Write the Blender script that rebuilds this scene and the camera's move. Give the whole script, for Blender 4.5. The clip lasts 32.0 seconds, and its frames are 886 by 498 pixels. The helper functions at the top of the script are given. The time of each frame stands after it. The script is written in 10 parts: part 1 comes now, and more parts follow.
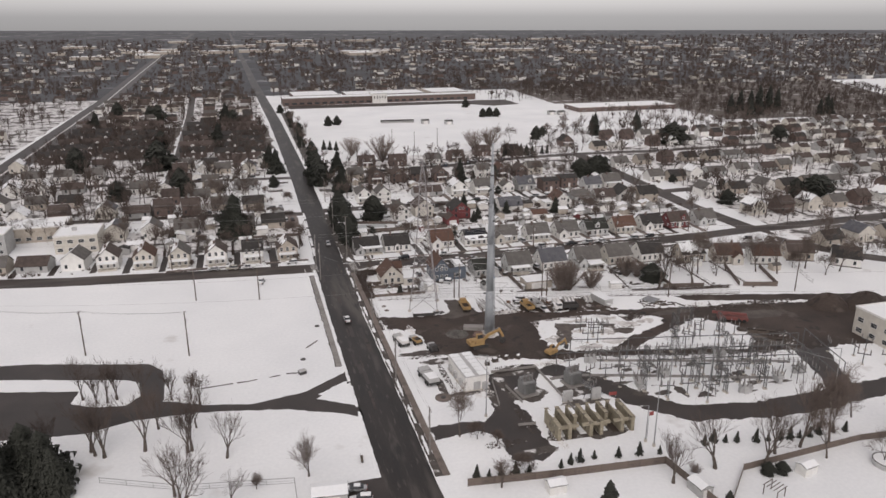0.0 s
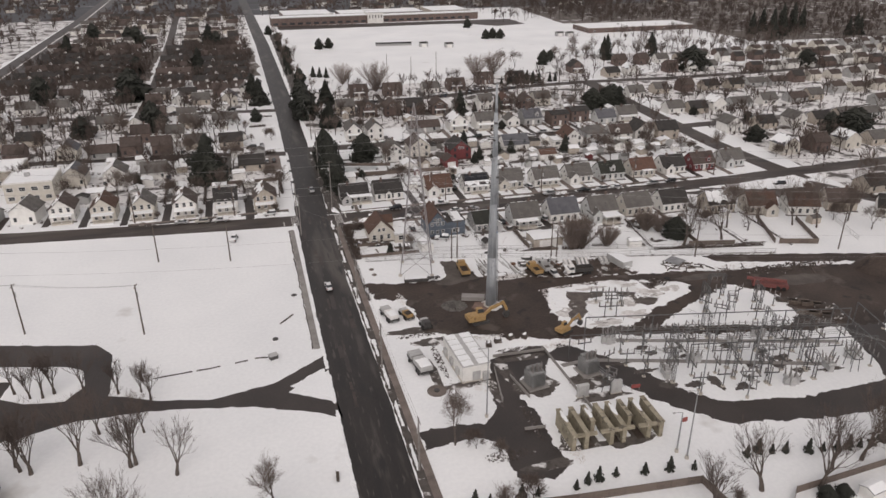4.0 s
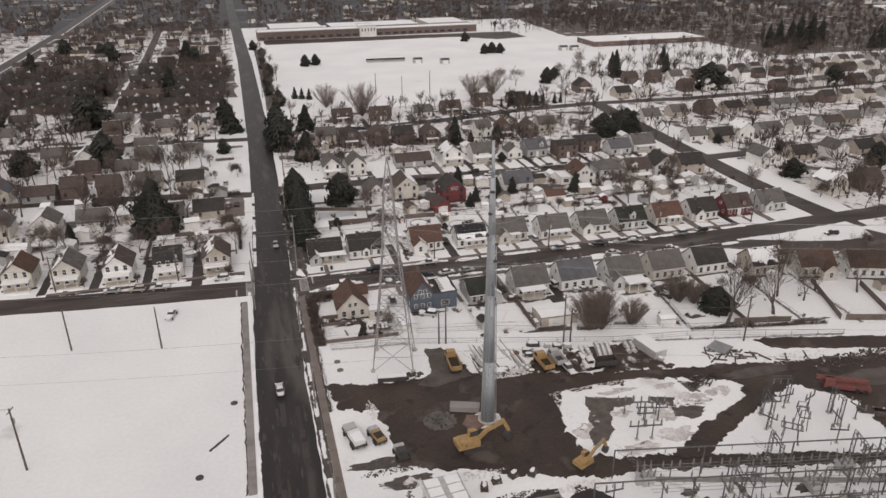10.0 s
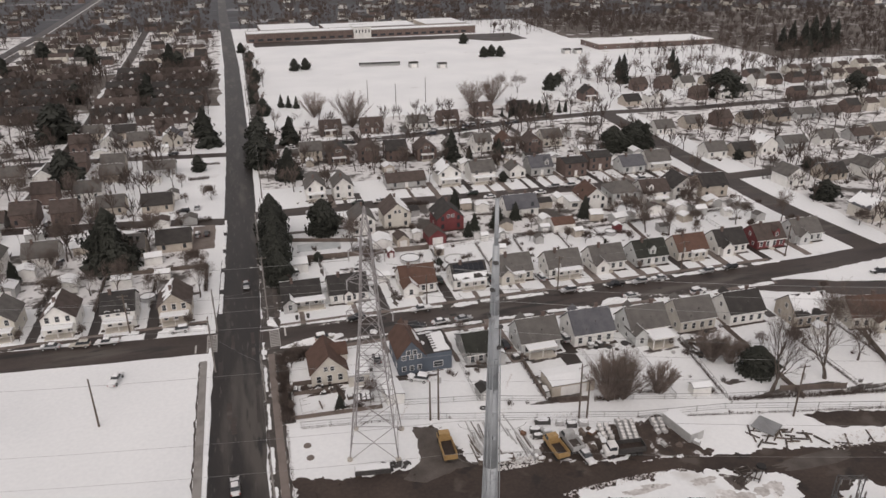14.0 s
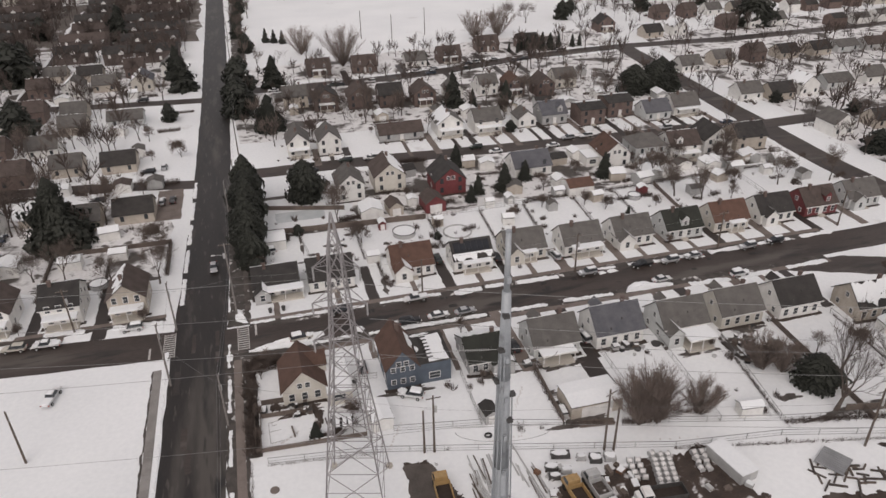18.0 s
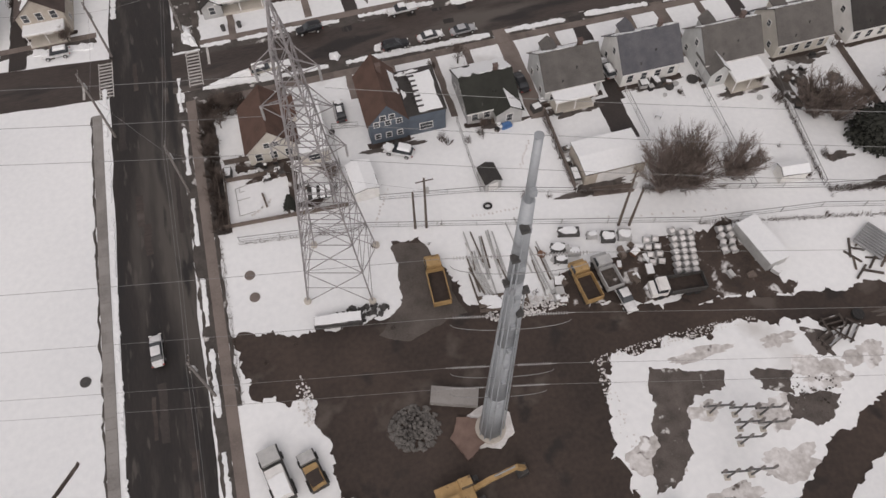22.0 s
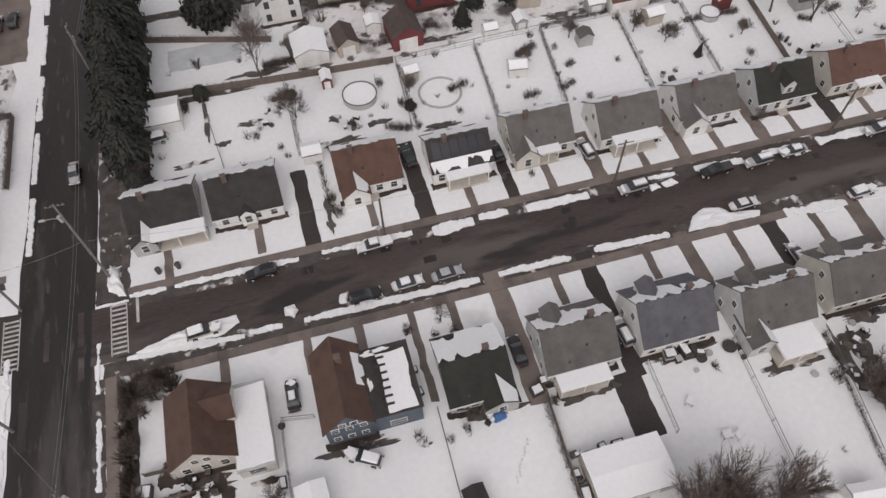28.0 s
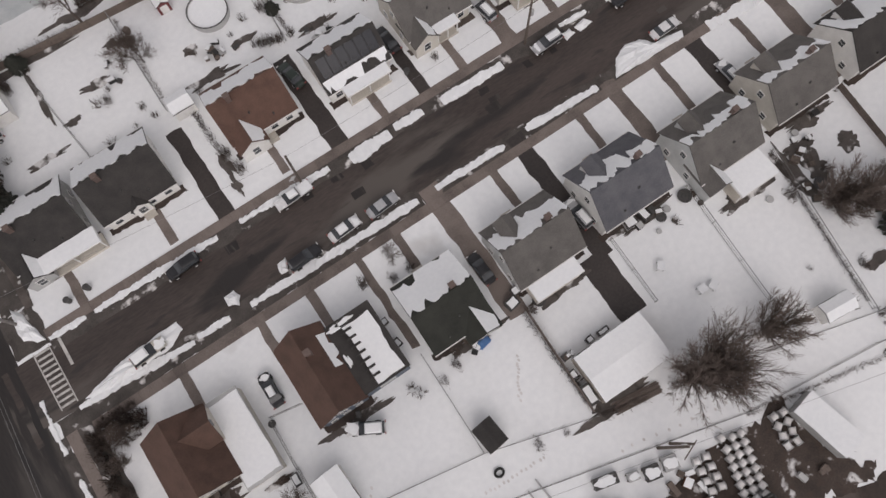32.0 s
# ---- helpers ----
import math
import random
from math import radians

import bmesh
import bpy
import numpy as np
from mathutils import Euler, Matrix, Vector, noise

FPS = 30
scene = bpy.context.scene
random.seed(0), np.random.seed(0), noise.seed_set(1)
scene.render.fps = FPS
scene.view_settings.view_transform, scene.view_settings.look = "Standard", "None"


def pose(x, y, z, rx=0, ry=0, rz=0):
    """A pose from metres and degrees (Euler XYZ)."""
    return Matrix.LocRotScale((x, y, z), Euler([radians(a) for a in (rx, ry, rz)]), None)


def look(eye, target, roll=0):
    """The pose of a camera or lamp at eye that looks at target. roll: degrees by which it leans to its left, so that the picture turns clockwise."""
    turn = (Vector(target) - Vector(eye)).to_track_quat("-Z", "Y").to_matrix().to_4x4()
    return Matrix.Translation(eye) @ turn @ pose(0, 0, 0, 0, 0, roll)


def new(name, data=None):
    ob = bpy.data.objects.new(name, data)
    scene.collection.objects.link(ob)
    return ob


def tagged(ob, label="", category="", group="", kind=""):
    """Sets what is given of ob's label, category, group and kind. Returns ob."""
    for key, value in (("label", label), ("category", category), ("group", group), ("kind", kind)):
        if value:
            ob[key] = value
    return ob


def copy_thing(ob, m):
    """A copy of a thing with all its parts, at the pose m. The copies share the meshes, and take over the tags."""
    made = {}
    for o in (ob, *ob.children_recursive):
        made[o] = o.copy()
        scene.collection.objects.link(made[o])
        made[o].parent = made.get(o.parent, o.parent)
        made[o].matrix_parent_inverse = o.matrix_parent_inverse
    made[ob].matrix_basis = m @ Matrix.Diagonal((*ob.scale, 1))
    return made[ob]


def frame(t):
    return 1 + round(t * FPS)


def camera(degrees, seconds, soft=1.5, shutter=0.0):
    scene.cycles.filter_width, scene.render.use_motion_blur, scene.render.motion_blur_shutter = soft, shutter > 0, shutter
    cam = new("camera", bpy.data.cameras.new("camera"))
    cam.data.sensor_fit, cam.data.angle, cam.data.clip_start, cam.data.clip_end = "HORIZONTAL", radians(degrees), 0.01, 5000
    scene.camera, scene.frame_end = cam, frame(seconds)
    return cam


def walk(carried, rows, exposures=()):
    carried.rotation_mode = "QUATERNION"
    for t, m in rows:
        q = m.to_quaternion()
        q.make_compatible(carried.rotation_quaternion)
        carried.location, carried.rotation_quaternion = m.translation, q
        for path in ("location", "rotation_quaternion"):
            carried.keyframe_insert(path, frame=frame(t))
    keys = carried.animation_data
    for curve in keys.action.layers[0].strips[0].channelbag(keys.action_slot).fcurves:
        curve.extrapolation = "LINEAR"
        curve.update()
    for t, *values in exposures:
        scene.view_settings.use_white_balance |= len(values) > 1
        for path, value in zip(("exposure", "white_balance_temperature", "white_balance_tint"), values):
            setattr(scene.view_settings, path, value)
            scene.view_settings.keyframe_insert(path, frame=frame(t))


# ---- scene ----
from mathutils import geometry

cam = camera(63.60, 32.0)
PATH = [
    (0, (-27.99, -254.49, 89.62), (-22.89, -236.16, 83.44), -0.06),
    (0.5, (-26.97, -250.65, 89.66), (-21.85, -232.33, 83.48), -0.06),
    (1, (-25.57, -246.44, 89.52), (-20.46, -228.12, 83.35), -0.08),
    (1.5, (-24.32, -242.67, 89.22), (-19.22, -224.35, 83.03), -0.09),
    (2, (-23.04, -238.94, 89.28), (-18.18, -221.38, 81.05), -0.18),
    (2.5, (-21.59, -235.32, 89.42), (-16.74, -217.76, 81.17), -0.18),
    (3, (-20.35, -231.68, 89.30), (-15.51, -214.11, 81.07), -0.19),
    (3.5, (-19.05, -228.16, 89.26), (-14.21, -210.59, 81.04), -0.17),
    (4, (-17.75, -224.52, 89.21), (-12.92, -206.94, 81.00), -0.16),
    (4.5, (-16.31, -220.74, 88.71), (-11.66, -203.71, 79.32), -0.22),
    (6.5, (-11.07, -206.08, 88.35), (-6.48, -189.23, 78.60), -0.30),
    (7, (-9.64, -202.29, 88.79), (-5.00, -185.27, 79.36), -0.48),
    (7.5, (-8.63, -199.04, 88.34), (-3.85, -181.63, 79.75), -0.32),
    (8, (-7.27, -195.43, 88.19), (-2.49, -178.01, 79.62), -0.35),
    (8.5, (-5.76, -191.77, 88.61), (-0.93, -174.14, 80.49), -0.41),
    (9, (-4.69, -188.16, 88.41), (0.16, -170.50, 80.37), -0.29),
    (9.5, (-3.23, -184.86, 88.15), (1.61, -167.18, 80.13), -0.42),
    (10, (-1.82, -181.37, 88.07), (3.00, -163.69, 80.06), -0.42),
    (10.5, (-0.74, -177.95, 88.05), (4.09, -160.27, 80.04), -0.44),
    (11, (0.59, -174.26, 88.01), (5.42, -156.58, 80.00), -0.47),
    (11.5, (1.71, -170.68, 88.05), (6.54, -153.00, 80.04), -0.42),
    (12, (2.78, -167.05, 87.95), (7.62, -149.38, 79.93), -0.41),
    (12.5, (3.96, -163.40, 87.85), (8.80, -145.72, 79.84), -0.43),
    (13, (4.88, -159.61, 87.79), (9.74, -141.93, 79.79), -0.23),
    (13.5, (6.19, -156.32, 88.09), (11.04, -138.66, 80.06), -0.32),
    (15.5, (10.47, -141.86, 87.15), (15.27, -124.37, 78.72), -0.44),
    (16, (11.58, -138.07, 87.62), (16.35, -120.73, 78.88), -0.51),
    (16.5, (12.85, -134.18, 87.25), (17.56, -116.95, 78.26), -0.61),
    (17, (14.26, -130.67, 87.32), (18.89, -113.56, 78.06), -0.74),
    (17.5, (15.55, -127.03, 87.29), (20.13, -110.05, 77.77), -0.79),
    (18, (17.10, -124.01, 86.85), (21.54, -107.20, 76.96), -1.02),
    (18.5, (18.07, -120.21, 87.07), (22.34, -104.02, 76.13), -0.99),
    (19, (18.74, -116.38, 87.78), (22.86, -100.96, 75.72), -0.83),
    (19.5, (20.26, -113.55, 87.58), (24.08, -98.81, 74.62), -1.18),
    (20, (20.83, -109.92, 87.32), (24.51, -96.01, 73.42), -0.93),
    (20.5, (21.81, -106.01, 87.08), (25.24, -93.11, 72.19), -0.89),
    (21, (22.96, -102.83, 86.99), (26.12, -90.81, 71.33), -1.01),
    (21.5, (24.12, -98.71, 87.69), (26.99, -87.82, 71.16), -1.01),
    (22, (25.34, -94.63, 87.90), (27.89, -84.89, 70.62), -1.10),
    (22.5, (26.79, -90.85, 88.06), (29.21, -81.49, 70.55), -1.30),
    (23, (28.14, -87.75, 87.65), (30.55, -78.29, 70.20), -1.45),
    (23.5, (29.06, -83.89, 88.29), (31.51, -74.55, 70.78), -1.09),
    (24, (30.32, -80.21, 88.29), (32.77, -70.88, 70.77), -1.12),
    (24.5, (31.87, -76.26, 88.61), (34.42, -66.47, 71.35), -1.27),
    (25, (33.19, -72.35, 88.70), (36.08, -61.44, 72.20), -1.08),
    (25.5, (33.84, -69.03, 88.65), (37.13, -57.06, 72.96), -0.64),
    (27.5, (39.42, -57.93, 87.53), (42.51, -45.70, 72.01), -1.93),
    (28, (40.06, -55.35, 87.44), (42.71, -44.71, 70.72), -1.87),
    (28.5, (41.28, -50.10, 88.23), (42.58, -44.13, 69.19), -3.48),
    (29, (42.95, -44.61, 88.87), (43.99, -39.55, 69.55), -4.20),
    (29.5, (43.79, -40.91, 88.92), (44.90, -35.87, 69.59), -3.44),
    (30, (44.63, -38.09, 88.82), (45.86, -33.02, 69.52), -3.36),
    (30.5, (44.86, -36.14, 88.69), (46.44, -31.11, 69.40), -3.33),
    (31, (44.78, -35.13, 88.63), (46.73, -30.20, 69.35), -3.59),
    (31.5, (44.72, -34.59, 88.63), (47.00, -29.87, 69.33), -4.11),
    (32, (44.78, -34.21, 88.62), (47.34, -29.69, 69.31), -4.87),
]
walk(cam, [(t, look(eye, target, roll)) for t, eye, target, roll in PATH],
     exposures=[(0, 0.01, 6880, 17), (7, -0.05, 7060, 17), (13, -0.03, 7040, 17), (17, -0.03, 6950, 17), (21, -0.03, 6930, 17), (25, 0.02, 6860, 17), (28, 0.03, 6760, 17), (30, -0.04, 6750, 17), (32, -0.07, 6770, 17)])

# ---- world, sun ----
world = bpy.data.worlds.new("overcast_sky")
scene.world = world
world.use_nodes = True
wn, wl = world.node_tree.nodes, world.node_tree.links
sky = wn.new("ShaderNodeTexSky")
sky.sky_type, sky.sun_disc = "NISHITA", False
sky.sun_elevation, sky.sun_rotation = radians(46), radians(200)
grey = wn.new("ShaderNodeHueSaturation")
grey.inputs["Saturation"].default_value = 0.12
wl.new(sky.outputs["Color"], grey.inputs["Color"])
# an overcast sky is brighter overhead than at the horizon
height, rise, cover = wn.new("ShaderNodeSeparateXYZ"), wn.new("ShaderNodeMapRange"), wn.new("ShaderNodeMix")
wl.new(wn.new("ShaderNodeTexCoord").outputs["Generated"], height.inputs[0])
wl.new(height.outputs["Z"], rise.inputs["Value"])
rise.inputs["From Max"].default_value, rise.inputs["To Min"].default_value, rise.inputs["To Max"].default_value = 0.4, 0.0, 1.0
cover.data_type, cover.blend_type = "RGBA", "MIX"
wl.new(rise.outputs["Result"], cover.inputs["Factor"])
cover.inputs[6].default_value, cover.inputs[7].default_value = (0.88, 0.92, 0.96, 1), (1.34, 1.34, 1.35, 1)
damp = wn.new("ShaderNodeMix")
damp.data_type, damp.blend_type = "RGBA", "MULTIPLY"
damp.inputs["Factor"].default_value = 1.0
wl.new(grey.outputs["Color"], damp.inputs[6]), wl.new(cover.outputs[2], damp.inputs[7])
wl.new(damp.outputs[2], wn["Background"].inputs["Color"])
wn["Background"].inputs["Strength"].default_value = 0.128
lamp = bpy.data.lights.new("sun", "SUN")
lamp.energy, lamp.angle, lamp.color = 0.62, radians(50), (1.0, 0.96, 0.9)
sun = new("sun", lamp)
sun.matrix_world = look((0, 0, 200), (30, 72, 119))


# ---- materials ----
def brown(c, k=0.06):
    """A warmer version of a dark colour."""
    return c[0] * (1 + k), c[1] * (1 - 0.3 * k), c[2] * (1 - 0.8 * k)


def surf(name, low, high, scale=1.0, rough=0.8, bump=0.2, metal=0.0, fine=12.0, vary=0.0, world_space=False, spots=None, stretch=None):
    """Two-scale noise between two base colours; spots: (colour, scale, threshold) lays stains of a third colour over it."""
    m = bpy.data.materials.new(name)
    m.use_nodes = True
    n, l = m.node_tree.nodes, m.node_tree.links
    bsdf = n["Principled BSDF"]
    where = n.new("ShaderNodeNewGeometry").outputs["Position"] if world_space else n.new("ShaderNodeTexCoord").outputs["Object"]
    if stretch:
        drawn = n.new("ShaderNodeVectorMath")
        drawn.operation = "MULTIPLY"
        drawn.inputs[1].default_value = stretch
        l.new(where, drawn.inputs[0])
        where = drawn.outputs[0]
    big, small = n.new("ShaderNodeTexNoise"), n.new("ShaderNodeTexNoise")
    big.inputs["Scale"].default_value, small.inputs["Scale"].default_value = scale, scale * fine
    big.inputs["Detail"].default_value, small.inputs["Detail"].default_value = 4, 3
    l.new(where, big.inputs["Vector"]), l.new(where, small.inputs["Vector"])
    add = n.new("ShaderNodeMath")
    add.operation = "MULTIPLY_ADD"
    l.new(small.outputs["Fac"], add.inputs[0])
    add.inputs[1].default_value = 0.45
    half = n.new("ShaderNodeMath")
    half.operation = "MULTIPLY"
    half.inputs[1].default_value = 0.75
    l.new(big.outputs["Fac"], half.inputs[0]), l.new(half.outputs[0], add.inputs[2])
    out = add.outputs[0]
    if vary:
        info, mul = n.new("ShaderNodeObjectInfo"), n.new("ShaderNodeMath")
        mul.operation = "MULTIPLY_ADD"
        mul.inputs[1].default_value = vary
        l.new(info.outputs["Random"], mul.inputs[0]), l.new(out, mul.inputs[2])
        out = mul.outputs[0]
    ramp = n.new("ShaderNodeValToRGB")
    ramp.color_ramp.elements[0].position, ramp.color_ramp.elements[1].position = 0.4, 0.8
    ramp.color_ramp.elements[0].color, ramp.color_ramp.elements[1].color = (*low, 1), (*high, 1)
    l.new(out, ramp.inputs["Fac"])
    colour = ramp.outputs["Color"]
    for tint, size, cut in spots or ():
        patchy, step, mix = n.new("ShaderNodeTexNoise"), n.new("ShaderNodeValToRGB"), n.new("ShaderNodeMix")
        patchy.inputs["Scale"].default_value, patchy.inputs["Detail"].default_value = size, 5
        l.new(where, patchy.inputs["Vector"])
        step.color_ramp.elements[0].position, step.color_ramp.elements[1].position = cut, cut + 0.08
        l.new(patchy.outputs["Fac"], step.inputs["Fac"])
        mix.data_type = "RGBA"
        l.new(step.outputs["Color"], mix.inputs["Factor"])
        l.new(colour, mix.inputs[6])
        mix.inputs[7].default_value = (*tint, 1)
        colour = mix.outputs[2]
    l.new(colour, bsdf.inputs["Base Color"])
    bsdf.inputs["Roughness"].default_value, bsdf.inputs["Metallic"].default_value = rough, metal
    if bump:
        b = n.new("ShaderNodeBump")
        b.inputs["Strength"].default_value, b.inputs["Distance"].default_value = bump, 0.05
        l.new(small.outputs["Fac"], b.inputs["Height"]), l.new(b.outputs["Normal"], bsdf.inputs["Normal"])
    return m


def lined(name, low, high, pitch, axis="Z", rough=0.8, depth=0.3, vary=0.3):
    """Shingle courses or clapboards: fine lines across one axis, over grain."""
    m = surf(name, low, high, 0.6, rough, 0.0, vary=vary)
    n, l = m.node_tree.nodes, m.node_tree.links
    wave, b = n.new("ShaderNodeTexWave"), n.new("ShaderNodeBump")
    wave.wave_profile, wave.bands_direction = "SAW", axis
    wave.inputs["Scale"].default_value, wave.inputs["Distortion"].default_value = 0.314 / pitch, 0.3
    l.new(n.new("ShaderNodeTexCoord").outputs["Object"], wave.inputs["Vector"])
    b.inputs["Strength"].default_value, b.inputs["Distance"].default_value = depth, 0.02
    l.new(wave.outputs["Fac"], b.inputs["Height"]), l.new(b.outputs["Normal"], n["Principled BSDF"].inputs["Normal"])
    return m


SNOW = surf("snow", (0.75, 0.766, 0.775), (0.848, 0.86, 0.858), 0.08, 0.7, 0.35, fine=25, world_space=True)
GROUND = surf("snow_ground", (0.73, 0.746, 0.753), (0.848, 0.86, 0.858), 0.03, 0.75, 0.3, fine=40, world_space=True,
              spots=[((0.55, 0.54, 0.52), 0.05, 0.66)])
DIRTY_SNOW = surf("dirty_snow", (0.5, 0.48, 0.46), (0.82, 0.81, 0.8), 0.5, 0.8, 0.6, fine=6, world_space=True)
ASPHALT = surf("asphalt", brown((0.025, 0.0208, 0.0188), 0.09), brown((0.066, 0.0565, 0.051), 0.09), 0.16, 0.6, 0.25, fine=24, world_space=True, stretch=(0.22, 1, 1),
               spots=[((0.092, 0.079, 0.069), 0.12, 0.57), ((0.02, 0.0165, 0.015), 0.2, 0.58), ((0.03, 0.0245, 0.022), 0.6, 0.6)])
STREAKED = surf("streaked_asphalt", brown((0.0095, 0.0082, 0.0076)), brown((0.027, 0.0232, 0.021)), 0.3, 0.55, 0.25, fine=16, world_space=True, stretch=(1, 0.16, 1),
                spots=[((0.07, 0.061, 0.053), 0.085, 0.55), ((0.054, 0.0465, 0.041), 0.3, 0.57), ((0.013, 0.0112, 0.0103), 0.42, 0.56), ((0.066, 0.057, 0.05), 1.1, 0.6), ((0.016, 0.014, 0.013), 0.16, 0.6)])
WET_ASPHALT = surf("wet_asphalt", brown((0.02, 0.017, 0.016)), brown((0.05, 0.043, 0.039)), 0.1, 0.55, 0.2, fine=30, world_space=True)
DIRT = surf("wet_dirt", brown((0.022, 0.016, 0.013)), brown((0.06, 0.045, 0.036)), 0.09, 0.75, 0.6, fine=18, world_space=True,
            spots=[((0.085, 0.068, 0.057), 0.13, 0.58), ((0.02, 0.015, 0.0125), 0.22, 0.6)])
WORN_GRAVEL = surf("worn_gravel", (0.055, 0.046, 0.04), (0.12, 0.102, 0.09), 0.3, 0.85, 0.5, fine=18, world_space=True)
GRAVEL = surf("gravel", (0.065, 0.06, 0.055), (0.19, 0.178, 0.165), 0.6, 0.9, 0.8, fine=20, world_space=True)
CONCRETE = surf("sidewalk_concrete", brown((0.09, 0.079, 0.071)), brown((0.19, 0.17, 0.155)), 0.3, 0.85, 0.2, fine=20, world_space=True, vary=0.15)
PALE_CONCRETE = surf("pale_concrete", (0.42, 0.39, 0.34), (0.55, 0.51, 0.45), 0.4, 0.85, 0.2)
BUFF_CONCRETE = surf("buff_concrete", (0.19, 0.165, 0.118), (0.36, 0.32, 0.24), 0.5, 0.85, 0.3, spots=[((0.12, 0.105, 0.08), 0.9, 0.58), ((0.42, 0.39, 0.32), 1.3, 0.63)])
PAINT_LINE = surf("road_paint", (0.35, 0.34, 0.32), (0.62, 0.6, 0.57), 1.5, 0.7, 0.1, world_space=True)
BARK = surf("bark", brown((0.05, 0.042, 0.037)), brown((0.13, 0.115, 0.1)), 2.0, 0.9, 0.5)
TREE_TWIG = surf("tree_twigs", brown((0.062, 0.051, 0.045)), brown((0.145, 0.122, 0.107)), 1.0, 0.9, 0.0, vary=0.2)
THICKET_TWIG = surf("thicket_twigs", brown((0.11, 0.094, 0.083)), brown((0.22, 0.19, 0.17)), 1.0, 0.9, 0.0, vary=0.2)
TWIG = surf("twigs", brown((0.04, 0.032, 0.028)), brown((0.1, 0.083, 0.073)), 1.0, 0.9, 0.0, vary=0.2)
NEEDLE = surf("conifer_needles", (0.011, 0.0125, 0.0095), (0.032, 0.034, 0.026), 1.0, 0.85, 0.0, vary=0.2)
STEEL = surf("galvanised_steel", (0.22, 0.225, 0.23), (0.35, 0.355, 0.36), 0.4, 0.5, 0.1, metal=0.35)
TRANSFORMER = surf("transformer_grey", (0.17, 0.172, 0.17), (0.29, 0.29, 0.285), 0.8, 0.55, 0.1, metal=0.1)
SWITCH_STEEL = surf("switchyard_steel", (0.06, 0.06, 0.06), (0.145, 0.145, 0.143), 0.8, 0.6, 0.1, metal=0.2)
DARK_PORCELAIN = surf("brown_porcelain", (0.12, 0.108, 0.1), (0.26, 0.245, 0.235), 2, 0.35, 0.0)
GREY_WALK = surf("grey_walk", (0.17, 0.158, 0.148), (0.28, 0.265, 0.25), 0.3, 0.85, 0.2, fine=20, world_space=True, vary=0.15)
LATTICE = surf("weathered_lattice_steel", (0.2, 0.19, 0.19), (0.36, 0.34, 0.34), 0.8, 0.6, 0.1, metal=0.2)
WIRE = surf("conductor_wire", (0.16, 0.16, 0.16), (0.3, 0.3, 0.295), 2, 0.5, 0.0, metal=0.3)
PORCELAIN = surf("insulator_porcelain", (0.26, 0.255, 0.25), (0.42, 0.415, 0.41), 2, 0.35, 0.0)
DARK_IRON = surf("dark_iron", (0.03, 0.03, 0.03), (0.08, 0.075, 0.07), 3, 0.6, 0.1)
POLE_WOOD = surf("pole_wood", brown((0.06, 0.05, 0.042)), brown((0.15, 0.13, 0.11)), 3, 0.9, 0.3)
GREY_POLE = surf("weathered_pole", (0.13, 0.118, 0.108), (0.27, 0.25, 0.235), 2, 0.9, 0.3)
FENCE_WOOD = surf("fence_wood", brown((0.06, 0.051, 0.044)), brown((0.14, 0.12, 0.105)), 2, 0.9, 0.3, vary=0.3)
MESH_WIRE = surf("fence_wire", (0.08, 0.078, 0.075), (0.17, 0.165, 0.16), 3, 0.6, 0.0)
YELLOW = surf("machine_yellow", (0.3, 0.19, 0.08), (0.44, 0.29, 0.13), 1.5, 0.6, 0.15, spots=[((0.16, 0.1, 0.05), 1.2, 0.6)])
CLAY = surf("red_clay", (0.13, 0.085, 0.068), (0.22, 0.15, 0.125), 1.0, 0.9, 0.5)
RUST = surf("rusty_steel", (0.1, 0.05, 0.03), (0.23, 0.12, 0.075), 1.2, 0.85, 0.3)
CRANE_RED = surf("faded_red", (0.13, 0.045, 0.04), (0.22, 0.075, 0.065), 1.5, 0.7, 0.1, spots=[((0.07, 0.05, 0.045), 1.0, 0.6)])
RED_PAINT = surf("red_paint", (0.2, 0.045, 0.04), (0.32, 0.075, 0.065), 2, 0.6, 0.1)
BLUE_TARP = surf("blue_tarp", (0.05, 0.13, 0.3), (0.1, 0.22, 0.45), 2, 0.5, 0.4)
SCRAP = surf("scrap", (0.035, 0.029, 0.025), (0.11, 0.09, 0.078), 1.5, 0.9, 0.3, spots=[((0.6, 0.59, 0.58), 0.8, 0.6)])
RUBBER = surf("tyre_rubber", (0.012, 0.012, 0.012), (0.035, 0.034, 0.033), 4, 0.85, 0.2)
TRIM = surf("white_trim", (0.6, 0.59, 0.57), (0.78, 0.77, 0.75), 1, 0.6, 0.05)
GREY_TRIM = surf("grey_metal", (0.3, 0.3, 0.3), (0.45, 0.45, 0.44), 1, 0.55, 0.05, vary=0.2)
SOLAR = surf("solar_panel", (0.008, 0.009, 0.012), (0.02, 0.022, 0.028), 1, 0.2, 0.0)
GLASS = surf("window_glass", (0.02, 0.022, 0.026), (0.06, 0.065, 0.07), 0.8, 0.12, 0.0, vary=0.2)
# the bluish cast of these base colours is distance haze painted in
HAZED_WOODS = surf("hazed_far_woods", (0.05, 0.052, 0.058), (0.098, 0.1, 0.107), 0.0035, 0.95, 0.0, fine=16, world_space=True,
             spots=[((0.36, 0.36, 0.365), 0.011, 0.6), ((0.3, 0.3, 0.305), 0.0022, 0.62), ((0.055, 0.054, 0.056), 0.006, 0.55)])
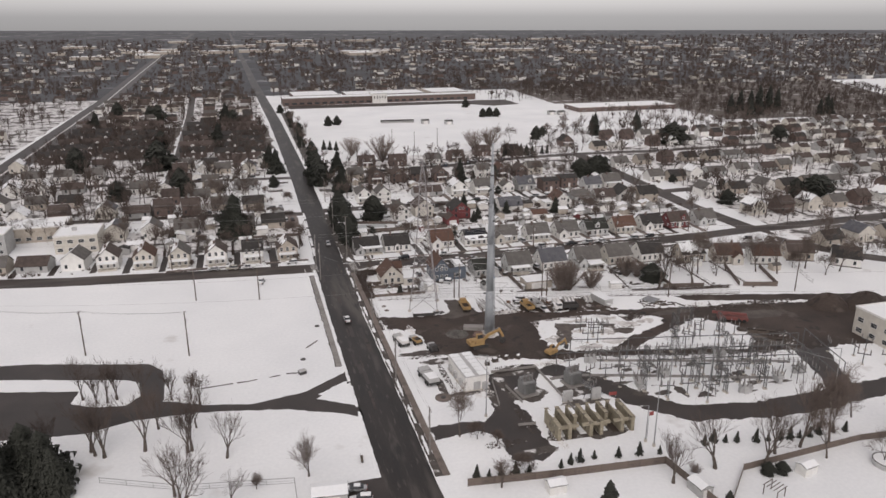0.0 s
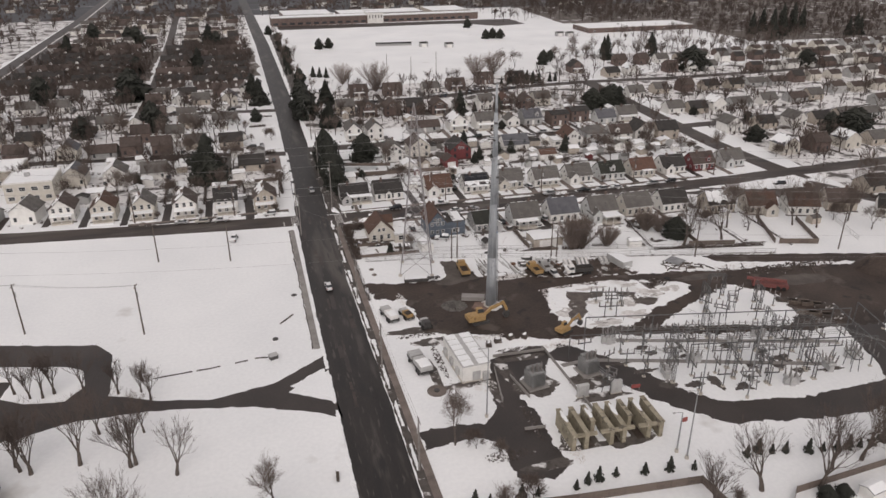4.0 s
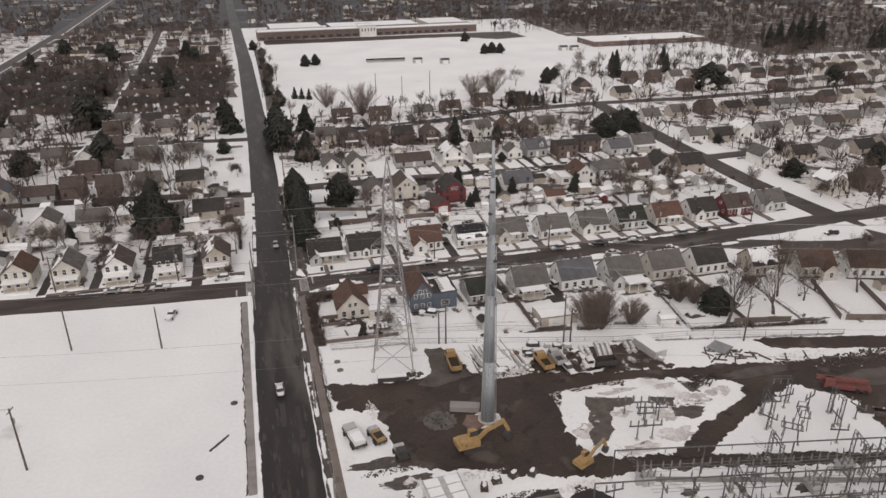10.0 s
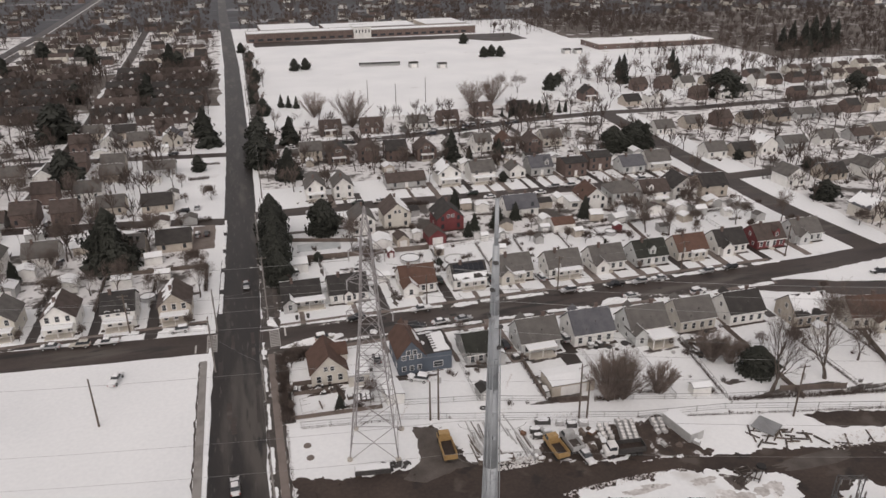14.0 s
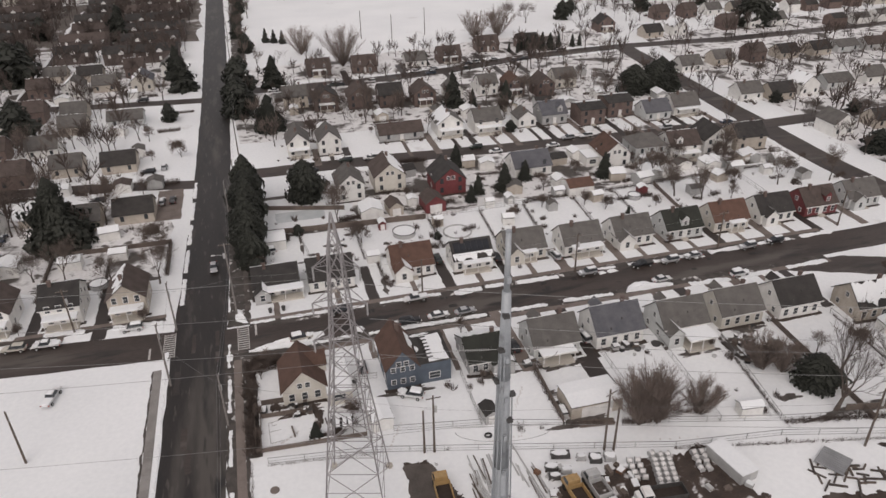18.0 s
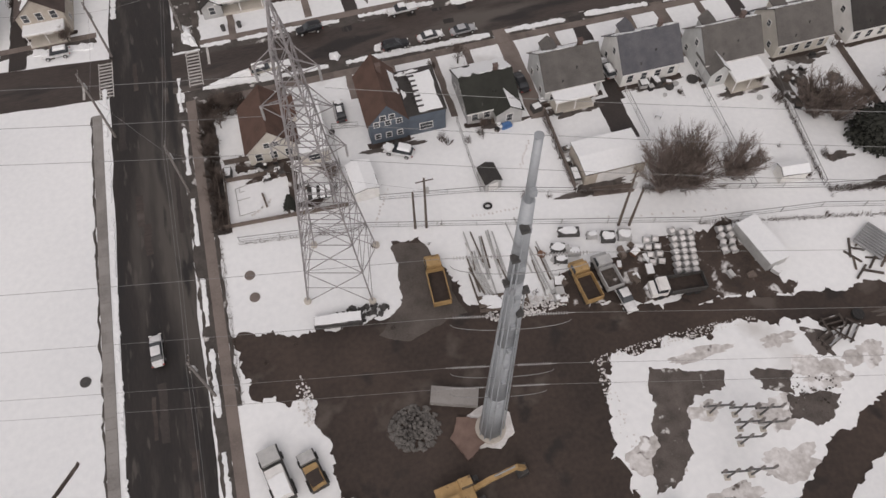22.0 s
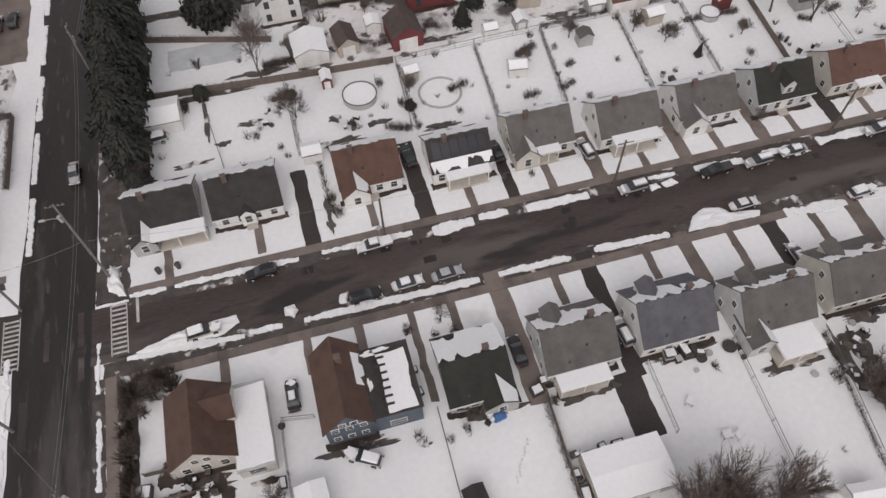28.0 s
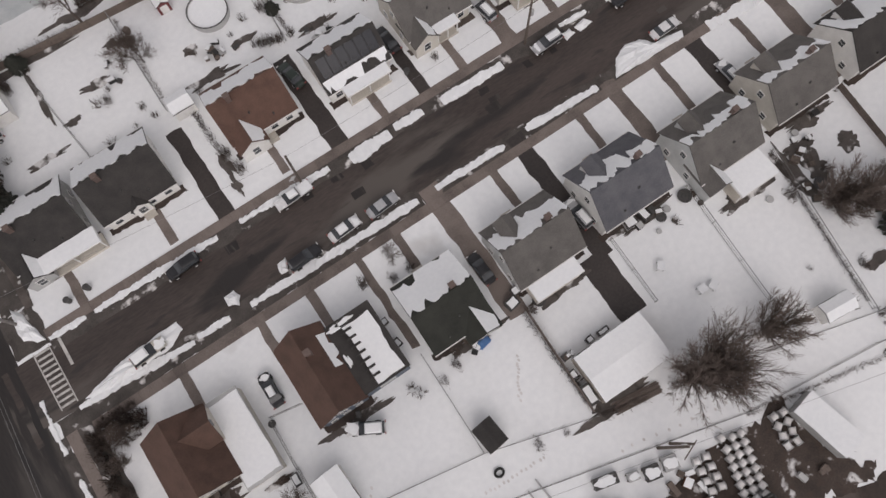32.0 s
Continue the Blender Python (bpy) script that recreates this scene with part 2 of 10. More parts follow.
MOTTLED = surf("mottled_yard", (0.62, 0.61, 0.6), (0.82, 0.815, 0.81), 0.08, 0.85, 0.3, fine=20, world_space=True,
               spots=[((0.085, 0.075, 0.067), 0.09, 0.53), ((0.11, 0.096, 0.085), 0.35, 0.57)])
DARK_YARD = surf("trodden_yard", (0.5, 0.49, 0.48), (0.78, 0.775, 0.77), 0.09, 0.85, 0.3, fine=20, world_space=True,
                 spots=[((0.07, 0.06, 0.053), 0.07, 0.52), ((0.1, 0.088, 0.078), 0.3, 0.56)])
VERGE = surf("muddy_verge", (0.042, 0.036, 0.032), (0.1, 0.088, 0.079), 0.5, 0.9, 0.5, fine=14, world_space=True,
             spots=[((0.62, 0.6, 0.58), 0.45, 0.6)])
MUDDY_SNOW = surf("muddy_snow", (0.05, 0.043, 0.038), (0.12, 0.104, 0.093), 0.5, 0.85, 0.6, fine=16, world_space=True, spots=[((0.66, 0.65, 0.64), 0.35, 0.56), ((0.05, 0.043, 0.038), 0.9, 0.58)])
YARD_MUD = surf("yard_mud", brown((0.026, 0.02, 0.016)), brown((0.075, 0.058, 0.048)), 0.4, 0.8, 0.6, fine=16, world_space=True, spots=[((0.64, 0.63, 0.62), 0.4, 0.57), (brown((0.05, 0.036, 0.028)), 0.9, 0.56)])
SMEARED_SNOW = surf("smeared_snow", (0.36, 0.335, 0.315), (0.74, 0.725, 0.71), 0.35, 0.85, 0.5, fine=5, world_space=True, spots=[((0.1, 0.082, 0.07), 0.6, 0.6), ((0.78, 0.775, 0.77), 0.5, 0.55)])
WET_GRAVEL = surf("wet_gravel", brown((0.05, 0.045, 0.041)), brown((0.13, 0.118, 0.108)), 0.5, 0.8, 0.7, fine=18, world_space=True, spots=[((0.6, 0.59, 0.57), 0.7, 0.63)])
STEEL_PAINT = surf("monopole_steel", (0.3, 0.32, 0.335), (0.4, 0.42, 0.435), 0.25, 0.55, 0.1, metal=0.3, spots=[((0.24, 0.25, 0.26), 0.4, 0.6)])
WOOD_FLOOR = surf("wood_floor", (0.075, 0.063, 0.055), (0.17, 0.148, 0.132), 0.1, 0.95, 0.4, fine=20, world_space=True,
                  spots=[((0.55, 0.54, 0.53), 0.07, 0.58)])
POOL_ICE = surf("pool_ice", (0.42, 0.46, 0.47), (0.6, 0.62, 0.62), 0.4, 0.4, 0.1)

ROOFS = {k: lined("shingles_" + k, brown(a), brown(b), 0.16, "Z", 0.9, 0.5, 0.12) for k, a, b in (
    ("grey", (0.07, 0.071, 0.068), (0.125, 0.125, 0.12)), ("dark", (0.02, 0.02, 0.02), (0.045, 0.044, 0.042)),
    ("brown", (0.052, 0.032, 0.024), (0.098, 0.06, 0.046)), ("slate", (0.06, 0.067, 0.08), (0.11, 0.118, 0.132)),
    ("umber", (0.045, 0.037, 0.033), (0.088, 0.072, 0.065)), ("green", (0.014, 0.016, 0.013), (0.03, 0.034, 0.028)),
    ("rust", (0.068, 0.04, 0.03), (0.118, 0.07, 0.053)))}
WALLS = {k: lined("siding_" + k, a, b, 0.2, "Z", 0.7, 0.35, 0.12) for k, a, b in (
    ("white", (0.6, 0.59, 0.56), (0.76, 0.75, 0.72)), ("cream", (0.45, 0.42, 0.37), (0.58, 0.55, 0.49)),
    ("grey", (0.28, 0.28, 0.27), (0.4, 0.4, 0.39)), ("tan", (0.34, 0.3, 0.25), (0.47, 0.42, 0.36)),
    ("blue", (0.06, 0.076, 0.098), (0.098, 0.12, 0.148)), ("red", (0.105, 0.022, 0.025), (0.17, 0.04, 0.042)),
    ("brick", (0.085, 0.058, 0.05), (0.15, 0.108, 0.093)), ("pale", (0.42, 0.43, 0.42), (0.55, 0.56, 0.55)))}
DARK_BRICK = lined("sooty_brick", (0.06, 0.047, 0.042), (0.12, 0.094, 0.085), 0.2, "Z", 0.85, 0.3, 0.15)
CAR_PAINTS = {k: surf("car_paint_" + k, a, b, 1.5, 0.35, 0.0) for k, a, b in (
    ("white", (0.55, 0.55, 0.55), (0.75, 0.75, 0.75)), ("silver", (0.3, 0.31, 0.32), (0.45, 0.45, 0.46)),
    ("black", (0.01, 0.01, 0.012), (0.03, 0.03, 0.033)), ("blue", (0.015, 0.025, 0.05), (0.03, 0.045, 0.08)),
    ("green", (0.02, 0.03, 0.025), (0.04, 0.055, 0.045)), ("beige", (0.4, 0.38, 0.33), (0.55, 0.52, 0.46)))}


# ---- building blocks ----
def mesh(name, bm, material):
    me = bpy.data.meshes.new(name)
    bm.to_mesh(me)
    bm.free()
    me.materials.append(material)
    return me


def part(name, bm, material, parent=None, label="", at=None):
    """One mesh object from a bmesh, or from mesh data that is shared."""
    ob = new(name, bm if isinstance(bm, bpy.types.Mesh) else mesh(name, bm, material))
    if parent:
        ob.parent = parent
    if at is not None:
        ob.matrix_basis = at
    if label:
        ob["label"] = label
    return ob


def thing(name, at, label, category, group="", kind=""):
    ob = new(name)
    ob.empty_display_size = 0.3
    ob.matrix_basis = at
    return tagged(ob, label, category, group, kind)


def box(bm, x0, x1, y0, y1, z0, z1, m=None):
    v = [Vector(p) for p in ((x0, y0, z0), (x1, y0, z0), (x1, y1, z0), (x0, y1, z0), (x0, y0, z1), (x1, y0, z1), (x1, y1, z1), (x0, y1, z1))]
    v = [bm.verts.new(m @ p if m else p) for p in v]
    for f in ((3, 2, 1, 0), (4, 5, 6, 7), (0, 1, 5, 4), (1, 2, 6, 5), (2, 3, 7, 6), (3, 0, 4, 7)):
        bm.faces.new([v[i] for i in f])
    return bm


def boxes(*rows):
    bm = bmesh.new()
    for r in rows:
        box(bm, *r)
    return bm


def tube(bm, a, b, ra, rb, sides=8, caps=True):
    """A tapered round bar between two points."""
    a, b = Vector(a), Vector(b)
    d = (b - a).normalized()
    u = d.orthogonal().normalized()
    w = d.cross(u)
    rings = []
    for p, r in ((a, ra), (b, rb)):
        rings.append([bm.verts.new(p + r * (math.cos(k * math.tau / sides) * u + math.sin(k * math.tau / sides) * w)) for k in range(sides)])
    for k in range(sides):
        bm.faces.new((rings[0][k], rings[0][(k + 1) % sides], rings[1][(k + 1) % sides], rings[1][k]))
    if caps:
        bm.faces.new(rings[0][::-1]), bm.faces.new(rings[1])
    return bm


def tubes(*rows, sides=8):
    bm = bmesh.new()
    for r in rows:
        tube(bm, *r, sides=sides)
    return bm


def pipe(points, r, sides=8):
    """One bent bar through several points."""
    bm = bmesh.new()
    rings = []
    for k, p in enumerate(points):
        d = (points[min(k + 1, len(points) - 1)] - points[max(k - 1, 0)]).normalized()
        u = d.cross(Vector((0.31, 0.95, 0.05))).normalized()
        w = d.cross(u)
        rings.append([bm.verts.new(p + r * (math.cos(j * math.tau / sides) * u + math.sin(j * math.tau / sides) * w)) for j in range(sides)])
    for a, b in zip(rings, rings[1:]):
        for j in range(sides):
            bm.faces.new((a[j], a[(j + 1) % sides], b[(j + 1) % sides], b[j]))
    return bm


def solid(outline, z0, z1):
    """A plate from an outline in plan, with its sides."""
    bm = bmesh.new()
    n = len(outline)
    if sum(outline[k][0] * outline[(k + 1) % n][1] - outline[(k + 1) % n][0] * outline[k][1] for k in range(n)) < 0:
        outline = outline[::-1]
    flat, _, tris = geometry.delaunay_2d_cdt([Vector(p) for p in outline], [], [list(range(n))], 1, 0.0001)[:3]
    top = [bm.verts.new((v.x, v.y, z1)) for v in flat]
    for t in tris:
        bm.faces.new([top[i] for i in t])
    lo, hi = [bm.verts.new((x, y, z0)) for x, y in outline], [bm.verts.new((x, y, z1)) for x, y in outline]
    for k in range(n):
        m = (k + 1) % n
        bm.faces.new((lo[k], lo[m], hi[m], hi[k]))
    return bm


def ragged(points, step=1.0, amount=0.3, seed=0):
    """An outline with uneven edges, from a few corners."""
    out = []
    for k, (x, y) in enumerate(points):
        x2, y2 = points[(k + 1) % len(points)]
        n = max(1, int(math.hypot(x2 - x, y2 - y) / step))
        for i in range(n):
            p = Vector((x + (x2 - x) * i / n, y + (y2 - y) * i / n, seed * 7.3))
            out.append((p.x + amount * noise.noise(p * 0.45) + 0.5 * amount * noise.noise(p * 1.7) + 0.3 * amount * noise.noise(p * 4.3),
                        p.y + amount * noise.noise(p * 0.45 + Vector((31, 7, 0))) + 0.5 * amount * noise.noise(p * 1.7 + Vector((3, 70, 0))) + 0.3 * amount * noise.noise(p * 4.3 + Vector((9, 5, 0)))))
    return out


def blob(x, y, rx, ry, seed=0, n=36, rough=0.55):
    """An uneven round outline that never crosses itself."""
    out = []
    for k in range(n):
        a = k * math.tau / n
        p = Vector((math.cos(a) * 1.4, math.sin(a) * 1.4, seed * 3.7))
        r = 1 + rough * noise.noise(p) + 0.6 * rough * noise.noise(p * 2.3) + 0.25 * rough * noise.noise(p * 5.1)
        out.append((x + rx * max(0.25, r) * math.cos(a), y + ry * max(0.25, r) * math.sin(a)))
    return out


def sheet(name, points, material, z, step=1.0, amount=0.3, label="", kind="structure", seed=0, z0=None, category=""):
    ob = part(name, solid(ragged(points, step, amount, seed) if amount else points, z - 0.05 if z0 is None else z0, z), material)
    return tagged(ob, label, category, "", kind)


def strip(line, half, step=6.0):
    """The outline of a band along a line in plan."""
    left, right = [], []
    for k, (x, y) in enumerate(line):
        a, b = line[max(0, k - 1)], line[min(len(line) - 1, k + 1)]
        dx, dy = b[0] - a[0], b[1] - a[1]
        l = math.hypot(dx, dy)
        left.append((x - dy / l * half, y + dx / l * half)), right.append((x + dy / l * half, y - dx / l * half))
    return left + right[::-1]


# ---- ground ----
def ground():
    bm = bmesh.new()
    for x0, x1, y0, y1 in ((-4000, 4000, -700, 640),):
        f = bm.faces.new([bm.verts.new(p) for p in ((x0, y0, 0), (x1, y0, 0), (x1, y1, 0), (x0, y1, 0))])
    tagged(part("ground", bm, GROUND), "snow-covered flat ground of the suburb", "ground", kind="structure")
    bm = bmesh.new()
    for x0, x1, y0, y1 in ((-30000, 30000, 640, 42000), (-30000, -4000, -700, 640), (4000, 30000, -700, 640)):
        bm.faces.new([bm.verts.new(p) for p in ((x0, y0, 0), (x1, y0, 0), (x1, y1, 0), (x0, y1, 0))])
    tagged(part("backdrop", bm, HAZED_WOODS), "distant bare woods and snowy clearings out to the horizon", "backdrop", kind="structure")


ground()


# ---- roads ----
MAIN = [(-1.6, -420), (-1.5, -140), (-1.6, -50), (-0.9, 0), (0.9, 60), (1.6, 160), (0, 400), (-8, 800), (-16, 1350), (-35, 2650), (-60, 4300)]
WEST = [(-6, 1.8), (-29, 3.8), (-47, 5.6), (-64, 7.6), (-98, 11.5), (-140, 20), (-185, 34)]
EAST = [(4, -0.3), (22, -0.6), (65, -0.9), (122, -1.4), (160, -0.8), (182, 1.0), (262, 4), (420, 14)]
SECOND = [(6, 85), (56, 84.5), (92, 82), (134, 80), (184, 78)]
THIRD = [(6, 172), (60, 171), (100, 176), (140, 186), (190, 190), (250, 186), (330, 189), (420, 199), (640, 226)]
CROSS = [(186, -8), (183, 40), (185, 90), (188, 145), (191, 188)]
ROADS = (("road_main", MAIN, 5.3, STREAKED), ("road_west", WEST, 4.6, ASPHALT), ("road_east", EAST, 4.4, ASPHALT),
         ("road_second", SECOND, 3.8, ASPHALT), ("road_third", THIRD, 4.2, ASPHALT), ("road_cross", CROSS, 4.8, ASPHALT),
         ("road_parkway", [(-172, 0), (-170, 253), (-174, 640), (-188, 1070), (-212, 1900), (-262, 4300)], 9.5, WET_ASPHALT),
         ("road_mid", [(-72, 96), (-71, 245), (-76, 460), (-82, 640), (-118, 1400), (-150, 2400)], 3.2, ASPHALT),
         ("road_stub", [(-4, 82), (-33, 88), (-56, 91), (-100, 95), (-168, 101)], 3.0, ASPHALT),
         ("road_north_west", [(-3, 165), (-30, 168), (-60, 172), (-92, 172), (-168, 176)], 3.2, ASPHALT),
         ("road_east_b", [(184, 76), (240, 78), (300, 85), (430, 100), (640, 125)], 3.8, ASPHALT),
         ("road_south_east", [(184, -12), (200, -40), (232, -70), (270, -95)], 4.2, ASPHALT))
for k, (name, line, half, material) in enumerate(ROADS):
    sheet(name, strip(line, half), material, 0.02 + 0.002 * k, 4.0, 0.35, "dark wet asphalt road cleared of snow", seed=k, z0=-0.05)
sheet("road_median", strip([(-171.5, 0), (-169.5, 253), (-173.5, 640), (-187.5, 1070), (-211, 1900)], 0.7), DIRTY_SNOW, 0.12, 5.0, 0.5, "narrow median of dirty snow between two carriageways", z0=0, seed=17)
sheet("road_fork", [(128, -5.5), (146, -7), (158, -11), (172, -14), (188, -14), (194, -22), (188, -27), (176, -24), (158, -20.5), (142, -14), (128, -8.5)], ASPHALT, 0.05, 2.0, 0.5, "dark wet asphalt fork of the street", z0=-0.05, seed=19)
sheet("road_island", [(147, -7.4), (160, -5.6), (174, -4), (186, -3), (187.5, -8), (184.5, -16), (172, -15.5), (160, -12.6)], SNOW, 0.22, 1, 0.6, "snow-covered traffic island", z0=0, seed=3)


# ---- sidewalks, kerbs, crosswalks ----
def walkway(name, x0, x1, y0, y1, along, piece=1.5, stone=CONCRETE):
    """A concrete walk of separate flags."""
    base = tagged(part(name, boxes((x0, x1, y0, y1, -0.05, 0.06)), stone), "worn grey-brown concrete pavement", "pavement", kind="structure")
    length = (x1 - x0) if along == "x" else (y1 - y0)
    n = max(1, int(length / piece))
    w = length / n
    data = mesh("flag", boxes((0.02, w - 0.02, 0.02, y1 - y0 - 0.02, 0, 0.05)) if along == "x" else boxes((0.02, x1 - x0 - 0.02, 0.02, w - 0.02, 0, 0.05)), stone)
    for k in range(min(n, 36)):
        part("flag", data, None, base, at=pose(x0 + (k * w if along == "x" else 0), y0 + (0 if along == "x" else k * w), 0.06, rz=0))
    return base


walkway("pavement_main_west", -9.2, -7.7, -80, -6, "y", stone=GREY_WALK)
walkway("pavement_main_east", 5.6, 7.1, -134, -7, "y")
walkway("pavement_east_south", 9, 142, -8.6, -7.2, "x", 1.6)
walkway("pavement_east_north", 9, 150, 5.0, 6.4, "x", 1.6)
walkway("pavement_west_north", -60, -8, 12.2, 13.4, "x", 1.6)
walkway("pavement_main_north_east", 8.3, 9.4, 10, 78, "y", stone=WET_GRAVEL)


def crosswalk(x0, x1, y0, y1, bars=11):
    c = thing("crosswalk", pose(0, 0, 0), "faded white ladder crosswalk painted on the asphalt", "crosswalk", kind="structure")
    part("side_line", boxes((x0, x0 + 0.15, y0, y1, 0.028, 0.034)), PAINT_LINE, c)
    part("side_line", boxes((x1 - 0.15, x1, y0, y1, 0.028, 0.034)), PAINT_LINE, c)
    bar = mesh("bar", boxes((x0 + 0.2, x1 - 0.2, -0.15, 0.15, 0.028, 0.034)), PAINT_LINE)
    for k in range(bars):
        part("bar", bar, None, c, at=pose(0, y0 + (k + 0.5) * (y1 - y0) / bars, 0))


crosswalk(6.5, 8.8, -4.0, 4.3)
crosswalk(-7.9, -5.6, -2.6, 5.6)
tagged(part("stop_line", boxes((10.0, 10.4, 0.4, 4.4, 0.028, 0.034)), PAINT_LINE), "white stop line on the asphalt", "road marking", kind="structure")
tagged(part("stop_line", boxes((-10.6, -10.2, -2.0, 1.6, 0.028, 0.034)), PAINT_LINE), "white stop line on the asphalt", "road marking", kind="structure")


def drive(points, material=ASPHALT, amount=0.15, label="cleared asphalt driveway", seed=0, z=0.03):
    return sheet("driveway", points, material, z, 0.8, amount, label, seed=seed, z0=-0.02, category="driveway")


def rect(x0, x1, y0, y1):
    return [(x0, y0), (x1, y0), (x1, y1), (x0, y1)]


def bank(x0, y0, x1, y1, width=0.9, height=0.45, seed=0):
    """A ribbon of ploughed snow: straight along the kerb, broken along the road side, with blunt ends."""
    n = max(5, int(math.hypot(x1 - x0, y1 - y0) / 0.25))
    d = Vector((x1 - x0, y1 - y0, 0)).normalized()
    s = Vector((-d.y, d.x, 0))
    rows = []
    bm = bmesh.new()
    for k in range(n + 1):
        u = k / n
        p = Vector((x0 + (x1 - x0) * u, y0 + (y1 - y0) * u, 0))
        blunt = min(1, 0.78 + 0.15 * min(k, n - k))
        wide = width * 0.5 * blunt * (0.92 + 0.55 * noise.noise(p * 0.28 + Vector((seed, 0, 0))))
        row = []
        for j, (off, up) in enumerate(((-1, -0.03), (-0.94, 0.7), (-0.3, 0.8), (0.35, 0.76), (0.93, 0.66), (1, -0.03))):
            jit = 0.2 * noise.noise(p * 0.9 + Vector((j // 3 * 5, seed, 2))) + 0.2 * noise.noise(p * 3.6 + Vector((j // 3 * 9, seed, 7)))
            lump = 1 + 0.9 * noise.noise(p * 1.7 + Vector((3.1 * j, seed, 5)))
            row.append(bm.verts.new(p + s * (off * wide + jit) + d * (0.12 * noise.noise(p * 3 + Vector((7 * j, 1, seed)))) + Vector((0, 0, max(0.05, up * height * 0.62 * blunt * lump) if up > 0 else -0.03))))
        rows.append(row)
    for a, b in zip(rows, rows[1:]):
        for j in range(5):
            bm.faces.new((a[j], a[j + 1], b[j + 1], b[j]))
    for row in (rows[0], rows[-1]):
        bm.faces.new(row)
    bmesh.ops.recalc_face_normals(bm, faces=bm.faces)
    return tagged(part("snow_bank", bm, SNOW), "ploughed bank of snow along the kerb", "snow bank", "kerb snow banks")


def snow_heap(points, height, seed=0):
    """A low ploughed heap with a broken outline and a lumpy top."""
    outer = [Vector((*p[:2], 0)) for p in ragged(points, 0.45, 0.28, seed)]
    mid = sum(outer, Vector()) / len(outer)
    bm = bmesh.new()
    rings = []
    for share, up in ((1.0, -0.03), (0.93, 0.35), (0.72, 0.75), (0.4, 1.0)):
        rings.append([bm.verts.new(mid + (p - mid) * share + Vector((0, 0, up * height * (1 + 0.9 * noise.noise(p * 1.4 * share + Vector((seed, 0, share)))) if up > 0 else up))) for p in outer])
    for a, b in zip(rings, rings[1:]):
        for k in range(len(outer)):
            j = (k + 1) % len(outer)
            bm.faces.new((a[k], a[j], b[j], b[k]))
    bm.faces.new(rings[-1])
    bmesh.ops.recalc_face_normals(bm, faces=bm.faces)
    return tagged(part("snow_mound", bm, SNOW), "ploughed heap of broken snow beside the kerb", "snow mound", "ploughed snow mounds")


# ---- trees ----
def branches(seed, height, spread, levels=5, trunk_share=0.25, kinds=(2, 3, 3), thin=0.022, fuzz=0, boost=1.0):
    """Tapered limbs, thin branches and the finest twigs of a bare tree: lists of (a, b, ra, rb)."""
    rnd = random.Random(seed)
    limbs, twigs, fine = [], [], []

    def grow(p, d, length, r, level):
        q = p
        bends = 2 if level < min(4, levels) else 1
        for _ in range(bends):
            d = (d + Vector((rnd.uniform(-1, 1), rnd.uniform(-1, 1), rnd.uniform(-0.3, 0.6))) * 0.13).normalized()
            n = q + d * length / bends
            (limbs if level < 3 else twigs if level < 5 else fine).append((q, n, r, r * 0.8))
            q, r = n, r * 0.8
        if level >= levels - 2:
            for _ in range(fuzz):
                e = (d + Vector((rnd.uniform(-1, 1), rnd.uniform(-1, 1), rnd.uniform(-0.4, 0.9))) * 0.7).normalized()
                s = q - d * length * rnd.random()
                fine.append((s, s + e * rnd.uniform(0.5, 1.3) * height / 16, thin * 0.8, thin * 0.25))
        if level >= levels:
            return
        kids = rnd.choice((3, 4)) if level < 2 else rnd.choice(kinds)
        start = rnd.uniform(0, math.tau)
        for k in range(kids):
            turn = start + k * math.tau / kids + rnd.uniform(-0.5, 0.5)
            u = d.orthogonal().normalized()
            w = d.cross(u)
            lean = (rnd.uniform(0.3, 0.75) if k else rnd.uniform(0.05, 0.3)) * spread
            nd = (d * math.cos(lean) + (u * math.cos(turn) + w * math.sin(turn)) * math.sin(lean) + Vector((0, 0, 0.1))).normalized()
            at = q - d * length * (rnd.uniform(0.0, 0.6) if k and level else 0.0)
            grow(at, nd, length * (1.0 if level else boost) * (rnd.uniform(0.6, 0.85) if k else rnd.uniform(0.72, 0.9)), max(thin, r * 0.62), level + 1)

    grow(Vector((0, 0, -0.1)), Vector((0, 0, 1)), height * trunk_share, height * 0.0185, 0)
    return limbs, twigs, fine


def bars_mesh(name, bars, material, sides, fine=()):
    """Many thin bars as one mesh, without bmesh operators; the fine ones are single blades."""
    verts, faces = [], []
    for a, b, ra, rb in bars:
        d = (b - a).normalized()
        u = d.orthogonal().normalized()
        w = d.cross(u)
        s = len(verts)
        for p, r in ((a, ra), (b, rb)):
            verts += [p + r * (math.cos(k * math.tau / sides) * u + math.sin(k * math.tau / sides) * w) for k in range(sides)]
        faces += [(s + k, s + (k + 1) % sides, s + sides + (k + 1) % sides, s + sides + k) for k in range(sides)]
    for k, (a, b, ra, rb) in enumerate(fine):
        u = (b - a).cross(Vector((math.sin(k), math.cos(k), 0.3))).normalized()
        s = len(verts)
        verts += [a - ra * u, a + ra * u, b + rb * u, b - rb * u]
        faces.append((s, s + 1, s + 2, s + 3))
    me = bpy.data.meshes.new(name)
    me.from_pydata([tuple(v) for v in verts], [], faces)
    me.materials.append(material)
    return me


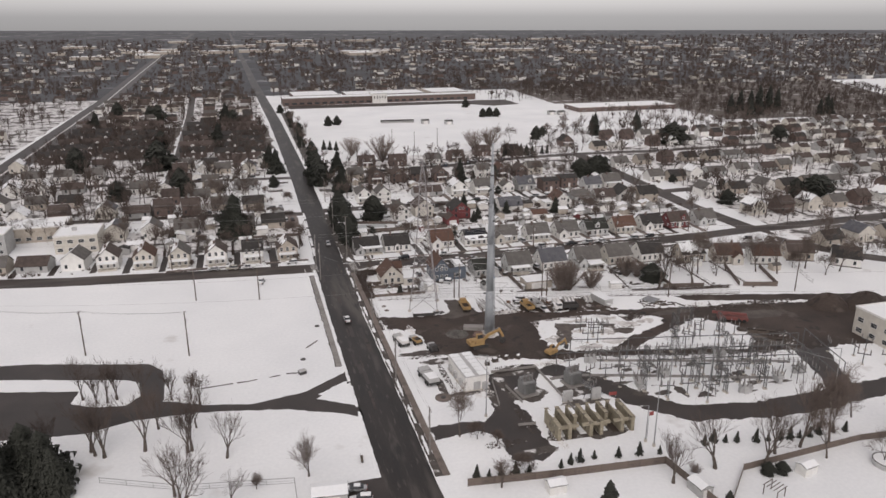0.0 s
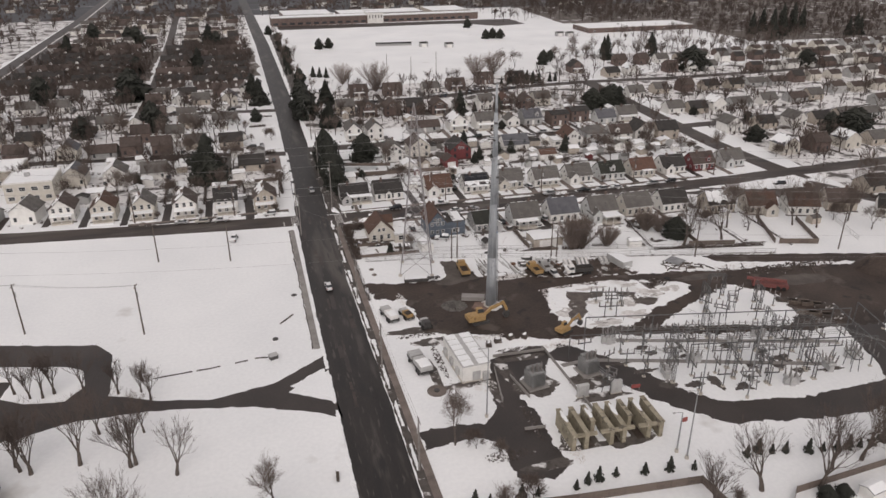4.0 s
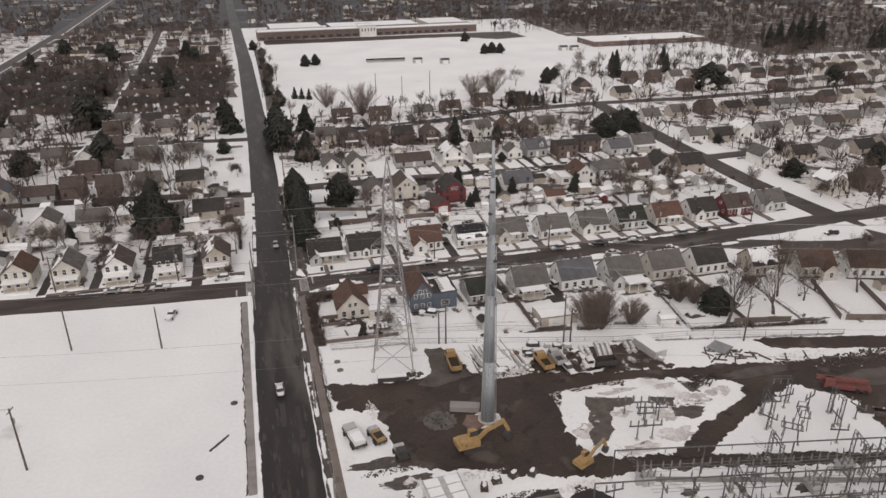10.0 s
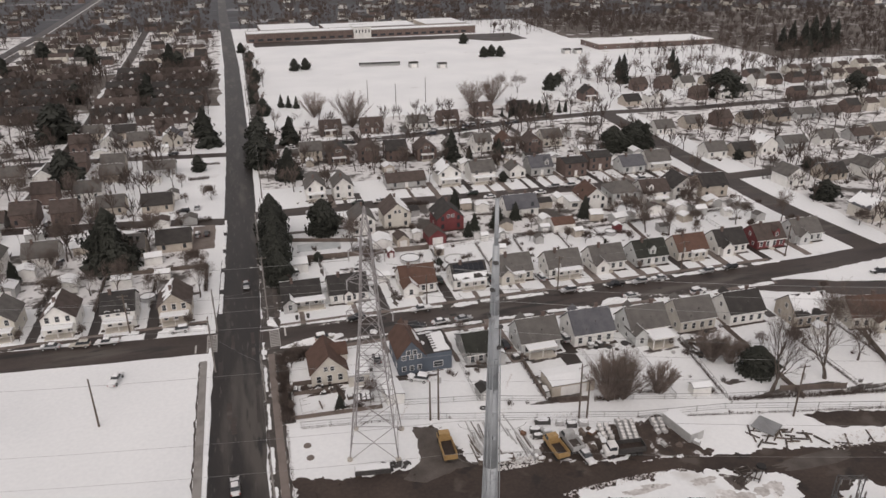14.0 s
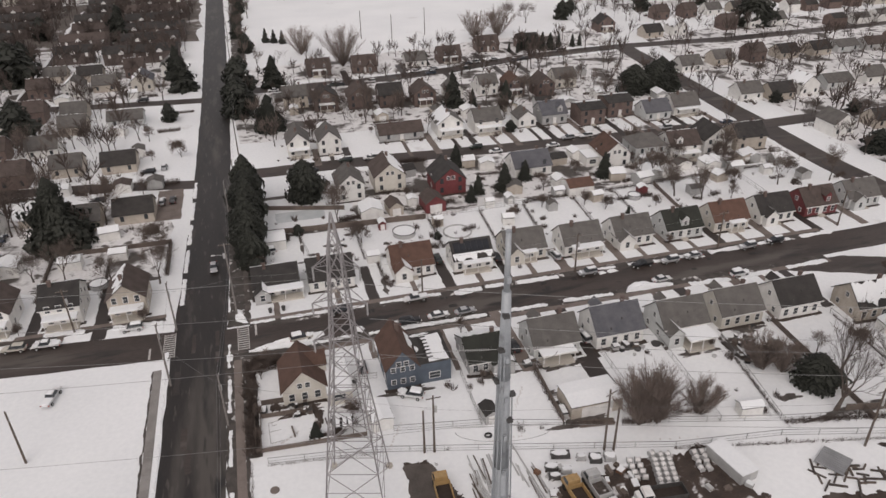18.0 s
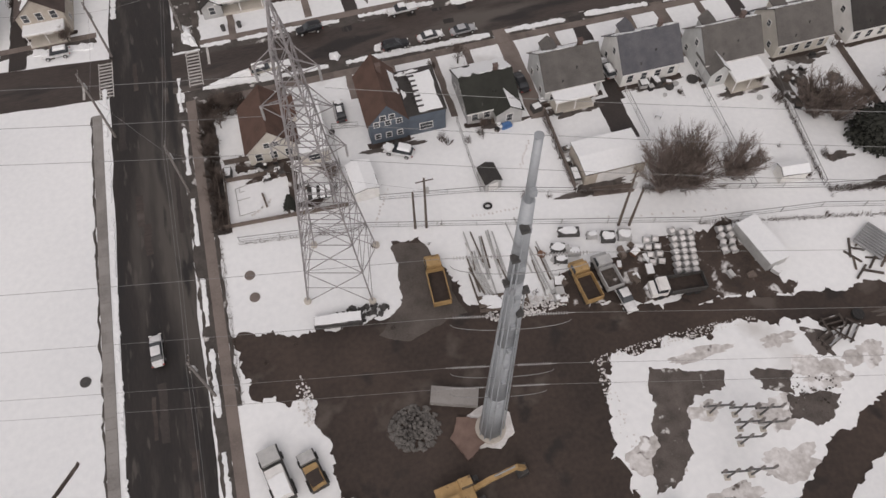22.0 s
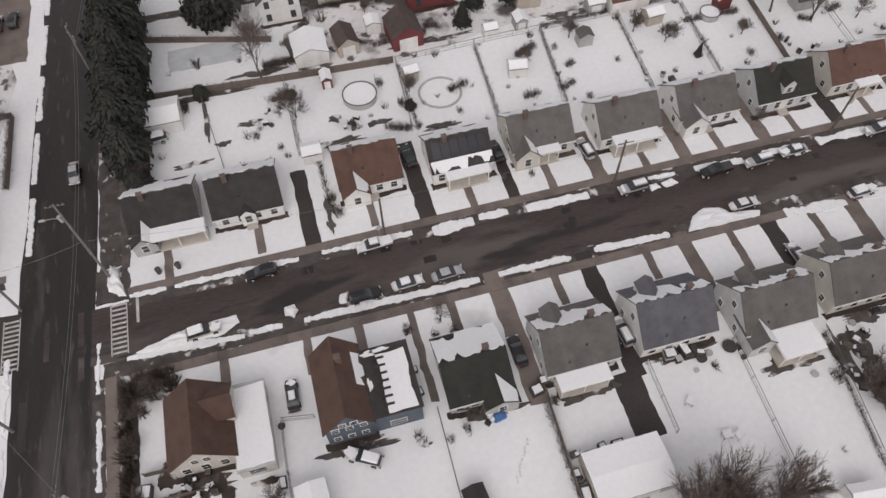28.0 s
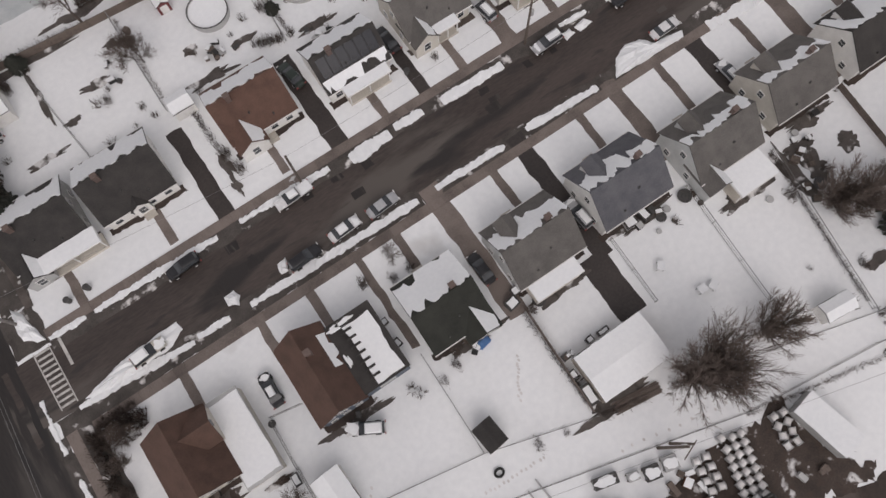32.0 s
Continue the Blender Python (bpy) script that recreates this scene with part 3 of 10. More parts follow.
BARE = []
for seed, height, spread, levels, share, boost, kinds, thin, fuzz in (
        (1, 15, 1.0, 6, 0.24, 1.0, (3,), 0.02, 1), (2, 16, 0.85, 6, 0.2, 1.25, (3,), 0.02, 1), (3, 14, 1.1, 6, 0.12, 1.7, (3,), 0.02, 1), (4, 17, 0.62, 6, 0.1, 2.3, (3,), 0.018, 1), (5, 10.5, 1.1, 5, 0.12, 1.6, (3, 4), 0.018, 2),
        (6, 7.5, 1.1, 5, 0.1, 1.8, (3, 4), 0.016, 2), (7, 15, 1.0, 4, 0.24, 1.0, (3,), 0.05, 2), (8, 16, 0.8, 4, 0.2, 1.2, (3,), 0.05, 2), (9, 12.5, 1.1, 4, 0.2, 1.0, (3,), 0.045, 2), (10, 17, 0.7, 4, 0.18, 1.3, (3,), 0.05, 2),
        (11, 12.0, 0.95, 6, 0.07, 3.2, (3, 4), 0.018, 2),
        (21, 19, 0.62, 6, 0.16, 1.5, (2, 2, 3), 0.022, 1), (22, 20, 0.8, 6, 0.14, 1.5, (2, 2, 3), 0.022, 1), (27, 18, 0.5, 6, 0.1, 2.2, (2, 2, 3), 0.022, 1)):
    limbs, twigs, fine = branches(seed, height, spread, levels, share, kinds, thin, fuzz, boost)
    if seed > 20:
        limbs, twigs = [[(a, b, ra * k, rb * k) for a, b, ra, rb in bars] for bars, k in ((limbs, 1.35), (twigs, 1.9))]
    BARE.append((bars_mesh("limbs", limbs, BARK, 6), bars_mesh("twigs", twigs, TWIG if seed > 20 else TREE_TWIG, 3, fine)))


def bare_tree(x, y, kind=0, size=1.0, turn=0.0, label="bare leafless deciduous tree standing in snow", group="bare trees"):
    t = thing("bare_tree", pose(x, y, 0, rz=turn), label, "tree", group)
    t.scale = (size, size, size)
    part("trunk", BARE[kind][0], None, t)
    part("crown", BARE[kind][1], None, t)
    return t


def conifer_mesh(seed, height, radius, tufts, column=False, broad=1.0):
    """Short drooping sprays of needles in uneven whorls round a trunk."""
    rnd = random.Random(seed)
    verts, faces = [], []
    lumps = [(rnd.uniform(0, math.tau), rnd.uniform(0.1, 0.9), rnd.uniform(0.4, 1.6)) for _ in range(30)]
    for k in range(tufts):
        u = (k + rnd.random()) / tufts
        u = 1 - (1 - u) ** 1.25
        z = height * (0.05 + 0.93 * u)
        a = rnd.uniform(0, math.tau)
        swell = 1 + sum((s - 1) * math.exp(-((u - v) / 0.09) ** 2 - (math.sin((a - b) / 2) / 0.3) ** 2) for b, v, s in lumps)
        edge = radius * ((1 - u) ** 0.75 if not column else (1 - u ** 3.2) ** 0.8) * max(0.35, swell) + 0.1
        q = edge * (rnd.uniform(0.45, 1.0) if rnd.random() < 0.8 else rnd.uniform(0.9, 1.25))
        wide, long = broad * (0.13 + 0.045 * edge) * rnd.uniform(0.6, 1.3), broad * (0.3 + 0.19 * edge) * rnd.uniform(0.6, 1.5)
        c, s = math.cos(a), math.sin(a)
        drop = long * rnd.uniform(0.1, 0.7)
        n = len(verts)
        inner = max(0, q - long)
        verts += [(c * inner, s * inner, z + 0.15), (c * (q - long * 0.3) - s * wide, s * (q - long * 0.3) + c * wide, z - drop * 0.6), (c * q, s * q, z - drop),
                  (c * (q - long * 0.3) + s * wide, s * (q - long * 0.3) - c * wide, z - drop * 0.7), (c * (q - long * 0.4), s * (q - long * 0.4), z - drop - 0.3 - 0.15 * edge)]
        faces += [(n, n + 1, n + 2, n + 3), (n + 1, n + 4, n + 2), (n + 3, n + 2, n + 4)]
    me = bpy.data.meshes.new("needles")
    me.from_pydata(verts, [], faces)
    me.materials.append(NEEDLE)
    return me


TRUNK = mesh("trunk", tubes(((0, 0, -0.1), (0, 0, 8.5), 0.22, 0.05)), BARK)
CONIFERS = [conifer_mesh(11, 12, 4.6, 4200), conifer_mesh(12, 11, 3.2, 2400), conifer_mesh(13, 9, 3.4, 3000, True), conifer_mesh(14, 2.2, 0.6, 180)]
# coarser crowns for the far blocks
CONIFERS += [conifer_mesh(11, 12, 4.6, 1100, False, 1.9), conifer_mesh(12, 11, 3.2, 700, False, 1.8), conifer_mesh(13, 9, 3.4, 850, True, 1.8)]


def conifer(x, y, kind=0, size=1.0, turn=0.0, wide=1.0, label="dense dark green conifer standing in snow", group="conifers"):
    t = thing("conifer", pose(x, y, 0, rz=turn), label, "tree", group)
    t.scale = (size * wide, size * wide, size)
    part("trunk", TRUNK if kind < 3 else mesh("trunk", tubes(((0, 0, -0.05), (0, 0, 1.8), 0.05, 0.02)), BARK), None, t)
    part("crown", CONIFERS[kind + 4 if kind < 3 and (y > 128 or x > 195 or x < -85) else kind], None, t)
    return t


# ---- houses ----
def window_meshes(w, h):
    f = 0.09
    frame_bm = boxes((-w / 2 - f, w / 2 + f, -0.05, 0.07, -f, 0), (-w / 2 - f, w / 2 + f, -0.05, 0.07, h, h + f), (-w / 2 - f, -w / 2, -0.05, 0.07, 0, h),
                     (w / 2, w / 2 + f, -0.05, 0.07, 0, h), (-w / 2, w / 2, -0.05, 0.05, h / 2 - 0.03, h / 2 + 0.03))
    return mesh("frame", frame_bm, TRIM), mesh("pane", boxes((-w / 2, w / 2, -0.04, 0.025, 0, h)), GLASS)


WINDOWS = {"small": window_meshes(0.8, 1.0), "tall": window_meshes(0.95, 1.45), "wide": window_meshes(2.0, 1.3)}
DOOR = mesh("door", boxes((-0.48, 0.48, -0.03, 0.06, 0, 2.05), (-0.58, -0.48, -0.03, 0.1, 0, 2.15), (0.48, 0.58, -0.03, 0.1, 0, 2.15), (-0.58, 0.58, -0.03, 0.1, 2.05, 2.17)), TRIM)


def put_window(h, size, x, y, z, face):
    frame_me, pane_me = WINDOWS[size]
    w = part("window", frame_me, None, h, at=pose(x, y, z, rz=face))
    part("pane", pane_me, None, w)


def gable_body(bm, w, d, eave, rise, along, z0=-0.1):
    """A box with gable ends; along: the ridge's axis."""
    if along == "x":
        prof = [(-d / 2, z0), (d / 2, z0), (d / 2, eave), (0, eave + rise), (-d / 2, eave)]
        a, b = [bm.verts.new((-w / 2, y, z)) for y, z in prof], [bm.verts.new((w / 2, y, z)) for y, z in prof]
    else:
        prof = [(-w / 2, z0), (w / 2, z0), (w / 2, eave), (0, eave + rise), (-w / 2, eave)]
        a, b = [bm.verts.new((x, -d / 2, z)) for x, z in prof], [bm.verts.new((x, d / 2, z)) for x, z in prof]
    bm.faces.new(a), bm.faces.new(b[::-1])
    for k in range(5):
        bm.faces.new((a[k], b[k], b[(k + 1) % 5], a[(k + 1) % 5]))
    bmesh.ops.recalc_face_normals(bm, faces=bm.faces)
    return bm


def slope(w, d, eave, rise, along, side, over=0.4, thick=0.16, u0=0.0, u1=1.0, ends=0.3, raggedness=0.0, seed=0, lift=0.0, bare_ridge=0.0):
    """One roof slope, or a layer on part of it: u runs from ridge (0) to eave (1)."""
    half = (d if along == "x" else w) / 2
    length = (w if along == "x" else d) / 2 + ends
    bm = bmesh.new()
    n = 1 if not raggedness else max(6, int(length * 6.0))
    reach = (half + over) / half
    top, low = [], []
    rnd = random.Random(seed)

    def at(s, u):
        off = half * reach * u
        z = eave + rise * (1 - reach * u) + 0.02 + lift
        return Vector((s, side * off, z)) if along == "x" else Vector((side * off, s, z))

    tongue, until = 0.0, -length
    for k in range(n + 1):
        s = -length + 2 * length * k / n
        if s >= until:
            tongue, until = rnd.choice((-0.9, -0.35, -0.1, 0.1, 0.3, 0.8)) * rnd.uniform(0.5, 1.2), s + rnd.choice((0.3, 0.6, 1.1, 1.9))
        jag = raggedness * (0.8 * noise.noise(Vector((s * 0.5, seed, 0))) + tongue + 0.14 * rnd.uniform(-1, 1) * (0 < k < n))
        gap = bare_ridge * max(0.0, noise.noise(Vector((s * 0.9, seed + 9, 4))) + 0.35 * rnd.random())
        top.append(at(s, u0 + gap)), low.append(at(s, min(1.0, max(u0 + gap + 0.05, u1 + jag))))
    up = Vector((0, 0, thick))
    rings = [[bm.verts.new(p) for p in row] for row in ([p for p in top], [p for p in low], [p + up for p in top], [p + up for p in low])]
    for k in range(n):
        bm.faces.new((rings[2][k], rings[2][k + 1], rings[3][k + 1], rings[3][k]))
        bm.faces.new((rings[0][k], rings[1][k], rings[1][k + 1], rings[0][k + 1]))
        bm.faces.new((rings[1][k], rings[3][k], rings[3][k + 1], rings[1][k + 1]))
        bm.faces.new((rings[0][k], rings[0][k + 1], rings[2][k + 1], rings[2][k]))
    for k in (0, n):
        bm.faces.new((rings[0][k], rings[1][k], rings[3][k], rings[2][k]))
    bmesh.ops.recalc_face_normals(bm, faces=bm.faces)
    return bm


def house(x, y, w, d, eave=3.4, rise=3.0, along="x", roof="grey", wall="white", turn=0.0, snow=(1,), snow_to=0.85, seed=0, detail=2, chimney=True,
          ell=None, porch=None, dormer=None, label="", group="houses", storeys=1, lean=None, name="house"):
    """A gabled frame house. snow: the slopes (-1, 1) that keep their snow; ell: (x, width, depth, side) a cross gable; porch: (x, width, depth, side) with a
    snowy roof; dormer: (x, width, side); lean: (side, width, depth, height) a flat annex."""
    words = label or f"{'two-storey' if storeys > 1 else 'small'} {wall if wall != 'pale' else 'pale grey'} house with a {roof if roof != 'slate' else 'slate-blue'} shingle roof"
    h = thing(name, pose(x, y, 0, rz=turn), words, "house", group)
    wm, rm = WALLS[wall], ROOFS[roof]
    south, face = (-1, 0) if abs(turn) < 90 else (1, 180)
    part("wall", gable_body(bmesh.new(), w, d, eave, rise, along), wm, h)
    for side in (-1, 1):
        r = part("roof", slope(w, d, eave, rise, along, side), rm, h)
        if side in snow:
            part("roof_snow", slope(w, d, eave, rise, along, side, thick=0.2, u1=snow_to, raggedness=0.22, seed=seed + side, lift=0.165, ends=0.25, bare_ridge=0.3), SNOW, h)
    if detail == 2 and along == "x":
        for side in (-1, 1):
            part("gutter", boxes((-w / 2 - 0.3, w / 2 + 0.3, *sorted((side * (d / 2 + 0.4), side * (d / 2 + 0.52))), eave - 0.4 * rise / (d / 2) - 0.02, eave - 0.4 * rise / (d / 2) + 0.14)), TRIM, h)
        for u, v in ((0.08, 0.3), (-0.2, 0.45)):
            z = eave + rise * (1 - 2 * v) + 0.1
            part("vent_pipe", tubes(((u * w, south * v * d, z), (u * w, south * v * d, z + 0.45), 0.11, 0.11)), DARK_IRON, h)
    if chimney:
        cx, cy = (w * 0.22, 0.5) if along == "x" else (0.5, d * 0.2)
        part("chimney", boxes((cx - 0.35, cx + 0.35, cy - 0.3, cy + 0.3, eave, eave + rise + 0.9), (cx - 0.42, cx + 0.42, cy - 0.37, cy + 0.37, eave + rise + 0.9, eave + rise + 1.02)), WALLS["brick"], h)
    fl = [0.9] + ([3.6] if storeys > 1 else [])
    if detail:
        for z in fl:
            for u in ([-0.3, 0.3] if detail == 1 else [-0.3, 0, 0.3] if w < 7.7 else [-0.36, -0.12, 0.12, 0.36]):
                if detail == 1:
                    part("window", WINDOWS["tall"][1], None, h, at=pose(u * w, south * (d / 2 + 0.03), z, rz=face))
                else:
                    put_window(h, "tall" if w > 7 else "small", u * w, south * (d / 2 + 0.03), z + (0 if w > 7 else 0.3), face)
            for u in ((-0.25, 0.25) if detail == 2 else (0,)):
                put_window(h, "small", -w / 2 - 0.03, u * d, z, 270)
                if detail == 2:
                    put_window(h, "small", w / 2 + 0.03, u * d, z, 90)
        bed = rect(-w / 2 - 0.5, w / 2 + 0.5, *sorted((south * (d / 2 - 0.3), south * (d / 2 + 0.75))))
        part("planting_bed", solid(ragged(bed, 0.5, 0.35, seed), -0.02, 0.088), DIRT, h)
        if rise > 2:
            if along == "x":
                put_window(h, "small", -w / 2 - 0.03, 0, eave + 0.25, 270), put_window(h, "small", w / 2 + 0.03, 0, eave + 0.25, 90)
            else:
                put_window(h, "small", -0.7, -d / 2 - 0.03, eave + 0.25, 0), put_window(h, "small", 0.7, -d / 2 - 0.03, eave + 0.25, 0)
        part("door", DOOR, None, h, at=pose(0, d / 2 + 0.03, 0.35, rz=180))
        part("step", boxes((-0.8, 0.8, d / 2, d / 2 + 1.1, -0.05, 0.35), (-0.8, 0.8, d / 2 + 1.1, d / 2 + 1.4, -0.05, 0.18)), PALE_CONCRETE, h)
    if ell:
        ex, ew, ed, side, ee, er = ell
        m = pose(ex, side * (d / 2 + ed / 2 - 1.5), 0)
        bm = gable_body(bmesh.new(), ew, ed + 3.0, ee, er, "y")
        part("wing", bm, wm, h, at=m)
        for s in (-1, 1):
            part("wing_roof", slope(ew, ed + 3.0, ee, er, "y", s, over=0.25, ends=0.2), rm, h, at=m)
        if 1 in snow and side < 0:
            part("wing_snow", slope(ew, ed + 3.0, ee, er, "y", 1, over=0.2, thick=0.1, u1=0.9, raggedness=0.15, seed=seed + 5, lift=0.165, ends=0.1), SNOW, h, at=m)
        if -1 in snow and side > 0 and ew > 2.5:
            part("wing_snow", slope(ew, ed + 3.0, ee, er, "y", -1, over=0.2, thick=0.1, u0=0.1, u1=0.8, raggedness=0.3, seed=seed + 5, lift=0.165, ends=0.1), SNOW, h, at=m)
        if detail:
            put_window(h, "tall", ex, side * (d / 2 + ed + 0.03), 0.9, 0 if side < 0 else 180)
    if porch:
        px, pw, pd, side = porch
        y0, y1 = (d / 2, d / 2 + pd) if side > 0 else (-d / 2 - pd, -d / 2)
        part("porch_floor", boxes((px - pw / 2, px + pw / 2, y0, y1, -0.05, 0.45)), PALE_CONCRETE, h)
        bm = box(bmesh.new(), px - pw / 2 - 0.2, px + pw / 2 + 0.2, y0 - 0.15, y1 + 0.15, 2.75, 2.95)
        part("porch_roof", bm, TRIM, h)
        part("porch_snow", solid(ragged([(px - pw / 2 - 0.15, y0 - 0.05), (px + pw / 2 + 0.15, y0 - 0.05), (px + pw / 2 + 0.15, y1 + 0.1), (px - pw / 2 - 0.15, y1 + 0.1)], 0.6, 0.1, seed), 2.95, 3.12), SNOW, h)
        yo = y1 - 0.12 if side > 0 else y0 + 0.12
        for k in range(3):
            xx = px - pw / 2 + 0.15 + k * (pw - 0.3) / 2
            part("porch_post", boxes((xx - 0.07, xx + 0.07, yo - 0.07, yo + 0.07, 0.45, 2.75)), TRIM, h)
    for dx, dw, side in (dormer if isinstance(dormer[0], tuple) else (dormer,)) if dormer else ():
        m = pose(dx, side * d * 0.26, 0)
        part("dormer", gable_body(bmesh.new(), dw, d * 0.4, eave + rise * 0.62, rise * 0.3, "y", eave), wm, h, at=m)
        for s in (-1, 1):
            part("dormer_roof", slope(dw, d * 0.4, eave + rise * 0.62, rise * 0.3, "y", s, over=0.2, ends=0.15, thick=0.1), rm, h, at=m)
        put_window(h, "small", dx, side * (d * 0.46 + 0.03), eave + rise * 0.2, 0 if side < 0 else 180)
    if lean:
        side, lw, ld, lh, ly = lean
        x0, x1 = (w / 2 - 0.02, w / 2 + lw) if side > 0 else (-w / 2 - lw, -w / 2 + 0.02)
        part("annex", boxes((x0, x1, ly - ld / 2, ly + ld / 2, -0.1, lh)), wm, h)
        part("annex_roof", boxes((x0 - 0.1, x1 + 0.2, ly - ld / 2 - 0.2, ly + ld / 2 + 0.2, lh, lh + 0.15)), GREY_TRIM if seed != 2 else ROOFS["dark"], h)
        sx0, sx1, cut = (x0 + 2.2, x1 - 0.5, 0.3) if seed == 2 else (x0, x1 + 0.1, 0.12)
        if seed == 2:
            for k in range(7):
                yy = ly - ld / 2 + 1.0 + 1.05 * k
                part("snow_guard", boxes((sx0 - 0.5, sx0 + 0.9, yy, yy + 0.3, lh + 0.15, lh + 0.42)), ROOFS["dark"], h)
        part("annex_snow", solid(ragged(rect(sx0, sx1, ly - ld / 2 + 0.2, ly + ld / 2 - 3 * cut), 0.6, cut, seed), lh + 0.15, lh + 0.33), SNOW, h)
        if detail:
            put_window(h, "wide", (x0 + x1) / 2, ly - ld / 2 - 0.03, 1.0, 0)
    return h


def shed(x, y, w, d, turn=0.0, height=2.1, rise=0.6, wall="grey", along="y", snowy=True, label="small garden shed with snow on its roof", name="garden_shed", roof="dark", door=True, group=""):
    h = thing(name, pose(x, y, 0, rz=turn), label, "shed" if name == "garden_shed" else "garage", group)
    part("wall", gable_body(bmesh.new(), w, d, height, rise, along), WALLS[wall], h)
    for s in (-1, 1):
        part("roof", slope(w, d, height, rise, along, s, over=0.15, ends=0.15, thick=0.08), ROOFS[roof], h)
        if snowy:
            part("roof_snow", slope(w, d, height, rise, along, s, over=0.13, ends=0.12, thick=0.16, u1=1.0, raggedness=0.03, seed=3, lift=0.085), SNOW, h)
    if door:
        part("door", boxes((-w * 0.3, w * 0.3, -d / 2 - 0.06, -d / 2, 0.05, height * 0.85)), TRIM, h)
    return h


# ---- houses along the near streets ----
house(17.9, -18.4, 7.6, 9.0, 3.2, 3.8, "y", "brown", "cream", snow=(), seed=1, chimney=False, lean=(1, 4.4, 11.0, 2.6, -1.2), dormer=None,
      label="cream gabled house with brown roof and flat snowy annex", storeys=1)
g = thing("side_gable", pose(20.6, -16.6, 0), "brown cross gable joined to the cream house", "house wing")
part("wall", gable_body(bmesh.new(), 3.6, 4.2, 4.6, 1.7, "x", 2.9), WALLS["cream"], g)
for s in (-1, 1):
    part("roof", slope(3.6, 4.2, 4.6, 1.7, "x", s, over=0.25, ends=0.2), ROOFS["brown"], g)
part("window", WINDOWS["small"][1], None, g, at=pose(1.83, 0, 4.6, rz=90))
blue = house(35.6, -18.9, 5.8, 10.2, 4.8, 3.6, "y", "brown", "blue", snow=(), seed=2, chimney=True, storeys=2, lean=(1, 6.2, 9.0, 4.6, -0.4),
      label="dark blue two-storey house with a brown gable roof")
part("roof_snow", slope(5.8, 4.4, 4.8, 3.6, "y", 1, u0=0.62, u1=0.86, thick=0.12, ends=0.0, raggedness=0.22, seed=61, lift=0.165), SNOW, blue, at=pose(0, 1.6, 0))
for k, (x, y, rx, ry) in enumerate(((4.2, 3.5, 0.9, 0.35), (5.4, 3.7, 1.2, 0.3), (3.6, -0.6, 0.3, 0.9))):
    part("annex_snow", solid(blob(x, y, rx, ry, k, 22, 0.6), 4.74, 4.86), SNOW, blue)
house(52.3, -19.6, 8.2, 9.2, 2.9, 2.6, "x", "green", "grey", snow=(1,), snow_to=0.95, seed=3, ell=(2.2, 4.2, 1.6, -1, 2.7, 1.3),
      label="grey bungalow with a near-black shingle roof and a rear wing")
house(65.9, -19.5, 9.4, 8.2, 3.4, 3.6, "x", "grey", "pale", snow=(1,), snow_to=0.6, dormer=(-2.2, 2.2, 1), seed=4, porch=(-0.5, 6.6, 2.6, -1), label="pale grey house with a snowy back porch")
house(79.3, -19.4, 10.0, 8.4, 3.4, 3.8, "x", "slate", "white", snow=(1,), snow_to=0.42, dormer=(-2.2, 2.2, 1), seed=5, label="white house with a slate-blue shingle roof")
house(92.6, -21.5, 9.8, 8.0, 3.6, 3.8, "x", "grey", "pale", snow=(1,), snow_to=0.35, dormer=(-2.2, 2.2, 1), seed=6, porch=(1.2, 5.6, 4.4, -1), ell=(-3.2, 3.2, 2.0, -1, 3.0, 1.5), label="pale grey house with a snowy flat-roofed back porch")
house(106.0, -20.6, 9.6, 8.2, 3.4, 3.6, "x", "grey", "cream", snow=(1,), snow_to=0.4, dormer=(-2.2, 2.2, 1), seed=7)
house(119.5, -21.0, 9.6, 8.2, 3.4, 3.6, "x", "dark", "white", snow=(1,), dormer=(-2.2, 2.2, 1), seed=8)
house(134.4, -26.4, 9.6, 8.2, 3.4, 3.4, "x", "dark", "tan", snow=(1, -1), snow_to=0.8, seed=9, turn=-4)
house(147.4, -31.2, 9.8, 8.4, 3.4, 3.4, "x", "brown", "cream", snow=(), seed=10, turn=-12, ell=(2.4, 4.0, 2.4, -1, 2.9, 1.8))
house(160.6, -35.8, 10.2, 8.4, 3.4, 3.4, "x", "brown", "white", snow=(1,), seed=11, turn=-18)
house(176.4, -36.0, 9.8, 8.4, 3.4, 3.4, "x", "umber", "tan", snow=(1,), seed=12, turn=-20, detail=1)
house(189.0, -47.0, 9.8, 8.4, 3.4, 3.4, "x", "dark", "white", snow=(1,), seed=13, turn=-40, detail=1)
house(15.5, 17.8, 9.8, 8.6, 2.8, 3.0, "x", "dark", "grey", turn=180, snow=(-1,), seed=21, porch=(-1.6, 8.0, 2.2, 1), ell=(3.2, 3.4, 2.2, 1, 2.4, 1.4))
house(27.6, 17.4, 10.0, 8.8, 2.9, 3.4, "x", "dark", "white", turn=180, snow=(-1,), snow_to=0.9, seed=22, ell=(0.2, 2.2, 0.5, 1, 2.7, 0.9), label="white cape house with a dark shingle roof")
house(46.3, 17.3, 9.4, 8.6, 3.0, 3.6, "x", "rust", "white", turn=180, snow=(-1,), seed=23, ell=(2.6, 4.0, 1.8, 1, 2.8, 1.7), label="white cape house with a rust-brown roof")
n4 = house(60.4, 15.8, 9.4, 7.6, 3.2, 3.0, "x", "dark", "white", turn=180, snow=(-1,), seed=24, porch=(-0.5, 6.5, 1.8, 1), label="white house with solar panels over its dark roof")
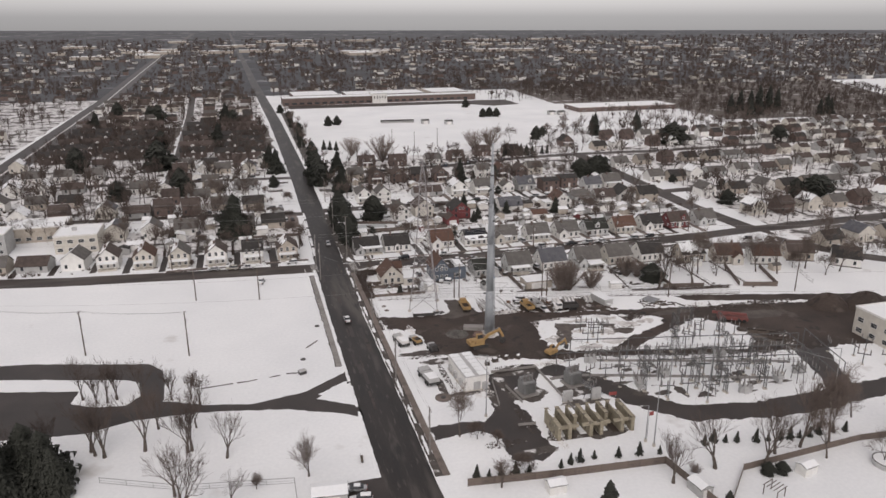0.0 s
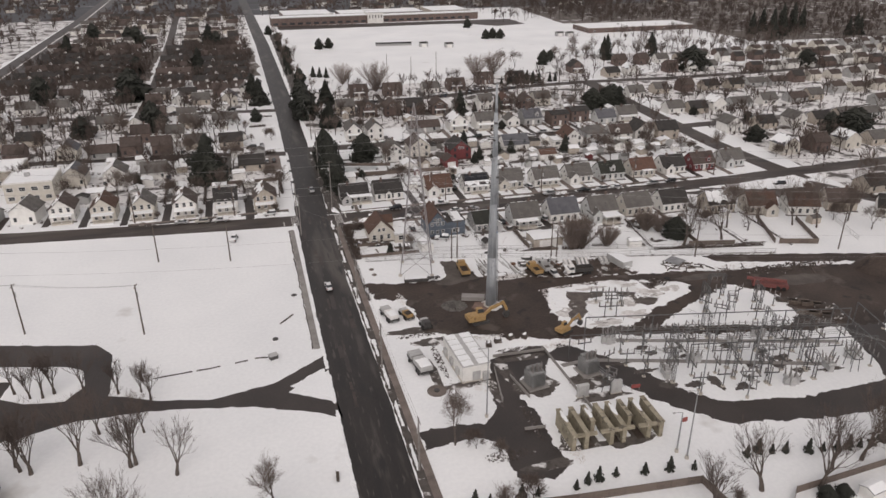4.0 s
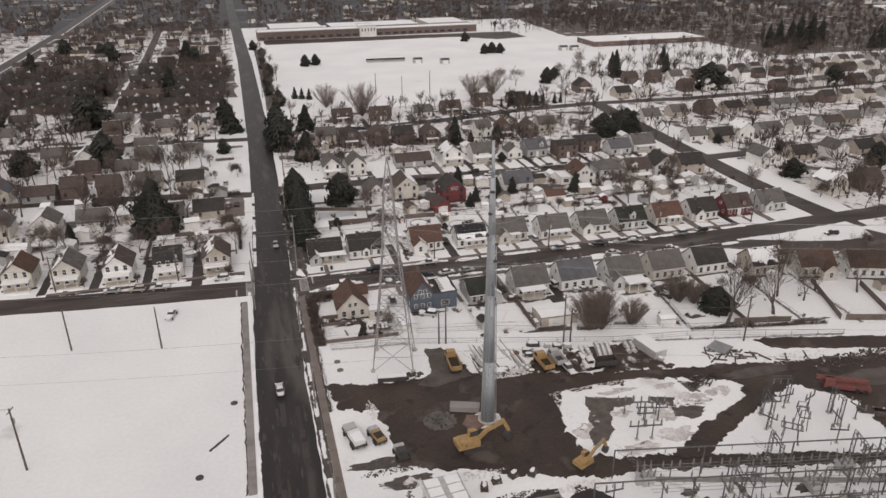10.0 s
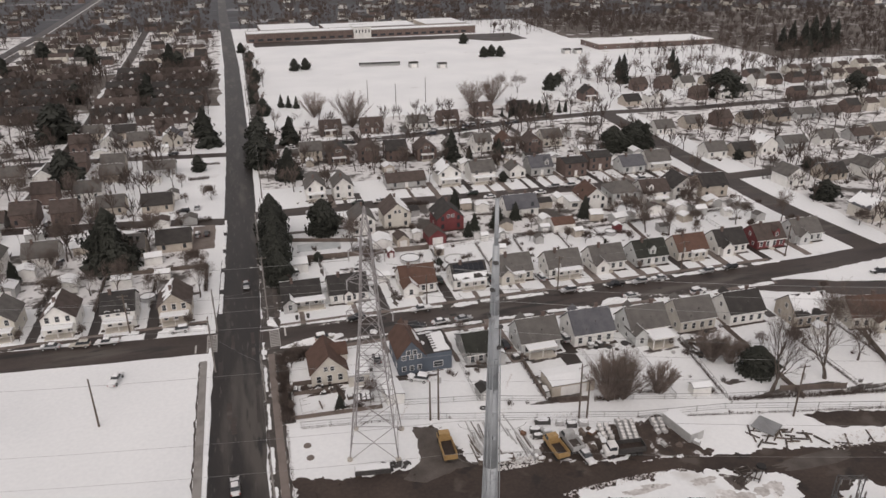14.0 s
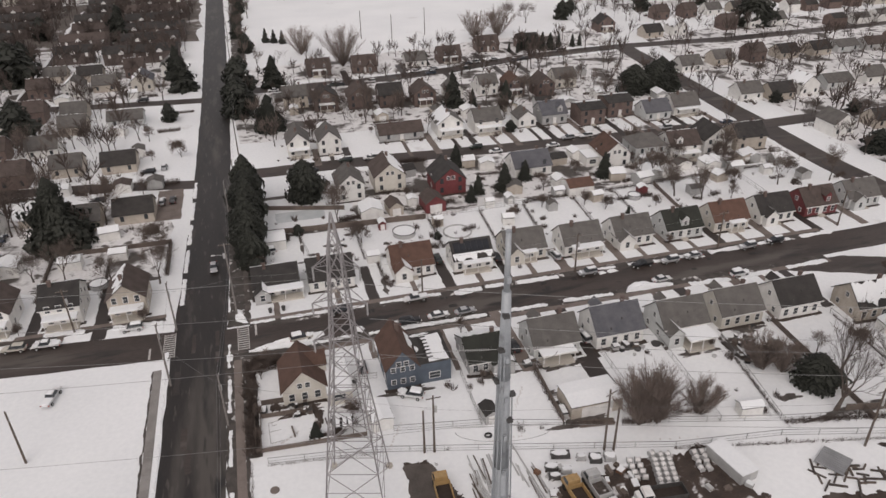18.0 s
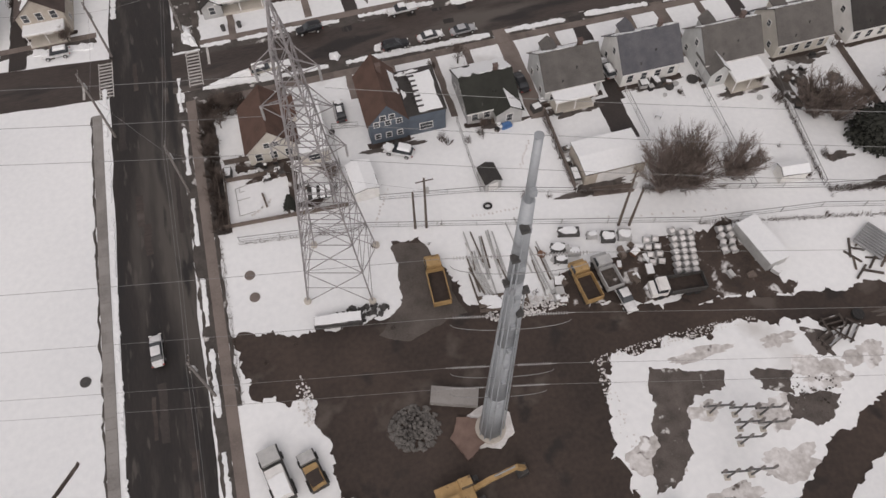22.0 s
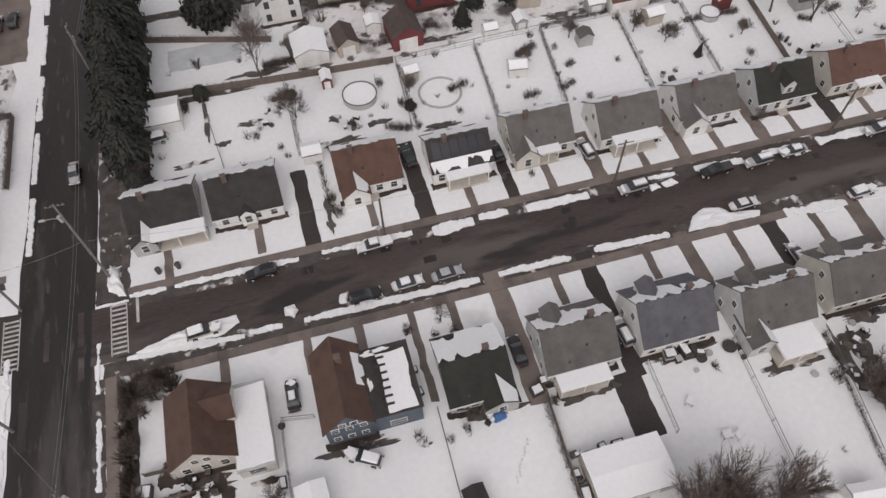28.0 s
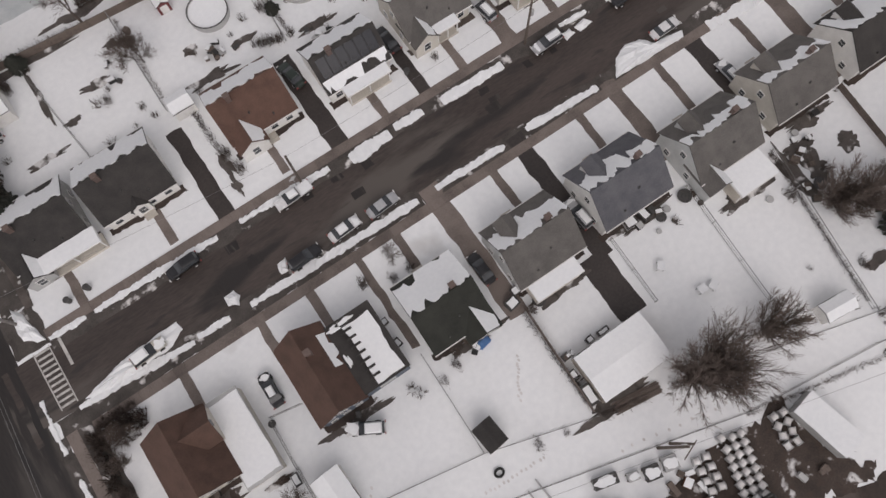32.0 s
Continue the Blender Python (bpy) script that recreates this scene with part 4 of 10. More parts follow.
for k in range(6):
    part("solar_panel", slope(1.35, 7.6, 3.2, 3.0, "x", 1, u0=0.12, u1=0.62, ends=0.0, thick=0.06, lift=0.2), SOLAR, n4, at=pose(-3.6 + 1.44 * k, 0, 0))
part("roof_snow", slope(9.4, 7.6, 3.2, 3.0, "x", 1, u0=0.66, u1=0.9, thick=0.14, ends=0.1, raggedness=0.25, seed=77, lift=0.165), SNOW, n4)
for k, (hx, hy, roof, wall, extra) in enumerate((
        (73.7, 16.6, "grey", "cream", dict(ell=(3.0, 3.6, 1.6, 1, 2.8, 1.7), porch=(-0.5, 3.4, 1.5, 1))), (87.9, 15.4, "grey", "white", dict(porch=(-0.4, 7.4, 2.2, 1))),
        (101.4, 15.4, "grey", "white", dict(ell=(2.8, 3.8, 1.6, 1, 2.8, 1.7))), (115.0, 15.2, "green", "pale", dict(dormer=(0, 2.0, 1))),
        (128.6, 15.6, "rust", "cream", dict(porch=(-1, 4, 1.6, 1))), (142.2, 16.0, "dark", "white", dict(ell=(2.4, 3.6, 1.5, 1, 2.8, 1.6))),
        (156.0, 16.4, "umber", "red", dict(dormer=(-1.8, 1.8, 1))), (170.0, 17.0, "grey", "pale", dict(ell=(2.4, 3.6, 1.5, 1, 2.8, 1.6))))):
    house(hx, hy, 9.8, 7.9, 3.1, 3.5, "x", roof, wall, turn=180, snow=(-1,), seed=30 + k, **extra)
# the row behind, on the south side of the second street
TAKEN = []
BACK_ROW = ((38.9, 61.8, "grey", "white", 7.4, 9.6, "y", 4.9, 3.0, {}), (50.6, 65.2, "umber", "cream", 8.8, 10.4, "y", 5.0, 3.4, {}), (66.6, 58.4, "dark", "red", 8.8, 10.2, "y", 4.3, 3.6, {}),
            (93.4, 62.4, "slate", "white", 11.4, 8.6, "x", 3.2, 3.4, {}), (119.8, 61.8, "brown", "white", 8.8, 10.4, "y", 4.4, 3.6, dict(lean=(-1, 4.0, 7.0, 2.8, 1.0))),
            (143.0, 60.6, "umber", "white", 10.0, 9.0, "x", 4.8, 3.2, dict(dormer=(-2.2, 2.2, -1), porch=(0, 8.0, 2.4, -1))), (155.0, 62.2, "dark", "white", 9.4, 10.4, "y", 5.0, 3.6, {}),
            (167.2, 61.5, "dark", "tan", 10.2, 9.2, "x", 4.6, 3.2, {}))
for k, (hx, hy, roof, wall, w, d, along, eave, rise, extra) in enumerate(BACK_ROW):
    house(hx, hy, w, d, eave, rise, along, roof, wall, turn=-3 if hx > 110 else 0, snow=(1,) if along == "x" or k in (1, 4) else (), seed=50 + k, storeys=2, detail=1, **extra), TAKEN.append((hx, hy))


def hip_house(x, y, w, d, eave, rise, roof, wall, turn=0.0, seed=0, label="pale house under a grey hipped roof"):
    """A square house whose roof slopes on all four sides, with a rear porch."""
    h = thing("house", pose(x, y, 0, rz=turn), label, "house", "houses")
    part("wall", boxes((-w / 2, w / 2, -d / 2, d / 2, -0.1, eave)), WALLS[wall], h)
    bm, o, r = bmesh.new(), 0.45, w * 0.16
    low = [bm.verts.new(p) for p in ((-w / 2 - o, -d / 2 - o, eave), (w / 2 + o, -d / 2 - o, eave), (w / 2 + o, d / 2 + o, eave), (-w / 2 - o, d / 2 + o, eave))]
    a, b = bm.verts.new((-r, 0, eave + rise)), bm.verts.new((r, 0, eave + rise))
    for f in ((low[0], low[1], b, a), (low[1], low[2], b), (low[2], low[3], a, b), (low[3], low[0], a), low[::-1]):
        bm.faces.new(f)
    part("roof", bm, ROOFS[roof], h)
    part("chimney", boxes((0.8, 1.5, 0.3, 1.0, eave, eave + rise + 0.8)), WALLS["brick"], h)
    part("porch_roof", boxes((-w * 0.4, w * 0.4, -d / 2 - 2.4, -d / 2, 2.7, 2.9)), GREY_TRIM, h)
    part("porch_snow", solid(ragged(rect(-w * 0.39, w * 0.39, -d / 2 - 2.35, -d / 2 - 0.1), 0.6, 0.15, seed), 2.9, 3.06), SNOW, h)
    for u in (-1, 0, 1):
        part("porch_post", boxes((u * w * 0.37 - 0.07, u * w * 0.37 + 0.07, -d / 2 - 2.3, -d / 2 - 2.16, -0.05, 2.7)), TRIM, h)
    for z in (0.9, 3.5):
        for u in (-0.3, 0, 0.3):
            part("window", WINDOWS["tall"][1], None, h, at=pose(u * w, -d / 2 - 0.03, z))
        put_window(h, "small", -w / 2 - 0.03, 0, z, 270)
    return h


hip_house(131.6, 61.6, 10.4, 9.6, 5.4, 2.9, "grey", "pale", -3, 58), TAKEN.append((131.6, 61.6))
# the north side of the second street
NORTH_ROW = ((28.0, 99.6, "grey", "white", 7.0, 10.0, "y", 4.6, 3.2, 1), (37.8, 98.2, "grey", "white", 7.0, 10.0, "y", 4.8, 3.2, 0), (62.4, 103.0, "umber", "grey", 15.0, 8.4, "x", 2.7, 2.4, 0), (79.0, 102.4, "grey", "white", 8.8, 10.0, "y", 4.6, 3.2, 1),
             (92.2, 101.0, "grey", "white", 9.6, 9.4, "x", 4.6, 3.2, 1), (107.0, 102.0, "grey", "white", 6.4, 7.4, "y", 3.2, 2.4, 0), (117.2, 102.6, "slate", "grey", 9.2, 9.0, "x", 3.8, 3.4, 0), (129.6, 98.0, "dark", "brick", 9.2, 9.0, "x", 5.6, 1.2, 0),
             (142.6, 103.0, "dark", "brick", 9.6, 9.0, "x", 5.4, 1.4, 0), (153.6, 95.0, "slate", "pale", 9.8, 8.2, "x", 3.2, 3.2, 0), (166.0, 97.0, "grey", "white", 10.2, 8.4, "x", 3.6, 3.4, 1))
for k, (hx, hy, roof, wall, w, d, along, eave, rise, porch) in enumerate(NORTH_ROW):
    house(hx, hy, w, d, eave, rise, along, roof, wall, turn=180, snow=(-1,) if along == "x" else (1,) if k == 3 else (), seed=70 + k, storeys=2 if eave > 4 else 1, detail=1, porch=(0, w * 0.85, 2.2, 1) if porch else None,
          dormer=(-2.0, 1.8, 1) if k == 6 else None), TAKEN.append((hx, hy))
# the two sides of the third street
for k, (hx, hy, roof, wall, w, d, along, eave, rise, turn) in enumerate((
        (31.4, 147.5, "grey", "tan", 9.0, 8.4, "x", 4.8, 3.0, 0), (42.2, 142.0, "dark", "brick", 9.0, 9.4, "y", 4.8, 3.2, 0), (54.6, 140.5, "umber", "brick", 8.6, 9.0, "y", 4.8, 3.2, 0), (66.4, 139.0, "dark", "brick", 9.0, 9.0, "x", 4.8, 3.2, 0),
        (78.8, 136.4, "umber", "brick", 8.4, 9.4, "y", 4.8, 3.2, 0), (91.5, 139.5, "grey", "white", 6.6, 7.4, "y", 4.0, 2.8, 0), (105.6, 140.4, "grey", "white", 7.4, 8.0, "x", 4.8, 2.8, 0), (115.4, 136.6, "brown", "brick", 7.4, 8.6, "y", 4.8, 3.2, 0),
        (126.4, 133.0, "umber", "brick", 7.4, 8.6, "y", 4.8, 3.2, 0), (138.0, 140.0, "grey", "cream", 9.0, 8.4, "x", 4.4, 3.0, 0), (45.0, 188.6, "umber", "brick", 10.2, 8.2, "x", 3.2, 3.6, 180), (64.8, 187.8, "umber", "brick", 10.6, 8.2, "x", 3.2, 3.6, 180),
        (88.0, 189.0, "grey", "white", 9.4, 8.0, "x", 3.0, 3.0, 180), (104.4, 191.6, "umber", "brick", 10.6, 8.2, "x", 3.2, 3.6, 180), (127.0, 205.0, "umber", "brick", 10.8, 8.2, "x", 3.2, 3.6, 180), (147.0, 203.5, "dark", "brick", 10.0, 8.2, "x", 3.2, 3.4, 180), (198.0, 224.0, "dark", "brick", 9.4, 8.6, "y", 4.2, 3.8, 180))):
    house(hx, hy, w, d, eave, rise, along, roof, wall, turn=turn, snow=((1,) if turn == 0 else (-1,)) if along == "x" else (), seed=150 + k, storeys=2 if eave > 4 else 1, detail=1, group="houses of the third street",
          dormer=((-2.3, 1.6, 1), (2.3, 1.6, 1)) if turn and along == "x" and k != 12 else None, porch=(0, w * 0.6, 1.8, -1 if turn == 0 else 1) if k % 3 == 1 else None, ell=(-2.0, 3.2, 1.2, 1, 2.8, 1.8) if k in (11, 14) else None), TAKEN.append((hx, hy))
for k, (x, y0, y1) in enumerate(((55.6, 175, 190), (80.6, 177, 192), (88.4, 181, 197), (112.6, 182, 196), (119.2, 184, 200), (136.8, 190, 203), (157.2, 193, 206), (38.0, 148, 168), (60.4, 146, 168), (72.6, 146, 169), (97.8, 146, 172), (121, 144, 176), (132, 142, 180))):
    drive(rect(x - 1.3, x + 1.3, y0, y1), WET_ASPHALT, 0.25, "cleared dark driveway between snowy lawns", seed=k, z=0.07 + 0.0007 * k)
# west of the main road
for k, (hx, hy, roof, wall, along) in enumerate(((-15.5, 19.5, "umber", "tan", "y"), (-28.5, 20.0, "dark", "white", "x"), (-42.0, 20.5, "umber", "white", "y"), (-55.5, 22.0, "grey", "cream", "y"),
                                                  (-68.0, 23.5, "brown", "cream", "y"), (-81.0, 26.0, "umber", "white", "y"))):
    house(hx, hy, 7.6, 9.4, 4.6, 3.2, along, roof, wall, turn=180 if along == "x" else 180, snow=(-1,) if along == "x" else (1,), seed=90 + k, storeys=2, detail=2, porch=(0, 6.4, 2.4, 1), snow_to=0.55)


# ---- steel monopole ----
def monopole(x, y):
    p = thing("steel_monopole", pose(x, y, 0), "tall tapered grey steel transmission monopole on a concrete footing", "monopole")
    part("footing", tubes(((0, 0, -0.2), (0, 0, 0.7), 1.9, 1.9), sides=24), PALE_CONCRETE, p)
    radius = lambda z: 1.42 - 0.98 * z / 50.5 if z <= 50.5 else 0.3 - 0.006 * (z - 50.5)
    for z0, z1 in ((0.7, 15), (14.2, 29), (28.2, 41), (40.2, 50.5), (50.5, 56.8)):
        part("shaft_section", tubes(((0, 0, z0), (0, 0, z1), radius(z0 + 0.001) + 0.04 * (1 < z0 < 50), radius(z1)), sides=24), STEEL_PAINT, p).data.polygons.foreach_set("use_smooth", [True] * 26)
    part("top_cap", tubes(((0, 0, 56.8), (0, 0, 56.92), 0.3, 0.3), sides=12), STEEL_PAINT, p)
    for z in (20, 24, 28, 33, 38, 43, 48, 52):
        part("bracket", boxes((-0.2, 0.2, -radius(z) - 0.35, -radius(z) + 0.05, z - 0.3, z + 0.3)), STEEL_PAINT, p)
    for a, z in ((200, 40), (225, 44), (250, 48), (300, 35), (340, 38)):
        c, q = math.cos(radians(a)), math.sin(radians(a))
        r = part("riser_pipe", tubes(((c * 1.62, q * 1.62, -0.1), (c * (radius(z) + 0.2), q * (radius(z) + 0.2), z), 0.09, 0.08), sides=10), STEEL_PAINT, p)
        part("riser_cap", boxes((c * (radius(z) + 0.2) - 0.3, c * (radius(z) + 0.2) + 0.3, q * (radius(z) + 0.2) - 0.3, q * (radius(z) + 0.2) + 0.3, z, z + 0.35)), DARK_IRON, r)
    for z in (16.5, 22.5, 34.0, 44.0):
        for s in (-1, 1):
            rows = [((s * (1.6 + 0.22 * k), -0.3, z), (s * (1.66 + 0.22 * k), -0.3, z), 0.13, 0.13) for k in range(15)]
            st = part("insulator_string", tubes(*rows, ((s * 0.6, -0.3, z), (s * 5.4, -0.3, z), 0.03, 0.03), sides=8), PORCELAIN, p, at=pose(0, 0, 0, rz=-13))
        loop = [Vector((5.0 * math.cos(math.pi * k / 12), -0.9, z - 1.6 * math.sin(math.pi * k / 12))) for k in range(13)]
        part("jumper_wire", pipe(loop, 0.03, 4), WIRE, p, at=pose(0, 0, 0, rz=-13))
    return p


monopole(37.0, -71.6)


# ---- lattice tower ----
def lattice_tower(x, y, turn, base=8.9, height=47.8):
    t = thing("lattice_tower", pose(x, y, 0, rz=turn), "tall weathered steel lattice transmission tower", "tower")
    waist, wz = 1.7, 27.0

    def corner(i, z):
        h = (base + (waist * 2 - base) * min(1, z / wz)) / 2 if z < wz else waist * (1 - 0.55 * (z - wz) / (height - 5 - wz)) if z < height - 5 else waist * 0.45 * max(0.05, (height - z) / 5)
        return Vector((h * (1, -1, -1, 1)[i], h * (1, 1, -1, -1)[i], z))

    levels = [0, 7, 13, 18, 22.5, 27, 30, 33, 36, 39, height - 5, height - 2.5, height]
    for i in range(4):
        part("footing", tubes((corner(i, 0) - Vector((0, 0, 0.2)), corner(i, 0) + Vector((0, 0, 0.5)), 0.5, 0.5)), PALE_CONCRETE, t)
        part("leg", pipe([corner(i, z) for z in levels], 0.13, 4), LATTICE, t)
    for a, b in zip(levels, levels[1:]):
        rows = []
        for i in range(4):
            j = (i + 1) % 4
            rows += [(corner(i, a), corner(j, b), 0.06, 0.06), (corner(j, a), corner(i, b), 0.06, 0.06), (corner(i, b), corner(j, b), 0.06, 0.06)]
            if a < 20:
                mid = (corner(i, a) + corner(j, a) + corner(i, b) + corner(j, b)) / 4
                rows += [(mid, (corner(i, a) + corner(i, b)) / 2, 0.05, 0.05), (mid, (corner(j, a) + corner(j, b)) / 2, 0.05, 0.05)]
        for row in rows:
            part("brace", tubes(row, sides=4), LATTICE, t)
    for z, reach in ((28.5, 4.0), (34.5, 3.6), (40.0, 3.0)):
        for s in (-1, 1):
            tip = Vector((s * reach, 0, z))
            rows = [(corner(i, z + dz), tip, 0.07, 0.05) for i in ((0, 3) if s > 0 else (1, 2)) for dz in (-0.2, 1.8)]
            rows += [(corner(0 if s > 0 else 1, z).lerp(tip, u), corner(3 if s > 0 else 2, z + 1.8).lerp(tip, u), 0.04, 0.04) for u in (0.25, 0.5, 0.75)]
            part("cross_arm", tubes(*rows, sides=4), LATTICE, t)
            part("insulator_string", tubes(*[(tip - Vector((0, 0, 0.2 * k)), tip - Vector((0, 0, 0.2 * k + 0.07)), 0.14, 0.14) for k in range(10)], (tip, tip - Vector((0, 0, 2.1)), 0.04, 0.04), sides=6), PORCELAIN, t)
    return t


lattice_tower(23.8, -45.0, -16)

# ---- the yard: wet dirt, snow islands ----
sheet("yard_dirt", [(7.4, -50.5), (22, -53.5), (30, -53), (32, -42), (36, -42.5), (39.5, -54.5), (54, -58.5), (66, -62), (96, -67), (150, -76), (230, -84), (260, -100), (252, -118), (160, -122), (150, -108), (104, -103), (60, -93), (49, -92), (28, -84), (17, -80), (17.5, -68), (16.5, -62), (9, -59)],
      DIRT, 0.035, 0.35, 1.1, "dark wet bare dirt of the work yard", z0=-0.05, seed=5)
sheet("yard_asphalt", [(7.2, -115.6), (12, -115.4), (20.5, -116.2), (24, -113), (25.5, -106), (28.6, -95.6), (33, -92.8), (43, -92.8), (41.8, -98), (39.5, -103), (33, -103.8), (30.4, -110), (31.4, -116), (31.2, -122), (31.6, -132), (27.8, -134.4), (21.4, -133), (21.4, -123), (17.4, -120), (7.2, -121)], WET_ASPHALT, 0.03, 0.4, 0.8, "dark wet asphalt drive inside the substation", z0=-0.05, seed=8)
sheet("yard_track", strip([(44, -95), (54, -106), (60, -117), (68, -126), (90, -130), (128, -128), (160, -116)], 3.6), WET_ASPHALT, 0.028, 0.6, 0.8, "wet asphalt track round the substation", z0=-0.05, seed=9)
sheet("yard_lane", [(117.5, -101), (123.5, -98.5), (127.5, -104.6), (119, -120), (115.5, -131), (106.5, -131.5), (109, -126), (112.4, -118.6)], WET_ASPHALT, 0.034, 0.6, 0.6, "wet lane along the end of the switchyard", z0=-0.05, seed=19)
sheet("yard_snow", [(54.5, -66.9), (75.5, -67.4), (90, -72), (93, -76.4), (84, -83), (73.1, -89.7), (62.3, -90.0), (52, -86.8), (51, -77)], GROUND, 0.16, 0.3, 1.5, "trodden snow island with puddles in the yard", z0=0, seed=6)
sheet("yard_snow", [(73, -92), (90, -83), (103.5, -77.2), (112, -86), (110.5, -95.2), (105, -100.5), (88, -96)], SNOW, 0.14, 0.35, 1.1, "snow inside the substation fence", z0=0, seed=7)


# ---- vehicles ----
def hull(profile, width, tuck=0.0):
    """A side profile (y, z) drawn across the car's width; tuck narrows its top."""
    top = max(z for _, z in profile)
    low = min(z for _, z in profile)
    bm = bmesh.new()
    sides = []
    for s in (-1, 1):
        sides.append([bm.verts.new((s * (width / 2 - tuck * (z - low) / (top - low + 1e-6)), y, z)) for y, z in profile])
    bm.faces.new(sides[0][::-1]), bm.faces.new(sides[1])
    n = len(profile)
    for k in range(n):
        bm.faces.new((sides[0][k], sides[0][(k + 1) % n], sides[1][(k + 1) % n], sides[1][k]))
    bmesh.ops.recalc_face_normals(bm, faces=bm.faces)
    return bm


SHAPES = {
    "sedan": ([(-2.3, 0.35), (-2.32, 0.72), (-2.2, 0.92), (-1.3, 1.0), (0.95, 0.98), (2.1, 0.82), (2.3, 0.62), (2.3, 0.35)],
              [(-1.65, 0.97), (-1.0, 1.4), (0.35, 1.42), (1.15, 0.97)], [(-1.02, 1.39), (-0.9, 1.46), (0.25, 1.48), (0.38, 1.41)]),
    "suv": ([(-2.3, 0.4), (-2.34, 0.9), (-2.25, 1.08), (0.9, 1.08), (2.1, 0.98), (2.32, 0.75), (2.32, 0.4)],
            [(-2.22, 1.05), (-1.95, 1.68), (0.1, 1.7), (0.95, 1.05)], [(-1.97, 1.67), (-1.85, 1.76), (0.0, 1.78), (0.13, 1.69)]),
    "pickup": ([(-2.75, 0.5), (-2.75, 1.1), (-0.6, 1.1), (1.2, 1.1), (2.5, 1.02), (2.7, 0.8), (2.7, 0.5)],
               [(-0.75, 1.08), (-0.6, 1.72), (0.7, 1.74), (1.35, 1.08)], [(-0.62, 1.71), (-0.5, 1.8), (0.6, 1.82), (0.72, 1.73)])}
WHEEL = mesh("wheel", tubes(((-0.11, 0, 0), (0.11, 0, 0), 0.34, 0.34), sides=16), RUBBER)
RIM = mesh("rim", tubes(((-0.12, 0, 0), (0.12, 0, 0), 0.2, 0.2), sides=10), GREY_TRIM)
CAR_MESHES = {}


def car(x, y, turn, paint="silver", kind="sedan", snowy=0.0, label="", group="parked cars", plain=False):
    words = {"sedan": "sedan car", "suv": "estate car", "pickup": "pickup truck"}[kind]
    c = thing("car" if kind != "pickup" else "pickup_truck", pose(x, y, 0.02, rz=turn), label or f"{paint} {words} parked on the cleared asphalt", "car", group)
    low, glass, top = SHAPES[kind]
    key = (kind, paint)
    if key not in CAR_MESHES:
        body = hull(low, 1.82, 0.1)
        cabin, lid = hull(glass, 1.66, 0.2), hull(top, 1.28, 0.06)
        reach = max(p for p, _ in low)
        for shell, pinch in ((body, 0.2), (cabin, 0.12)):
            for v in shell.verts:
                v.co.x *= 1 - pinch * min(1.0, max(0.0, abs(v.co.y) / reach - 0.3) / 0.7) ** 2
        bmesh.ops.bevel(body, geom=body.edges[:], offset=0.15, segments=3, affect="EDGES")
        bmesh.ops.bevel(cabin, geom=cabin.edges[:], offset=0.05, segments=2, affect="EDGES"), bmesh.ops.bevel(lid, geom=lid.edges[:], offset=0.025, segments=1, affect="EDGES")
        CAR_MESHES[key] = (mesh("body", body, CAR_PAINTS[paint]), mesh("cabin", cabin, GLASS), mesh("roof", lid, CAR_PAINTS[paint]))
        for me in CAR_MESHES[key]:
            me.polygons.foreach_set("use_smooth", [True] * len(me.polygons))
            me.set_sharp_from_angle(angle=radians(40))
    b, g, r = CAR_MESHES[key]
    part("body", b, None, c), part("window", g, None, c), part("roof", r, None, c)
    end = max(p for p, _ in low)
    for sx in (-1, 1):
        for wy in (-end * 0.6, end * 0.62):
            w = part("wheel", WHEEL, None, c, at=pose(sx * 0.75, wy, 0.34))
            if not plain:
                part("rim", RIM, None, w)
        if plain:
            continue
        part("headlight", boxes((sx * 0.65 - 0.2, sx * 0.65 + 0.2, end - 0.1, end + 0.02, 0.62, 0.76)), TRIM, c)
        part("tail_light", boxes((sx * 0.7 - 0.15, sx * 0.7 + 0.15, -end - 0.03, -end + 0.1, 0.68, 0.86)), RED_PAINT, c)
    if kind == "pickup":
        part("bed", boxes((-0.75, 0.75, -2.6, -0.8, 1.1, 1.13)), DARK_IRON if not snowy else SNOW, c)
    if snowy:
        lumps = hull([(y0 * 0.9, z + 0.02) for y0, z in top][:1] + [(y0, z + snowy) for y0, z in top[1:3]] + [(top[3][0], top[3][1] + 0.02)], 1.3 if snowy > 0.2 else 0.95, 0.15)
        part("roof_snow", lumps, SNOW, c)
        part("bonnet_snow", solid(blob(0.1, end * 0.72, 0.62, 0.42 if snowy < 0.2 else 0.7, int(x * 10) % 40, 20, 0.5), 0.9, 0.97 + snowy * 0.6), SNOW, c)
    return c


